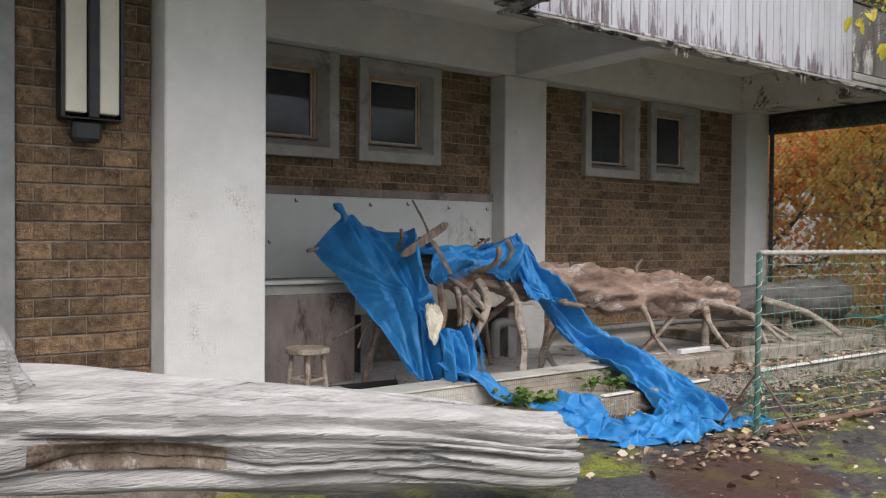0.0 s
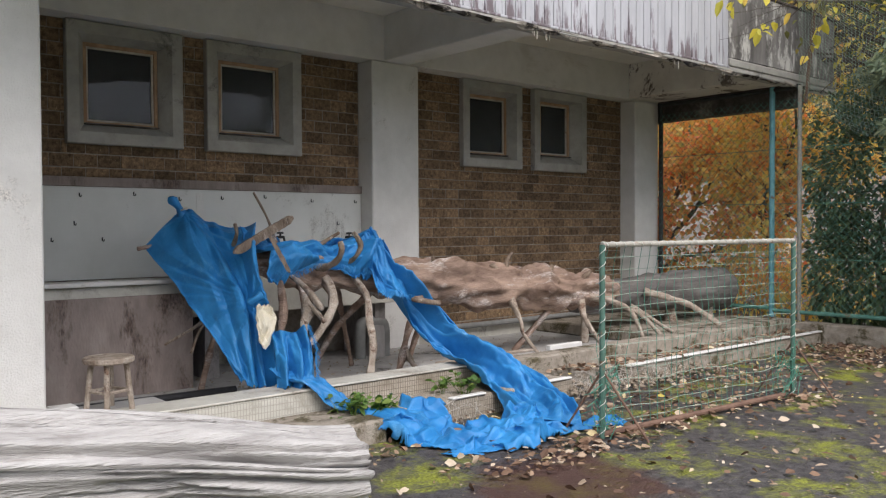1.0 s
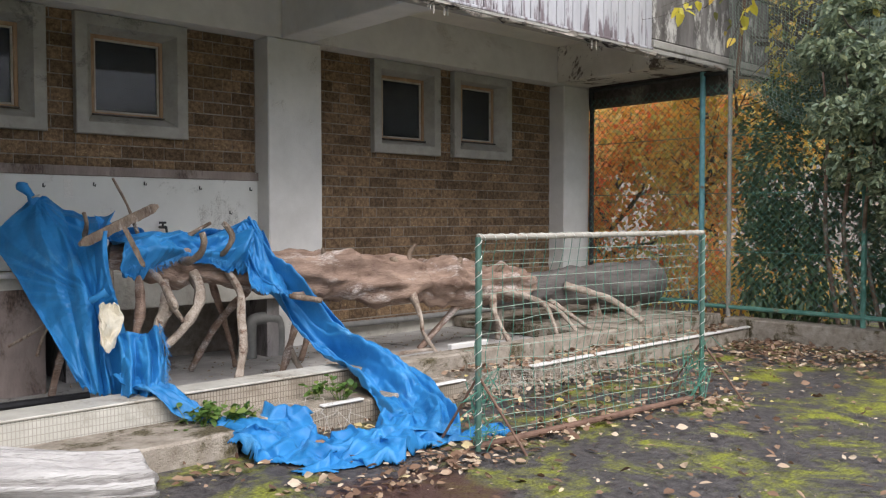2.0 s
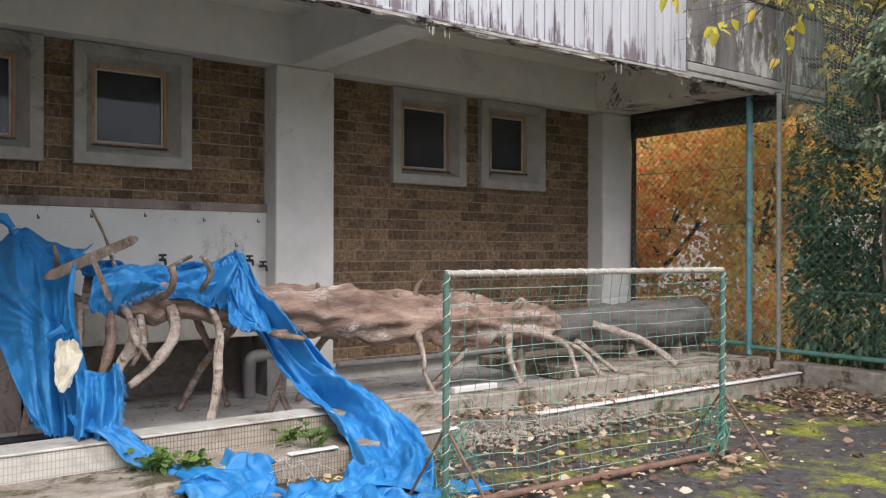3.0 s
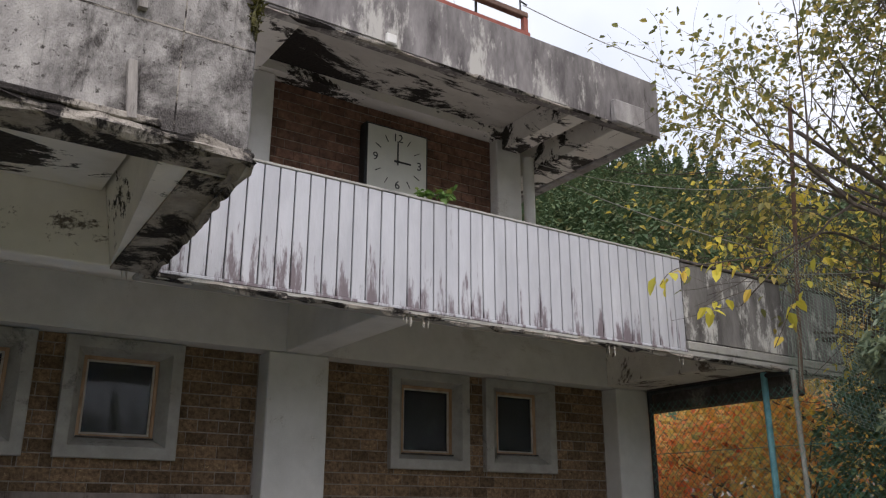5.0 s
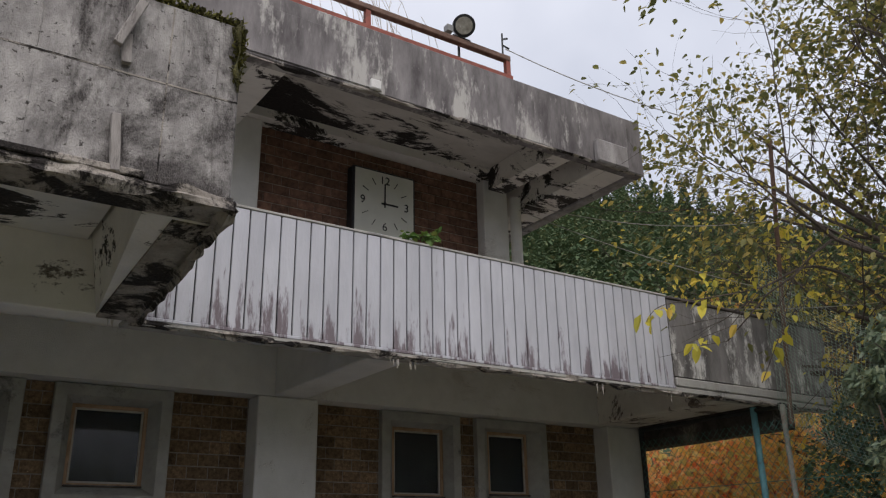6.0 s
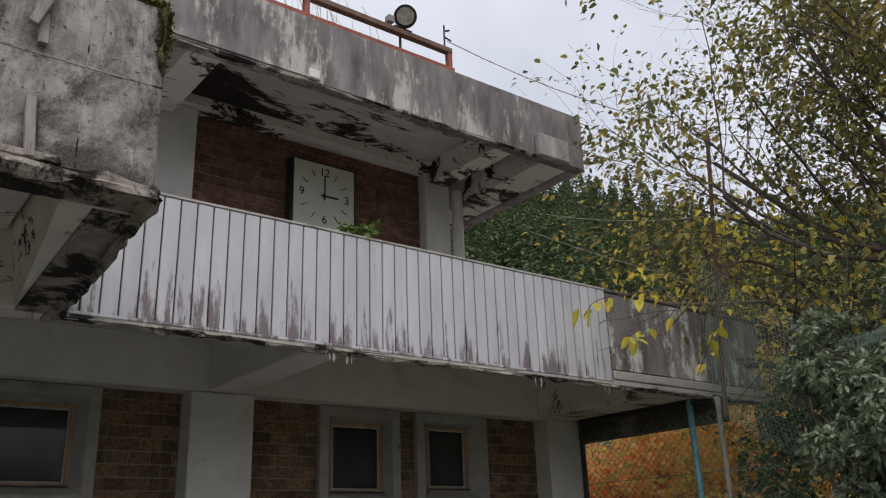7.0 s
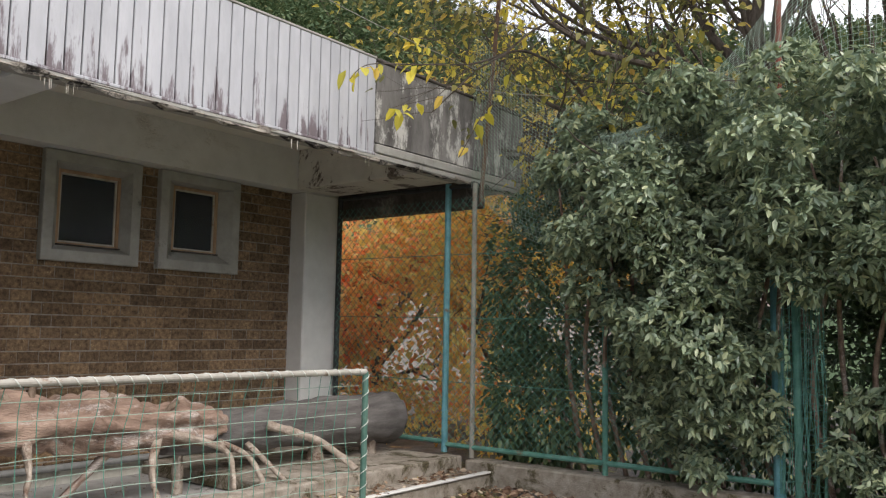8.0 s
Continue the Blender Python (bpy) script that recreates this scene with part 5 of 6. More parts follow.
# ---- shrub pushing through the fence ----
LEAF_GREEN = leaf_material("glossy_evergreen_leaf", [(0.0, (0.14, 0.195, 0.135)), (0.45, (0.28, 0.345, 0.225)), (0.8, (0.38, 0.44, 0.275)), (1.0, (0.47, 0.50, 0.29))], 0.27, 0.2)
LEAF_DARK = leaf_material("dark_ivy_leaf", [(0.0, (0.06, 0.11, 0.055)), (0.7, (0.12, 0.185, 0.09)), (1.0, (0.19, 0.26, 0.11))], 0.32, 0.15)
rng = np.random.default_rng(4)
shrub = thing("evergreen_shrub", "large glossy evergreen shrub growing through the chain-link fence", "shrub")
lumps = [(12.25, 3.1, 1.3, 0.35, 0.6, 0.9), (11.75, 3.05, 2.6, 0.7, 0.9, 0.85), (11.7, 2.6, 3.2, 0.9, 1.0, 0.9), (11.8, 1.5, 3.2, 1.0, 1.0, 1.0), (11.65, 2.6, 2.0, 0.6, 0.8, 1.0), (11.8, 2.9, 1.6, 0.45, 0.7, 0.7), (11.9, 2.6, 0.9, 0.45, 0.7, 0.65),
         (11.7, 0.5, 3.2, 1.1, 1.0, 1.0), (12.0, -0.6, 2.6, 1.2, 1.0, 1.4), (11.6, 1.2, 2.45, 0.7, 0.6, 0.55), (12.2, 4.1, 3.5, 0.5, 0.5, 0.45), (12.4, 3.2, 3.6, 0.9, 1.2, 0.8), (11.9, 0.7, 0.7, 0.6, 0.8, 0.6)]


def broken_up(lumps, rng, count, size):
    """Splits each lump into smaller ones over its surface, so that dark gaps open between them."""
    out = []
    for x, y, z, rx, ry, rz in lumps:
        m = (rx * ry * rz) ** (1 / 3)
        for _ in range(count):
            d = rng.normal(size=3)
            d /= np.linalg.norm(d)
            k = rng.uniform(0.6, 0.95)
            r = m * size * rng.uniform(0.7, 1.3)
            out.append((x + k * rx * d[0], y + k * ry * d[1], z + k * rz * d[2], r, r, 0.8 * r))
    return out


P, W = clump_points(rng, broken_up(lumps, rng, 19, 0.34), 96, 0.35)
keep = P[:, 2] > 0.3
P, W = P[keep], W[keep]


def rosettes(P, W, n, rng):
    """Turns twig ends into rosettes of n leaves that spread round each twig's way."""
    W = W / (np.linalg.norm(W, axis=1, keepdims=True) + 1e-9)
    A = np.repeat(W, n, 0)
    r = rng.normal(size=A.shape)
    r -= (r * A).sum(1, keepdims=True) * A
    r /= np.linalg.norm(r, axis=1, keepdims=True) + 1e-9
    D = r * rng.uniform(0.7, 1.3, (len(A), 1)) + 0.4 * A
    return np.repeat(P, n, 0) + rng.normal(0, 0.012, A.shape), D


P, W = rosettes(P, W + (-0.45, -0.2, 0.4), 8, rng)
leaves("foliage", P, W, rng.uniform(0.068, 0.108, len(P)), LEAF_GREEN, shrub, 0.42, 0.05, 0.12, 1)
for k in range(14):
    y = 0.8 + 0.25 * k
    part("stem", spline([(12.3, y, 0.1), (12.15 + 0.1 * math.sin(k), y + 0.15, 1.3), (11.9, y + 0.1 * math.cos(3 * k), 2.4), (11.7, y, 3.2)], [0.03, 0.025, 0.018, 0.01], 14, 6, 0.2, k), BROWN_WOOD, shrub, smooth=True)
ivy = thing("ivy_hedge", "dense dark evergreen hedge behind the fence", "hedge")
lumps = [(13.1, 1.2, 1.2, 0.5, 0.9, 1.2), (13.3, 0.9, 2.6, 0.6, 1.2, 1.0), (13.2, -0.4, 1.4, 0.5, 1.0, 1.4), (12.5, 5.15, 1.0, 0.28, 0.35, 0.8), (12.5, 5.1, 2.3, 0.28, 0.40, 1.0), (12.5, 4.3, 1.2, 0.3, 0.8, 1.0), (12.7, 4.95, 0.9, 0.42, 0.55, 0.9), (12.65, 4.75, 2.1, 0.42, 0.65, 1.2), (12.7, 4.6, 3.2, 0.4, 0.6, 0.5), (12.8, 3.2, 1.6, 0.5, 1.0, 1.6), (12.8, 2.0, 1.8, 0.5, 1.2, 1.8), (12.9, 0.3, 1.5, 0.7, 1.2, 1.6), (12.9, -1.8, 1.7, 0.8, 1.5, 1.8), (13.0, -4.5, 2.0, 0.9, 2.0, 2.0), (13.1, 3.9, 3.4, 0.6, 1.0, 0.8)]
P, W = clump_points(rng, lumps, 330, 0.35)
keep = P[:, 2] > 0.1
P, W = P[keep], W[keep]
leaves("foliage", P, W, rng.uniform(0.06, 0.11, len(P)), LEAF_DARK, ivy, 0.55, 0.08, 0.25, 2)
for y in (4.6, 3.4, 2.2, 0.4, -2.0):
    part("stem", spline([(12.95, y, 0), (12.9, y + 0.1, 1.2), (12.85, y - 0.1, 2.3)], [0.05, 0.04, 0.02], 12, 8, 0.2, y), BROWN_WOOD, ivy, smooth=True)


# ---- trees ----
BARK = material("dark_bark", (0.05, 0.04, 0.032), (0.15, 0.12, 0.10), 12, 0.9, 0.6, stretch=(1, 1, 0.3))


def indoors(p):
    """Whether a point lies in the house or in the open veranda and balcony."""
    return (p.x < 13.3 and p.y > 5.2 and p.z < 4.7) or (p.x < 11.2 and p.y > 5.9) or (p.x < 12.1 and p.z < 3.9)


def branch(bm, tips, p, d, length, r, depth, rng, spread, lift, fork=2):
    """Grows a crooked branch and its side shoots into bm; tips collects twig points and ways."""
    if indoors(p):
        return
    n = 5
    pts = [p.copy()]
    q = p.copy()
    d = d.normalized()
    for i in range(n):
        d = (d + Vector((rng.gauss(0, 0.16), rng.gauss(0, 0.16), rng.gauss(lift, 0.12)))).normalized()
        q = q + d * length / n
        pts.append(q.copy())
    last, u = None, None
    for i, c in enumerate(pts):
        dd = (pts[min(i + 1, n)] - pts[max(i - 1, 0)]).normalized()
        u = (u - dd * u.dot(dd)).normalized() if u else dd.orthogonal().normalized()
        w = dd.cross(u)
        rr = r * (1 - 0.55 * i / n)
        seg = 7 if r > 0.03 else 4
        ring = [bm.verts.new(c + rr * (math.cos(6.2832 * k / seg) * u + math.sin(6.2832 * k / seg) * w)) for k in range(seg)]
        if last:
            for k in range(seg):
                bm.faces.new((last[k], last[(k + 1) % seg], ring[(k + 1) % seg], ring[k]))
        last = ring
    if depth <= 1:
        for c in pts[1:]:
            tips.append((c, d))
    if depth == 0:
        return
    for i in range(1, n + 1):
        for _ in range(fork if depth > 1 or rng.random() < 0.6 else 1):
            side = Vector((rng.gauss(0, 1), rng.gauss(0, 1), rng.gauss(0.1, 0.7)))
            nd = (d * (1 - spread) + side.normalized() * spread).normalized()
            branch(bm, tips, pts[i], nd, length * rng.uniform(0.42, 0.68), max(r * (1 - 0.5 * i / n) * 0.5, 0.0022), depth - 1, rng, spread, lift, fork)


def tree(name, label, base, limbs, trunk_pts, trunk_r, leaf_mat, leaf_size, per_tip, depth, seed, spread=0.5, lift=0.03, keep=1.0, width=0.6, fork=2, scatter=0.05, patchy=-1.0):
    rg = random.Random(seed)
    t = thing(name, label, "tree")
    part("trunk", spline(trunk_pts, trunk_r, 24, 14, 0.25, seed), BARK, t, smooth=True)
    bm = bmesh.new()
    tips = []
    for p, d, length, r in limbs:
        branch(bm, tips, Vector(p), Vector(d), length, r, depth, rg, spread, lift, fork)
    tagged(part("limb_work", bm, BARK, t), kind="stuff")
    P, W, S = [], [], []
    for c, d in tips:
        if rg.random() > keep or indoors(c) or noise.noise(c * 1.3) < patchy:
            continue
        for _ in range(per_tip):
            P.append((c.x + rg.gauss(0, scatter), c.y + rg.gauss(0, scatter), c.z + rg.gauss(-0.02, 0.8 * scatter)))
            W.append((d.x + rg.gauss(0, 0.6), d.y + rg.gauss(0, 0.6), d.z + rg.gauss(-0.6, 0.5)))
            S.append(rg.uniform(0.7, 1.3) * leaf_size)
    leaves("foliage", P, W, S, leaf_mat, t, width, 0.10, 0.2, seed)
    return t


YELLOW = leaf_material("yellowing_leaf", [(0.0, (0.26, 0.25, 0.06)), (0.35, (0.48, 0.42, 0.08)), (0.75, (0.70, 0.53, 0.08)), (0.92, (0.80, 0.68, 0.12)), (1.0, (0.52, 0.28, 0.09))], 0.55, 0.5)
OLIVE = leaf_material("olive_leaf", [(0.0, (0.10, 0.11, 0.04)), (0.6, (0.24, 0.235, 0.075)), (1.0, (0.50, 0.38, 0.10))], 0.55, 0.5)
MAPLE = leaf_material("autumn_maple_leaf", [(0.0, (0.85, 0.22, 0.10)), (0.25, (0.90, 0.42, 0.15)), (0.6, (0.88, 0.60, 0.22)), (0.85, (0.82, 0.70, 0.28)), (1.0, (0.60, 0.60, 0.22))], 0.6, 0.45)
GOLD = leaf_material("golden_leaf", [(0.0, (0.68, 0.34, 0.10)), (0.4, (0.82, 0.56, 0.15)), (0.8, (0.78, 0.66, 0.2)), (1.0, (0.52, 0.52, 0.17))], 0.6, 0.55)

tree("cherry_tree", "half-bare cherry tree with yellow-green autumn leaves over the fence", None,
     [((13.6, 2.5, 4.6), (-0.5, 0.1, 0.9), 3.4, 0.035), ((13.6, 2.5, 5.2), (0.2, 0.3, 1.0), 3.4, 0.035), ((13.6, 2.5, 4.8), (-0.3, 0.4, 0.9), 3.6, 0.035), ((13.6, 2.6, 4.2), (-0.6, 0.5, 0.4), 3.4, 0.035), ((13.6, 2.4, 5.0), (-0.15, -0.15, 1.0), 3.4, 0.035),
      ((13.6, 2.5, 4.4), (-0.2, 0.6, 0.6), 3.6, 0.035), ((13.6, 2.5, 4.8), (0.0, 0.35, 0.75), 3.6, 0.035), ((13.6, 2.4, 4.4), (-0.45, -0.1, 0.6), 3.2, 0.035), ((13.6, 2.4, 4.4), (0.1, 0.1, 0.8), 3.4, 0.035),
      ((13.6, 2.6, 4.3), (-0.35, 0.75, 0.55), 3.6, 0.06), ((13.6, 2.6, 4.6), (-0.2, 0.55, 0.85), 3.6, 0.06), ((13.6, 2.5, 5.0), (-0.3, 0.2, 1.0), 3.4, 0.055),
      ((13.6, 2.4, 5.0), (0.1, -0.4, 1.0), 3.2, 0.05), ((13.6, 2.5, 4.6), (-0.3, -0.5, 0.8), 3.2, 0.05), ((13.6, 2.6, 4.2), (-0.35, 0.85, 0.3), 3.4, 0.05)],
     [(13.9, 2.0, 0), (13.75, 2.3, 2.2), (13.6, 2.6, 4.4), (13.5, 2.5, 5.6)], [0.17, 0.13, 0.11, 0.06], OLIVE, 0.09, 3, 3, 11, 0.5, 0.03, 0.75, fork=1, scatter=0.09, patchy=-0.08)
tree("cherry_tree", "low spreading cherry branches with yellow leaves over the parapet", None,
     [((14.2, 4.2, 3.6), (-0.55, 0.55, 0.22), 3.6, 0.045), ((14.2, 4.2, 3.8), (-0.3, 0.7, 0.35), 3.6, 0.045), ((14.2, 4.2, 3.6), (-0.75, 0.15, 0.22), 3.0, 0.04), ((14.2, 4.3, 3.7), (0.0, 0.8, 0.3), 3.4, 0.04), ((14.2, 4.2, 3.8), (-0.5, 0.4, 0.5), 3.0, 0.04)],
     [(14.4, 4.0, 0), (14.3, 4.1, 1.8), (14.2, 4.2, 3.7)], [0.11, 0.09, 0.06], YELLOW, 0.095, 1, 3, 12, 0.5, -0.01, 0.21)
tree("bare_tree", "dark nearly leafless tree behind the evergreen shrub", None,
     [((16.0, -0.6, 2.5), (0.1, 0.2, 1.0), 4.6, 0.09), ((16.0, -0.6, 3.0), (-0.2, -0.3, 1.0), 4.2, 0.07), ((16.0, -0.6, 2.6), (0.0, 0.6, 0.8), 4.0, 0.06), ((16.0, -0.6, 3.4), (-0.3, 0.5, 0.9), 3.8, 0.05), ((16.0, -0.6, 2.4), (0.1, -0.7, 0.7), 4.0, 0.06)],
     [(16.2, -0.8, 0), (16.05, -0.7, 1.6), (16.0, -0.6, 3.2), (16.0, -0.5, 5.0)], [0.16, 0.14, 0.12, 0.09], OLIVE, 0.07, 1, 3, 15, 0.45, 0.06, 0.25, fork=1)
tree("bare_tree", "dark nearly leafless tree behind the evergreen shrub", None,
     [((17.0, 1.6, 3.0), (0.0, 0.3, 1.0), 4.6, 0.08), ((17.0, 1.6, 3.4), (-0.3, -0.2, 1.0), 4.2, 0.07), ((17.0, 1.6, 2.8), (0.0, 0.7, 0.6), 4.0, 0.06), ((17.0, 1.6, 3.0), (0.1, -0.7, 0.7), 4.0, 0.06)],
     [(17.2, 1.5, 0), (17.1, 1.5, 1.6), (17.0, 1.6, 3.4), (16.9, 1.7, 5.4)], [0.15, 0.13, 0.11, 0.08], OLIVE, 0.07, 1, 3, 16, 0.45, 0.06, 0.25, fork=1)
low = thing("cherry_tree", "slender overhanging cherry branch with large bright yellow leaves", "tree")
bough = [(14.3, 4.0, 0.0), (14.1, 4.4, 2.8), (13.6, 4.7, 4.6), (12.5, 4.9, 5.05), (11.3, 4.9, 4.6), (10.4, 4.9, 4.35), (9.65, 4.9, 4.15), (9.4, 4.9, 3.95)]
part("trunk", spline(bough, [0.05, 0.04, 0.025, 0.016, 0.010, 0.007, 0.005, 0.003], 60, 8, 0.2, 3), BARK, low, smooth=True)
twigs = [[(11.3, 4.9, 4.6), (10.6, 4.85, 4.05), (10.0, 4.9, 3.82)], [(12.0, 4.9, 4.9), (11.4, 4.8, 4.1), (11.0, 4.85, 3.5)], [(11.6, 4.9, 4.72), (10.8, 4.95, 4.72), (10.2, 4.9, 4.58)],
         [(12.5, 4.9, 5.05), (12.0, 4.7, 5.3), (11.4, 4.6, 5.25)], [(13.2, 4.8, 4.85), (12.8, 4.6, 5.4), (12.3, 4.5, 5.6)], [(13.6, 4.7, 4.6), (13.3, 4.4, 5.2), (13.2, 4.2, 5.7)], [(12.3, 4.9, 5.0), (11.9, 4.75, 4.5), (11.5, 4.7, 4.25)]]
part("twig", wire_mesh(twigs, 0.005), BARK, low)
rg = random.Random(77)
P, W, S = [], [], []
for line, count in [(bough[4:], 16)] + [(t, 8) for t in twigs]:
    for k in range(count):
        c = curve_at(line, rg.uniform(0.25, 1.0))
        P.append((c.x + rg.gauss(0, 0.04), c.y + rg.gauss(0, 0.04), c.z - 0.03 + rg.gauss(0, 0.03)))
        W.append((rg.gauss(-0.3, 0.6), rg.gauss(-0.2, 0.5), rg.gauss(-0.8, 0.4)))
        S.append(rg.uniform(0.09, 0.17))
BRIGHT = leaf_material("bright_yellow_leaf", [(0.0, (0.55, 0.50, 0.07)), (0.6, (0.78, 0.66, 0.08)), (1.0, (0.80, 0.55, 0.10))], 0.55, 0.45)
leaves("foliage", P, W, S, BRIGHT, low, 0.62, 0.1, 0.2, 9)
tree("maple_tree", "autumn maple with orange and red leaves beyond the veranda", None,
     [((16.2, 10.6, 0.8), (-0.5, -0.3, 0.6), 2.6, 0.06), ((16.2, 10.6, 1.0), (0.2, -0.6, 0.6), 2.6, 0.06), ((16.2, 10.6, 1.2), (-0.2, 0.3, 0.9), 2.6, 0.06), ((16.2, 10.6, 1.2), (0.5, 0.1, 0.7), 2.5, 0.06), ((16.2, 10.6, 0.6), (-0.2, -0.7, 0.25), 2.4, 0.05), ((16.2, 10.6, 0.6), (-0.6, 0.2, 0.3), 2.2, 0.05)],
     [(16.4, 10.7, -0.5), (16.2, 10.6, 0.6), (16.2, 10.6, 2.2)], [0.12, 0.10, 0.06], MAPLE, 0.11, 5, 3, 13, 0.55, 0.0, 0.72, 0.9, 1, 0.24)
tree("maple_tree", "golden autumn tree behind the fence", None,
     [((17.0, 8.4, 0.8), (-0.5, -0.2, 0.5), 2.6, 0.05), ((17.0, 8.4, 1.6), (0.1, 0.6, 0.7), 2.6, 0.05), ((17.0, 8.4, 2.0), (-0.3, 0.0, 0.9), 2.6, 0.05), ((17.0, 8.4, 1.6), (0.3, -0.6, 0.6), 2.5, 0.05), ((17.0, 8.4, 2.0), (-0.3, -0.6, 0.8), 2.4, 0.05)],
     [(17.2, 8.3, -0.5), (17.0, 8.4, 1.2), (17.0, 8.4, 2.6)], [0.11, 0.09, 0.05], GOLD, 0.11, 4, 3, 14, 0.55, 0.02, 0.55, 0.9, 1, 0.24)

under = thing("undergrowth", "low golden and olive undergrowth behind the fence", "shrub")
lumps = [(13.9, 6.0, 0.35, 0.8, 0.6, 0.45), (14.6, 7.2, 0.4, 0.9, 0.8, 0.5), (14.0, 8.6, 0.35, 0.9, 0.8, 0.45), (15.2, 9.3, 0.4, 0.9, 0.8, 0.5), (15.5, 6.4, 0.5, 1.0, 1.0, 0.7), (14.8, 5.2, 0.5, 0.8, 0.6, 0.6), (13.6, 10.4, 0.4, 0.8, 0.9, 0.5)]
P, W = clump_points(rng, lumps, 60, 0.5)
keep = P[:, 2] > 0.02
leaves("foliage", P[keep], W[keep], rng.uniform(0.07, 0.13, int(keep.sum())), GOLD, under, 0.6, 0.08, 0.2, 6)

# ---- wooded hills all round; those behind the camera are added, out of view ----
FOREST = leaf_material("conifer_green", [(0.0, (0.06, 0.10, 0.045)), (0.6, (0.10, 0.15, 0.068)), (0.88, (0.14, 0.175, 0.075)), (1.0, (0.21, 0.19, 0.08))], 0.9, 0.3)
GRAVEL = material("pale_gravel", (0.08, 0.06, 0.045), (0.19, 0.165, 0.15), 2, 0.95, 0.6, (0.34, 0.22, 0.10), 1.3, 0.3, fine=14)
HILL = material("forest_floor", (0.035, 0.06, 0.028), (0.06, 0.09, 0.04), 0.3, 0.95, 0.3)


def hill_height(x, y):
    dx, dy = x - 5, y - 3
    r = math.hypot(dx, dy)
    az = math.degrees(math.atan2(dx, dy)) % 360
    # low crests behind the camera are added to darken the pane reflections
    crest = float(np.interp(az, [0, 30, 48, 60, 75, 90, 140, 200, 270, 330, 360], [40, 46, 51, 40, 39, 37, 12, 6, 8, 36, 40]))
    rise = min(max((r - 30) / 95, 0), 1)
    return crest * (rise ** 0.9) * (1 + 0.12 * noise.noise(Vector((x * 0.03, y * 0.03, 0)))) - 0.5 * (rise == 0)


bm = bmesh.new()
rings = []
for j in range(16):
    r = 28 + 8 * j
    rings.append([bm.verts.new((5 + r * math.sin(a), 3 + r * math.cos(a), hill_height(5 + r * math.sin(a), 3 + r * math.cos(a)) - (0.6 if j == 0 else 0))) for a in (2 * math.pi * k / 72 for k in range(72))])
for j in range(15):
    for k in range(72):
        bm.faces.new((rings[j][k], rings[j][(k + 1) % 72], rings[j + 1][(k + 1) % 72], rings[j + 1][k]))
tagged(part("hillside", bm, HILL, None, "", True), "wooded hillside around the yard, added unseen behind the camera", "hill", kind="structure")
def conifers(count, az0, az1, tufts, seed):
    """Pointed trees on the hillside, each a cone of many small drooping tufts, as one mesh of loose triangles."""
    rng = np.random.default_rng(seed)
    a, r = np.radians(rng.uniform(az0, az1, count)), 42 + 88 * rng.random(count) ** 0.75
    x, y = 5 + r * np.sin(a), 3 + r * np.cos(a)
    z = np.array([hill_height(p, q) - 0.4 for p, q in zip(x, y)])
    h = rng.uniform(4.5, 9.5, count)
    w = h * rng.uniform(0.16, 0.30, count)
    t = rng.random((count, tufts)) ** 0.8
    rad = w[:, None] * (1 - t) ** 0.75 * rng.uniform(0.55, 1.1, (count, tufts))
    th = rng.uniform(0, 2 * math.pi, (count, tufts))
    c = np.stack([x[:, None] + rad * np.cos(th), y[:, None] + rad * np.sin(th), z[:, None] + h[:, None] * (0.08 + 0.92 * t)], -1).reshape(-1, 3)
    size = (rng.uniform(0.22, 0.55, (count, tufts)) * (1.1 - 0.55 * t)).reshape(-1, 1)
    out = np.stack([np.cos(th), np.sin(th), rng.normal(-0.5, 0.35, th.shape)], -1).reshape(-1, 3)
    side = np.stack([-np.sin(th), np.cos(th), rng.normal(0, 0.5, th.shape)], -1).reshape(-1, 3)
    v = np.stack([c - 0.6 * size * side - 0.3 * size * out, c + 0.6 * size * side - 0.3 * size * out, c + 0.9 * size * out], 1).reshape(-1, 3)
    me = bpy.data.meshes.new("conifers")
    me.from_pydata(v.tolist(), [], np.arange(len(v)).reshape(-1, 3).tolist())
    me.materials.append(FOREST)
    return tagged(new("conifers", me), "dense dark green conifers on the far hillside, added where out of view", "forest", kind="stuff")


conifers(3000, -5, 100, 300, 21)
# unseen trees behind the camera, added for the reflections and the low light
conifers(3000, 100, 355, 60, 22)
# pale gravel bank that rises beyond the fence
bm = bmesh.new()
bank = {}
for i in range(31):
    for j in range(41):
        x, y = 13.3 + 0.5 * i, 6.6 + 0.5 * j
        bank[i, j] = bm.verts.new((x, y, 0.012 + 3.2 * max(0.0, (x - 17.5) / 11) ** 1.3 + 0.05 * (i > 0) * noise.noise(Vector((x, y, 3))) - (0.4 if j in (0, 40) else 0)))
for i in range(30):
    for j in range(40):
        bm.faces.new((bank[i, j], bank[i + 1, j], bank[i + 1, j + 1], bank[i, j + 1]))
tagged(part("gravel_bank", bm, GRAVEL, None, "", True), "pale gravel bank behind the autumn trees", "ground", kind="structure")

# ---- washing area under the small windows ----
sink = thing("wash_trough", "long cream tiled wash trough against the wall", "sink")
part("front_panel", bx(2.42, 6.58, 7.12, 7.20, 0.74, 1.06, bevel=0.008), TILE, sink)
part("basin", bx(2.42, 6.58, 7.205, 7.90, 0.74, 0.80), TILE, sink)
part("back_edge", bx(2.42, 6.58, 7.80, 7.90, 0.805, 1.07, bevel=0.006), TILE, sink)
part("ledge", bx(2.42, 4.2, 7.06, 7.22, 1.062, 1.10, bevel=0.006), WHITE, sink, "white ledge")
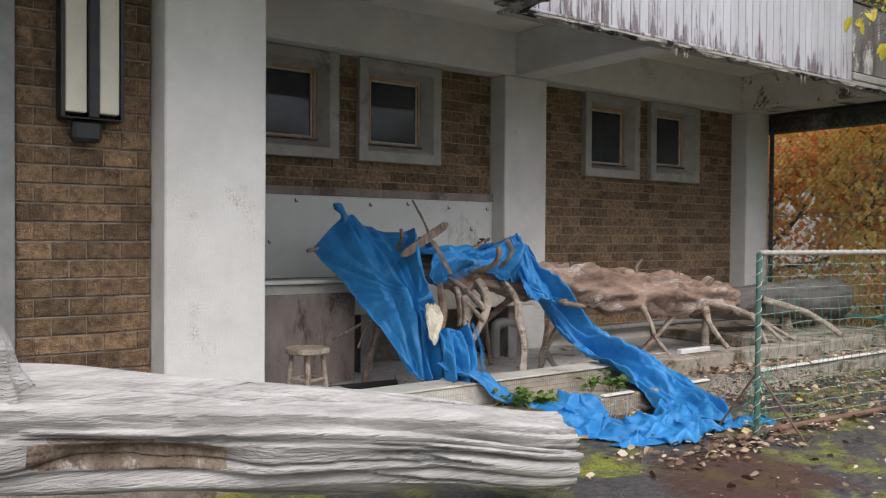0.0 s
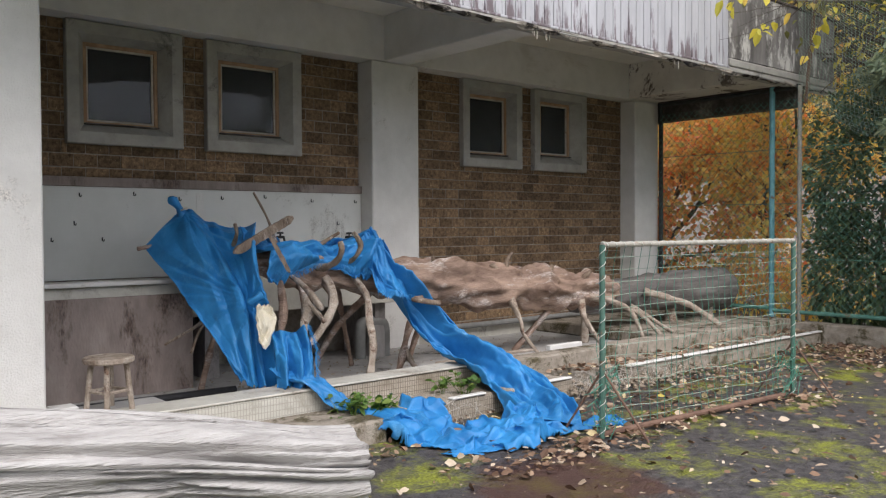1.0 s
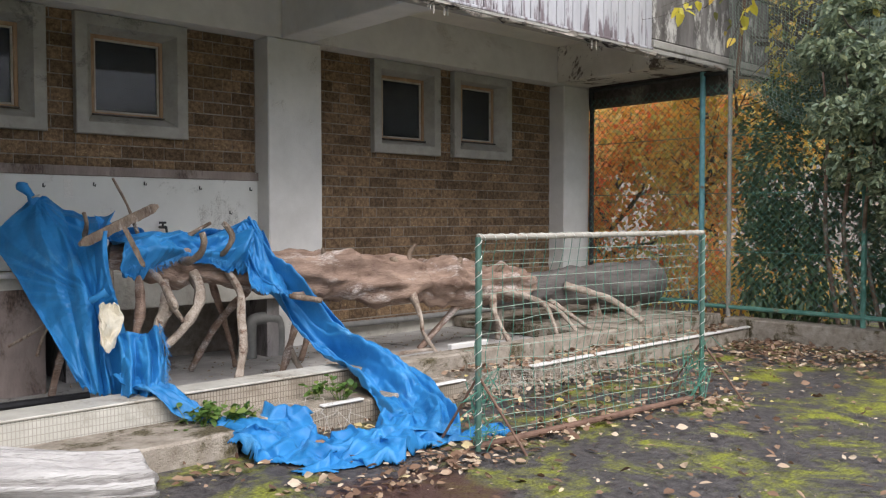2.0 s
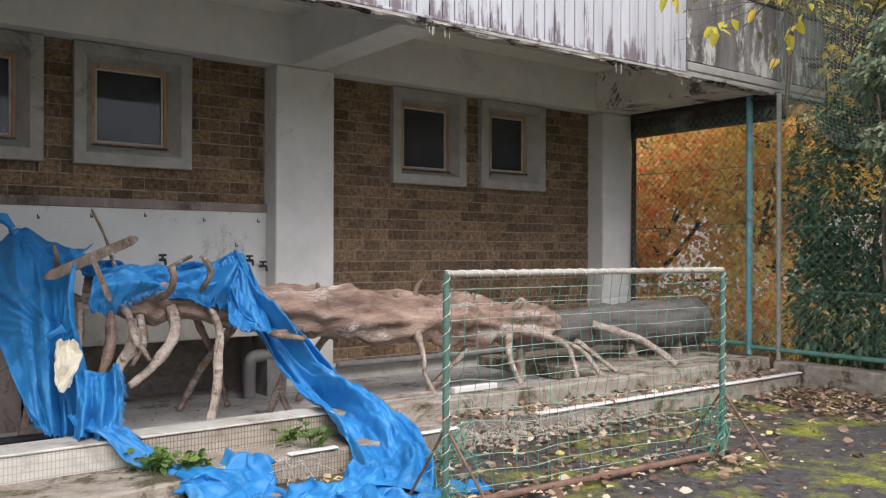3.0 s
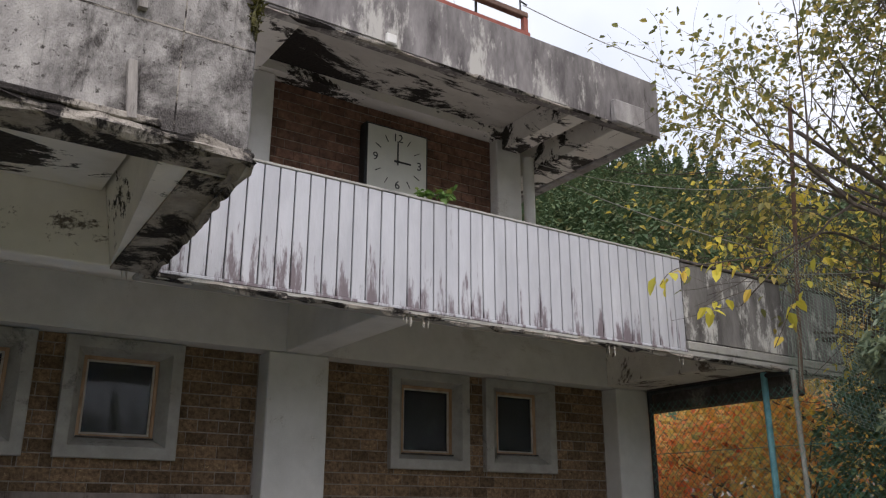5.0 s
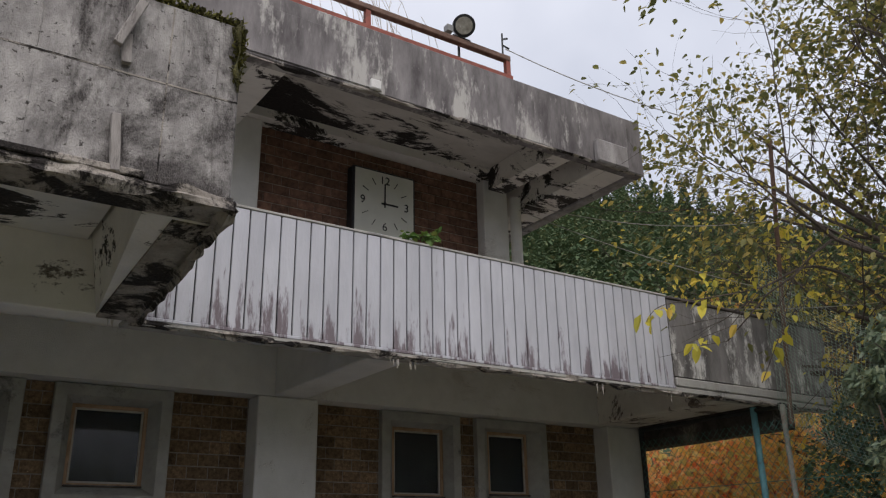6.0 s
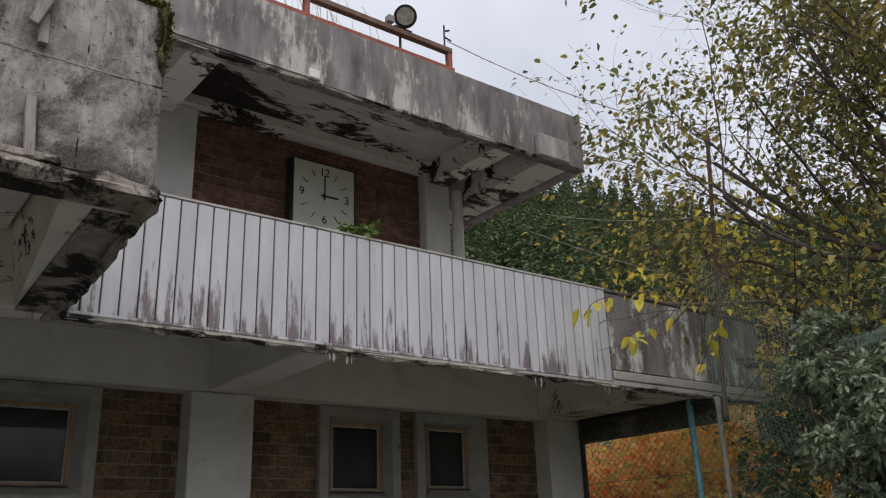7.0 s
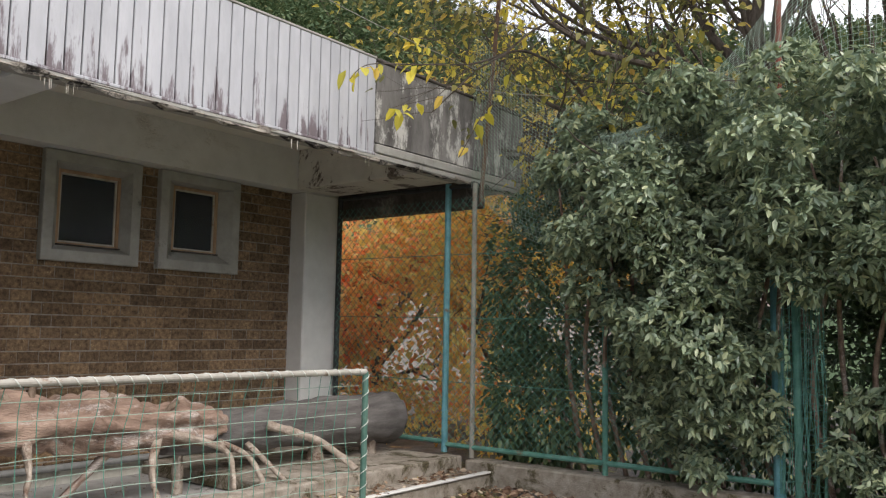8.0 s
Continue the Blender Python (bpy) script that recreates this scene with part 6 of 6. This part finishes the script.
for x in (2.45, 4.35, 6.3):
    part("support", bx(x, x + 0.14, 7.25, 7.85, FLOOR_Z, 0.738), CONCRETE, sink)
boards = tagged(part("wall_board", bx(2.42, 6.598, 7.915, YW + 0.01, 1.075, 1.937, bevel=0.004), BOARD), "white ribbed panel board with small dark hooks", "wall panel", kind="structure")
for k in range(21):
    z = 1.11 + 0.04 * k
    part("rib", bx(2.43, 6.59, 7.911, 7.9145, z, z + 0.006), BOARD, boards)
hook = thing("wall_hook", "small dark rusty wall hook", "hook", "hooks on the white board", at=(3.0, 7.91, 1.85))
part("plate", bx(-0.005, 0.005, -0.006, 0.0, -0.018, 0.018), DARK_STEEL, hook)
part("peg", rods([((0, -0.003, -0.012), (0.006, -0.03, -0.02)), ((0.006, -0.03, -0.02), (0.008, -0.033, 0.0))], 0.004, 6), DARK_STEEL, hook)
for x, z in ((3.45, 1.86), (3.95, 1.88), (4.4, 1.84), (5.34, 1.88), (5.92, 1.85), (6.5, 1.85), (6.26, 1.6), (3.2, 1.45), (3.65, 1.45), (3.4, 1.6), (4.85, 1.86)):
    copy_thing(hook, pose(x, 7.91, z))
tagged(part("paper_label", bx(4.58, 4.66, 7.907, 7.910, 1.72, 1.90), WHITE), "blank white paper strip on the wall board", "label")


def tap(x, z):
    t = thing("water_tap", "old corroded wall tap over the wash trough", "tap", "taps over the trough", at=(x, 7.9, z))
    stem = part("stem", rods([((0, 0.01, 0), (0, -0.10, 0))], 0.014, 8), DARK_STEEL, t)
    part("spout", spline([(0, -0.08, 0), (0, -0.13, 0.0), (0, -0.15, -0.05)], [0.014, 0.013, 0.012], 8, 8), DARK_STEEL, t)
    part("knob", rods([((-0.035, -0.06, 0.045), (0.035, -0.06, 0.045)), ((0, -0.06, 0), (0, -0.06, 0.05))], 0.011, 8), DARK_STEEL, stem)
    return t


for x, z in ((5.49, 1.45), (6.38, 1.44), (6.53, 1.38)):
    tap(x, z)
drain = tagged(part("drain_pipe", spline([(6.14, 7.3, 0.13), (6.14, 7.3, 0.42), (6.18, 7.3, 0.52), (6.38, 7.3, 0.52), (6.46, 7.3, 0.45), (6.46, 7.3, 0.13)], [0.06, 0.06, 0.062, 0.062, 0.06, 0.06], 40, 16), PIPE, None, "", True), "grey plastic drain pipe bend under the trough", "pipe")
ply = tagged(part("plywood_sheet", bx(2.5, 4.09, 6.93, 6.955, FLOOR_Z, 0.98, bevel=0.004), PLY), "weathered grey plywood sheet leaning before the trough", "plywood")
plinth = tagged(part("plinth", bx(7.29, 11.5, 7.72, YW + 0.005, 0.0, 0.295, bevel=0.01), TILE), "cream plinth below the brick wall", "plinth", kind="structure")
hose = tagged(part("conduit", spline([(7.3, 7.64, 0.32), (8.3, 7.64, 0.315), (9.8, 7.64, 0.32), (11.4, 7.64, 0.31)], [0.035] * 4, 60, 10), PIPE, None, "", True), "grey conduit along the foot of the brick wall", "pipe")


def stool(m):
    s = thing("stool", "small round weathered wooden stool", "stool")
    bm = bmesh.new()
    tube(bm, (0, 0, 0.32), (0, 0, 0.36), 0.165, 28)
    part("seat", bevelled(bm, 0.008), PALE_WOOD, s)
    for a in (45, 135, 225, 315):
        c, k = math.cos(radians(a)), math.sin(radians(a))
        part("leg", rods([((0.145 * c, 0.145 * k, 0), (0.11 * c, 0.11 * k, 0.322))], 0.019, 8), PALE_WOOD, s)
    for a in (0, 90, 180, 270):
        c, k, d = math.cos(radians(a)), math.sin(radians(a)), 0.09
        part("stretcher", rods([((0.092 * c - d * k, 0.092 * k + d * c, 0.13), (0.092 * c + d * k, 0.092 * k - d * c, 0.13))], 0.012, 6), PALE_WOOD, s)
    s.matrix_world = m
    return s


stool(pose(2.90, 5.60, 0.329, 0, 0, 20))
tagged(part("foam_box", bx(2.5, 2.66, 5.45, 5.6, 0.329, 0.41, bevel=0.008), WHITE), "small white foam box by the pillar", "box")
tagged(part("black_tube", rods([((2.5, 6.55, 0.175), (4.25, 6.45, 0.175))], 0.03, 10), BLACK), "black plastic tube lying on the floor", "pipe")
tagged(part("white_trim", bx(7.35, 7.85, 5.66, 5.72, 0.144, 0.33, bevel=0.005), WHITE), "white trim board lying behind the kerb", "board")
pl = tagged(part("plank", bevelled(box(bmesh.new(), -0.5, 0.5, -0.05, 0.05, -0.012, 0.012), 0.004), PALE_WOOD), "pale plank leaning on the veranda edge", "plank")
along(pl, (6.35, 6.35, 0.17), (7.15, 5.66, 0.32))

# ---- wall lamp by the entrance ----
lamp = thing("wall_lamp", "tall wall lamp with two cream panels in a dark frame", "lamp", at=(-0.02, 0, -0.015))
PANEL = material("cream_lamp_panel", (0.62, 0.58, 0.47), (0.74, 0.70, 0.58), 3, 0.5, 0.05, (0.5, 0.44, 0.32), 1.5, 0.2)
part("panel", bx(1.20, 1.325, 5.40, 5.52, 2.27, 3.25, bevel=0.006), PANEL, lamp)
part("panel", bx(1.395, 1.515, 5.40, 5.52, 2.27, 3.25, bevel=0.006), PANEL, lamp)
part("middle_bar", bx(1.33, 1.39, 5.37, 5.525, 2.24, 3.27, bevel=0.006), BLACK, lamp, "black middle bar")
part("edge_bar", bx(1.175, 1.196, 5.385, 5.525, 2.24, 3.27), BLACK, lamp)
part("edge_bar", bx(1.519, 1.54, 5.385, 5.525, 2.24, 3.27), BLACK, lamp)
part("tray", bx(1.18, 1.535, 5.385, 5.525, 2.232, 2.239), BLACK, lamp)
part("holder", bx(1.25, 1.42, 5.42, 5.525, 2.10, 2.23, bevel=0.02), DARK_STEEL, lamp, "dark green metal holder")
side = thing("door_1", "grey metal door frame at the entrance", "door", kind="structure")
part("jamb", bx(0.80, 0.92, 5.46, 5.60, 0.06, 3.6, bevel=0.006), PIPE, side)
part("jamb", bx(0.66, 0.78, 5.48, 5.543, 0.06, 3.6, bevel=0.006), PIPE, side)
part("leaf", bx(-0.3, 0.655, 5.52, 5.543, 0.06, 3.6), DARK_STEEL, side)

# ---- clock on the upper wall ----
clock = thing("wall_clock", "large square white clock in a black case, showing three o'clock", "clock")
cx, cz, ch = 8.13, 5.965, 0.445
DIAL = material("clock_dial", (0.60, 0.60, 0.54), (0.70, 0.70, 0.63), 2, 0.3, 0.02)
dial_b = DIAL.node_tree.nodes["Principled BSDF"]
dial_b.inputs["Coat Weight"].default_value, dial_b.inputs["Coat Roughness"].default_value, dial_b.inputs["Coat IOR"].default_value = 1.0, 0.03, 1.7
part("case", bx(cx - ch, cx + ch, YU - 0.16, YU - 0.004, cz - ch, cz + ch, bevel=0.012), BLACK, clock)
dial = part("dial", bx(cx - ch + 0.03, cx + ch - 0.03, YU - 0.168, YU - 0.161, cz - ch + 0.03, cz + ch - 0.03), DIAL, clock, "white dial")


def lettering(text, x, y, z, size, parent, mat):
    cu = bpy.data.curves.new("numeral", "FONT")
    cu.body, cu.size, cu.align_x, cu.align_y, cu.extrude = text, size, "CENTER", "CENTER", 0.002
    tmp = bpy.data.objects.new("numeral", cu)
    me = bpy.data.meshes.new_from_object(tmp)
    bpy.data.objects.remove(tmp)
    me.materials.append(mat)
    ob = new("numeral", me)
    ob.matrix_world = pose(x, y, z, 90, 0, 0)
    ob.parent = parent
    return ob


for text, a in (("12", 90), ("3", 0), ("6", 270), ("9", 180)):
    lettering(text, cx + 0.31 * math.cos(radians(a)), YU - 0.171, cz + 0.31 * math.sin(radians(a)), 0.15, dial, BLACK)
for k in range(12):
    if k % 3:
        a = radians(30 * k)
        m = part("hour_mark", rods([((cx + 0.27 * math.cos(a), YU - 0.170, cz + 0.27 * math.sin(a)), (cx + 0.36 * math.cos(a), YU - 0.170, cz + 0.36 * math.sin(a)))], 0.006, 4), BLACK, dial)
part("minute_pointer", bx(cx - 0.009, cx + 0.009, YU - 0.177, YU - 0.174, cz - 0.05, cz + 0.27), BLACK, dial)
part("hour_pointer", bx(cx - 0.05, cx + 0.19, YU - 0.173, YU - 0.1705, cz - 0.012, cz + 0.012), BLACK, dial)
part("hub", rods([((cx, YU - 0.18, cz), (cx, YU - 0.168, cz))], 0.02, 12), BLACK, dial)

# ---- upper storey fittings ----
tagged(part("downpipe", rods([((10.20, 7.79, 4.26), (10.20, 7.79, 6.5))], 0.078, 18), WHITE), "pale plastic downpipe at the upper corner", "pipe")
rail = thing("roof_railing", "rusty red steel railing along the roof edge", "railing", kind="structure")
part("rail", bx(3.2, 8.93, YR + 0.06, YR + 0.14, 7.40, 7.475, bevel=0.01), BROWN_STEEL, rail, "dark rusted top rail")
part("kick_rail", bx(3.2, 8.93, YR + 0.04, YR + 0.14, RT + 0.002, RT + 0.07), RED_STEEL, rail)
for x in (3.4, 5.2, 7.0, 8.895):
    part("post", bx(x - 0.03, x + 0.03, YR + 0.07, YR + 0.13, RT + 0.072, 7.398), RED_STEEL, rail)
LENS = material("dusty_lamp_glass", (0.22, 0.205, 0.17), (0.46, 0.44, 0.38), 14, 0.15, 0.05, (0.55, 0.53, 0.48), 9, 0.25)
flood = thing("floodlight", "round black floodlight on the roof railing", "floodlight")
part("bracket", rods([((8.24, YR + 0.16, 7.1), (8.24, YR + 0.16, 7.5)), ((8.12, YR + 0.1, 7.5), (8.36, YR + 0.1, 7.5))], 0.016, 8), DARK_STEEL, flood)
bm = bmesh.new()
aim = Vector((-0.45, -0.72, -0.53)).normalized()
eye = Vector((8.24, YR + 0.05, 7.64))
tube(bm, eye + 0.08 * aim, eye - 0.12 * aim, 0.132, 28)
housing = part("housing", bm, BLACK, flood)
bm = bmesh.new()
tube(bm, eye + 0.095 * aim, eye + 0.081 * aim, 0.100, 28)
part("lens", bm, LENS, housing, "milky round lens")
part("side_socket", bx(8.02, 8.10, YR + 0.06, YR + 0.14, 7.52, 7.60), PIPE, flood)
mast = tagged(part("cable_bracket", rods([((8.84, YR + 0.1, 7.475), (8.84, YR + 0.1, 7.78)), ((8.84, YR + 0.1, 7.70), (8.92, YR + 0.1, 7.74)), ((8.84, YR + 0.1, 7.62), (8.94, YR + 0.1, 7.60))], 0.012, 6), DARK_STEEL), "small steel cable bracket with insulators", "bracket")
for a, b, sag in (((8.88, YR + 0.1, 7.58), (15.5, 3.5, 7.2), 0.7), ((10.2, 7.7, 6.3), (14.5, 4.5, 4.6), 0.25), ((10.2, 7.75, 6.45), (13.2, 5.0, 6.0), 0.3), ((9.8, 7.75, 5.2), (13.6, 4.8, 4.75), 0.2)):
    pts = [Vector(a).lerp(Vector(b), k / 16) - Vector((0, 0, sag * 4 * (k / 16) * (1 - k / 16))) for k in range(17)]
    tagged(part("cable", wire_mesh([pts], 0.006), FRAME), "thin grey slack overhead cable", "cable", "cables")
tagged(part("junction_box", bx(6.98, 7.1, YR - 0.05, YR - 0.002, RB + 0.02, RB + 0.13, bevel=0.01), WHITE), "small pale junction box on the roof edge", "box")
# grass on the roof
rg = random.Random(9)
lines = []
for k in range(34):
    x, y = 7.3 + rg.gauss(0, 0.35), YR + 0.25 + rg.random() * 0.3
    h, b = rg.uniform(0.4, 0.95), rg.uniform(-0.35, 0.1)
    lines.append([(x, y, RT - 0.02), (x + b * 0.15, y, RT + h * 0.5), (x + b * 0.5, y, RT + h * 0.85), (x + b, y, RT + h)])
tagged(part("grass", wire_mesh(lines, 0.003), SASH), "dry pampas grass on the roof", "grass", kind="stuff")

# ---- canopy wear ----
MOSS = material("moss", (0.03, 0.028, 0.014), (0.11, 0.10, 0.03), 24, 0.95, 1.0)
bm = spline([(1.0, 3.66, 4.80), (2.2, 3.65, 4.80), (3.4, 3.66, 4.80), (4.3, 3.64, 4.80), (4.74, 3.64, 4.79)], [0.012, 0.015, 0.018, 0.03, 0.035], 260, 14, 1.6, 7)
part("moss", bm, MOSS, canopy, "brown-green moss along the top", True)
part("moss", spline([(4.745, 3.56, 4.78), (4.755, 3.552, 4.62), (4.74, 3.549, 4.5), (4.76, 3.549, 4.36)], [0.035, 0.022, 0.026, 0.008], 60, 10, 1.7, 8), MOSS, canopy, "brown moss growing down the corner", True)
MOSS_TUFT = leaf_material("moss_tuft", [(0.0, (0.035, 0.03, 0.014)), (0.5, (0.09, 0.085, 0.022)), (1.0, (0.20, 0.19, 0.045))], 0.9, 0.1)
mrg = np.random.default_rng(71)
mx_ = np.concatenate([mrg.uniform(1.0, 4.76, 500), mrg.uniform(4.2, 4.77, 1300)])
tuft_p = np.column_stack([mx_, 3.60 + mrg.normal(0, 0.035, len(mx_)), 4.79 + 0.045 * mrg.random(len(mx_)) * np.clip((mx_ - 3.2), 0.3, 1)])
down = np.column_stack([4.75 + mrg.normal(0, 0.018, 420), np.full(420, 3.545), 4.40 + 0.38 * mrg.random(420) ** 0.7])
tuft_p = np.concatenate([tuft_p, down])
tagged(leaves("moss_tufts", tuft_p, mrg.normal(0, 0.6, tuft_p.shape) + (0, -0.5, 0.6), mrg.uniform(0.015, 0.04, len(tuft_p)), MOSS_TUFT, canopy, 0.5, 0.1, 0.1, 71), "tufted brown-green moss", kind="stuff")
OLD_BOARD = material('grey_old_board', (0.16, 0.14, 0.13), (0.40, 0.37, 0.34), 9, 0.9, 0.6, (0.08, 0.07, 0.06), 6, 0.35, stretch=(1, 1, 0.25))
b1 = tagged(part("loose_board", bevelled(box(bmesh.new(), -0.024, 0.024, -0.02, 0.02, -0.16, 0.16), 0.004), OLD_BOARD), "weathered board fixed to the canopy front", "board", "boards on the canopy")
b1.matrix_world = pose(4.133, 3.49, 4.563, 0, 20, 0)
b2 = copy_thing(b1, pose(4.137, 3.527, 3.865, 0, -5, 0))
b3 = copy_thing(b1, pose(4.135, 3.527, 4.420, 0, -3, 0) @ Matrix.Diagonal((1.0, 1.0, 0.55, 1.0)))
part("front_joint", bx(-3, 4.765, 3.5475, 3.552, 4.285, 4.295), MOULD, canopy)
part("front_joint", bx(4.362, 4.37, 3.5475, 3.552, 3.71, 4.78), MOULD, canopy)
rusty = part("metal_strip", bx(-3, 4.3, 3.515, 3.55, 3.70, 3.74, bevel=0.006), MOULD, canopy, "rusty metal strip along the lower edge")

# raised seams left by the formwork boards
srg = random.Random(41)
x = 1.2
while x < 4.7:
    for za, zb in ((3.745, 4.28), (4.3, 4.76)):
        zs = za + srg.random() * 0.1
        ze = zb - srg.random() * 0.12
        part("form_seam", spline([(x + srg.gauss(0, 0.006), 3.549, zs), (x, 3.5485, (zs + ze) / 2), (x + srg.gauss(0, 0.006), 3.549, ze)], [0.003, 0.006, 0.003], 26, 6, 1.4, x), CANOPY, canopy)
    x += srg.uniform(0.17, 0.3)

# lime drips under the edges
for x, y, z, n in ((7.05, YF + 0.01, 3.44, 7), (6.85, YF + 0.01, 3.44, 2), (4.55, 5.42, 3.46, 4), (10.2, YF, 3.44, 2), (9.3, YF, 3.44, 2), (2.4, 5.45, 3.46, 3)):
    for k in range(n):
        h = rg.uniform(0.03, 0.11)
        xx = x + rg.gauss(0, 0.07)
        tagged(part("lime_drip", spline([(xx, y, z + 0.02), (xx, y, z - h * 0.5), (xx + 0.003, y, z - h)], [0.008, 0.005, 0.002], 6, 6), SASH), "thin pale lime drip hanging from the concrete", "stalactite", "lime drips")

# ---- weeds, fallen leaves, rubble ----
WEED = leaf_material("weed_leaf", [(0.0, (0.07, 0.15, 0.03)), (0.7, (0.14, 0.24, 0.05)), (1.0, (0.25, 0.28, 0.06))], 0.6, 0.3)


def weed(x, y, z, h, n, seed, name="weed", label="small green weed growing at the step"):
    rg = random.Random(seed)
    w = thing(name, label, "plant", "weeds")
    lines, P, W, S = [], [], [], []
    for k in range(n):
        dx, dy = rg.gauss(0, 0.5) * h, rg.gauss(0, 0.4) * h
        top = Vector((x + dx, y + dy, z + h * rg.uniform(0.5, 1)))
        lines.append([(x + dx * 0.2, y + dy * 0.2, z - 0.01), (x + dx * 0.6, y + dy * 0.6, z + 0.6 * (top.z - z)), top])
        for _ in range(5):
            s = rg.uniform(0.4, 1)
            P.append((x + dx * s, y + dy * s, z + s * (top.z - z)))
            W.append((rg.gauss(0, 1), rg.gauss(0, 1), rg.gauss(0.2, 0.4)))
            S.append(rg.uniform(0.04, 0.085))
    part("stem", wire_mesh(lines, 0.0025), WEED, w)
    tagged(leaves("foliage", P, W, S, WEED, w, 0.7, 0.06, 0.2, seed), kind="stuff")
    return w


weed(4.48, 5.02, 0.16, 0.16, 12, 1)
weed(4.72, 4.98, 0.16, 0.12, 9, 2)
weed(4.50, 5.07, 0.0, 0.30, 18, 3)
weed(5.62, 5.05, 0.15, 0.2, 9, 4)
weed(5.5, 5.2, 0.15, 0.13, 7, 5)
weed(7.28, 5.45, 4.51, 0.17, 8, 6, "fern", "fern growing from the top of the parapet")
weed(7.05, 5.45, 4.51, 0.09, 7, 7, "fern", "fern growing from the top of the parapet")
DRY = leaf_material("dry_fallen_leaf", [(0.0, (0.10, 0.055, 0.035)), (0.4, (0.22, 0.13, 0.08)), (0.72, (0.38, 0.27, 0.18)), (0.92, (0.60, 0.50, 0.38)), (1.0, (0.50, 0.40, 0.08))], 0.75, 0.1)
rng = np.random.default_rng(15)
P = []
for cx0, cy0, sx, sy, n in ((11.2, 4.4, 0.5, 0.8, 900), (11.3, 2.2, 0.4, 1.4, 500), (6.5, 3.75, 0.9, 0.14, 240), (5.3, 3.62, 0.5, 0.14, 160), (7.4, 4.5, 1.6, 0.35, 320), (7.0, 2.6, 2.6, 1.1, 420), (9.3, 4.3, 1.2, 0.45, 300), (8.3, 3.4, 0.3, 0.15, 70), (4.4, 4.6, 0.35, 0.3, 60), (5.2, 4.75, 0.4, 0.15, 60)):
    n = int(1.5 * n)
    P.append(np.stack([rng.normal(cx0, sx, n), rng.normal(cy0, sy, n)], 1))
P = np.concatenate(P)
P = P[(P[:, 0] < 11.86) & (P[:, 1] < 4.93) & ~((P[:, 0] < 3.7) & (P[:, 1] > 3.0))]
z = 0.012 + rng.random(len(P)) * 0.025
W = np.stack([rng.normal(size=len(P)), rng.normal(size=len(P)), rng.normal(0, 0.12, len(P))], 1)
tagged(leaves("fallen_leaves", np.column_stack([P, z]), W, rng.uniform(0.04, 0.095, len(P)) * np.where(rng.random(len(P)) < 0.4, 0.5, 1.0), DRY, None, 0.6, 0.06, 0.05, 3), "brown and yellow leaves scattered over the yard", "leaves", kind="stuff")
n = 420
X = np.column_stack([rng.uniform(6.9, 11.7, n), rng.uniform(5.0, 5.34, n), 0.16 + rng.random(n) * 0.02])
tagged(leaves("fallen_leaves", X, np.stack([rng.normal(size=n), rng.normal(size=n), rng.normal(0, 0.1, n)], 1), rng.uniform(0.04, 0.09, n), DRY, None, 0.6, 0.06, 0.05, 4), "dry leaves lying on the step", "leaves", kind="stuff")
# rubble and dry stalks between the broken steps
V, F = [], []
rg = random.Random(31)


def pebble(x, y, z, s):
    b = len(V)
    for p in ((1, 0, 0), (-1, 0, 0), (0, 1, 0), (0, -1, 0), (0, 0, 0.7), (0, 0, -0.5)):
        V.append((x + s * p[0] * rg.uniform(0.6, 1.2), y + s * p[1] * rg.uniform(0.6, 1.2), z + s * p[2] * rg.uniform(0.6, 1.2)))
    F.extend((b + i, b + j, b + 4) for i, j in ((0, 2), (2, 1), (1, 3), (3, 0)))
    F.extend((b + j, b + i, b + 5) for i, j in ((0, 2), (2, 1), (1, 3), (3, 0)))


for k in range(700):
    pebble(rg.uniform(6.3, 9.0), rg.gauss(4.95, 0.16), 0.02 + 0.05 * rg.random(), rg.uniform(0.008, 0.04))
for k in range(500):
    pebble(rg.uniform(2.6, 9.0), rg.uniform(5.85, 7.6), FLOOR_Z + 0.004, rg.uniform(0.004, 0.018))
for k in range(600):
    pebble(rg.uniform(1.5, 10.0), rg.uniform(0.8, 4.6), 0.004, rg.uniform(0.004, 0.012))
me = bpy.data.meshes.new("rubble")
me.from_pydata(V, [], F)
me.materials.append(RUBBLE)
tagged(new("rubble", me), "small concrete rubble and grit", "rubble", kind="stuff")
lines = []
for k in range(240):
    x, y = rg.uniform(5.2, 8.4), rg.gauss(4.88, 0.12)
    if 5.5 < x < 6.7:
        continue
    a, h = rg.uniform(0, 6.28), rg.uniform(0.05, 0.2)
    lines.append([(x, y, 0.02), (x + 0.4 * h * math.cos(a), y + 0.4 * h * math.sin(a), 0.02 + h), (x + 1.3 * h * math.cos(a), y + 1.3 * h * math.sin(a), 0.02 + h * rg.uniform(0.5, 1.0))])
tagged(part("dry_grass", wire_mesh(lines, 0.002), SASH), "dry straw-coloured grass stalks along the step", "grass", kind="stuff")

# ---- bricks, last ----
brickwork(wall_right, 7.29, 11.50, 0.30, 3.455, YW, BRICK, covers[2:], seed=3, first=1.181)
brickwork(wall_mid, 2.45, 6.59, 2.03, 3.455, YW, BRICK, covers[:2], seed=4, bh=0.125, first=3.24)
brickwork(wall_left, 0.93, 1.73, 0.08, 3.9, 5.53, BRICK, (), 0.203, 0.116, seed=5, first=1.01)
brickwork(wall_up, 6.51, 9.67, 4.4, 6.68, YU, RED_BRICK, (), seed=6)
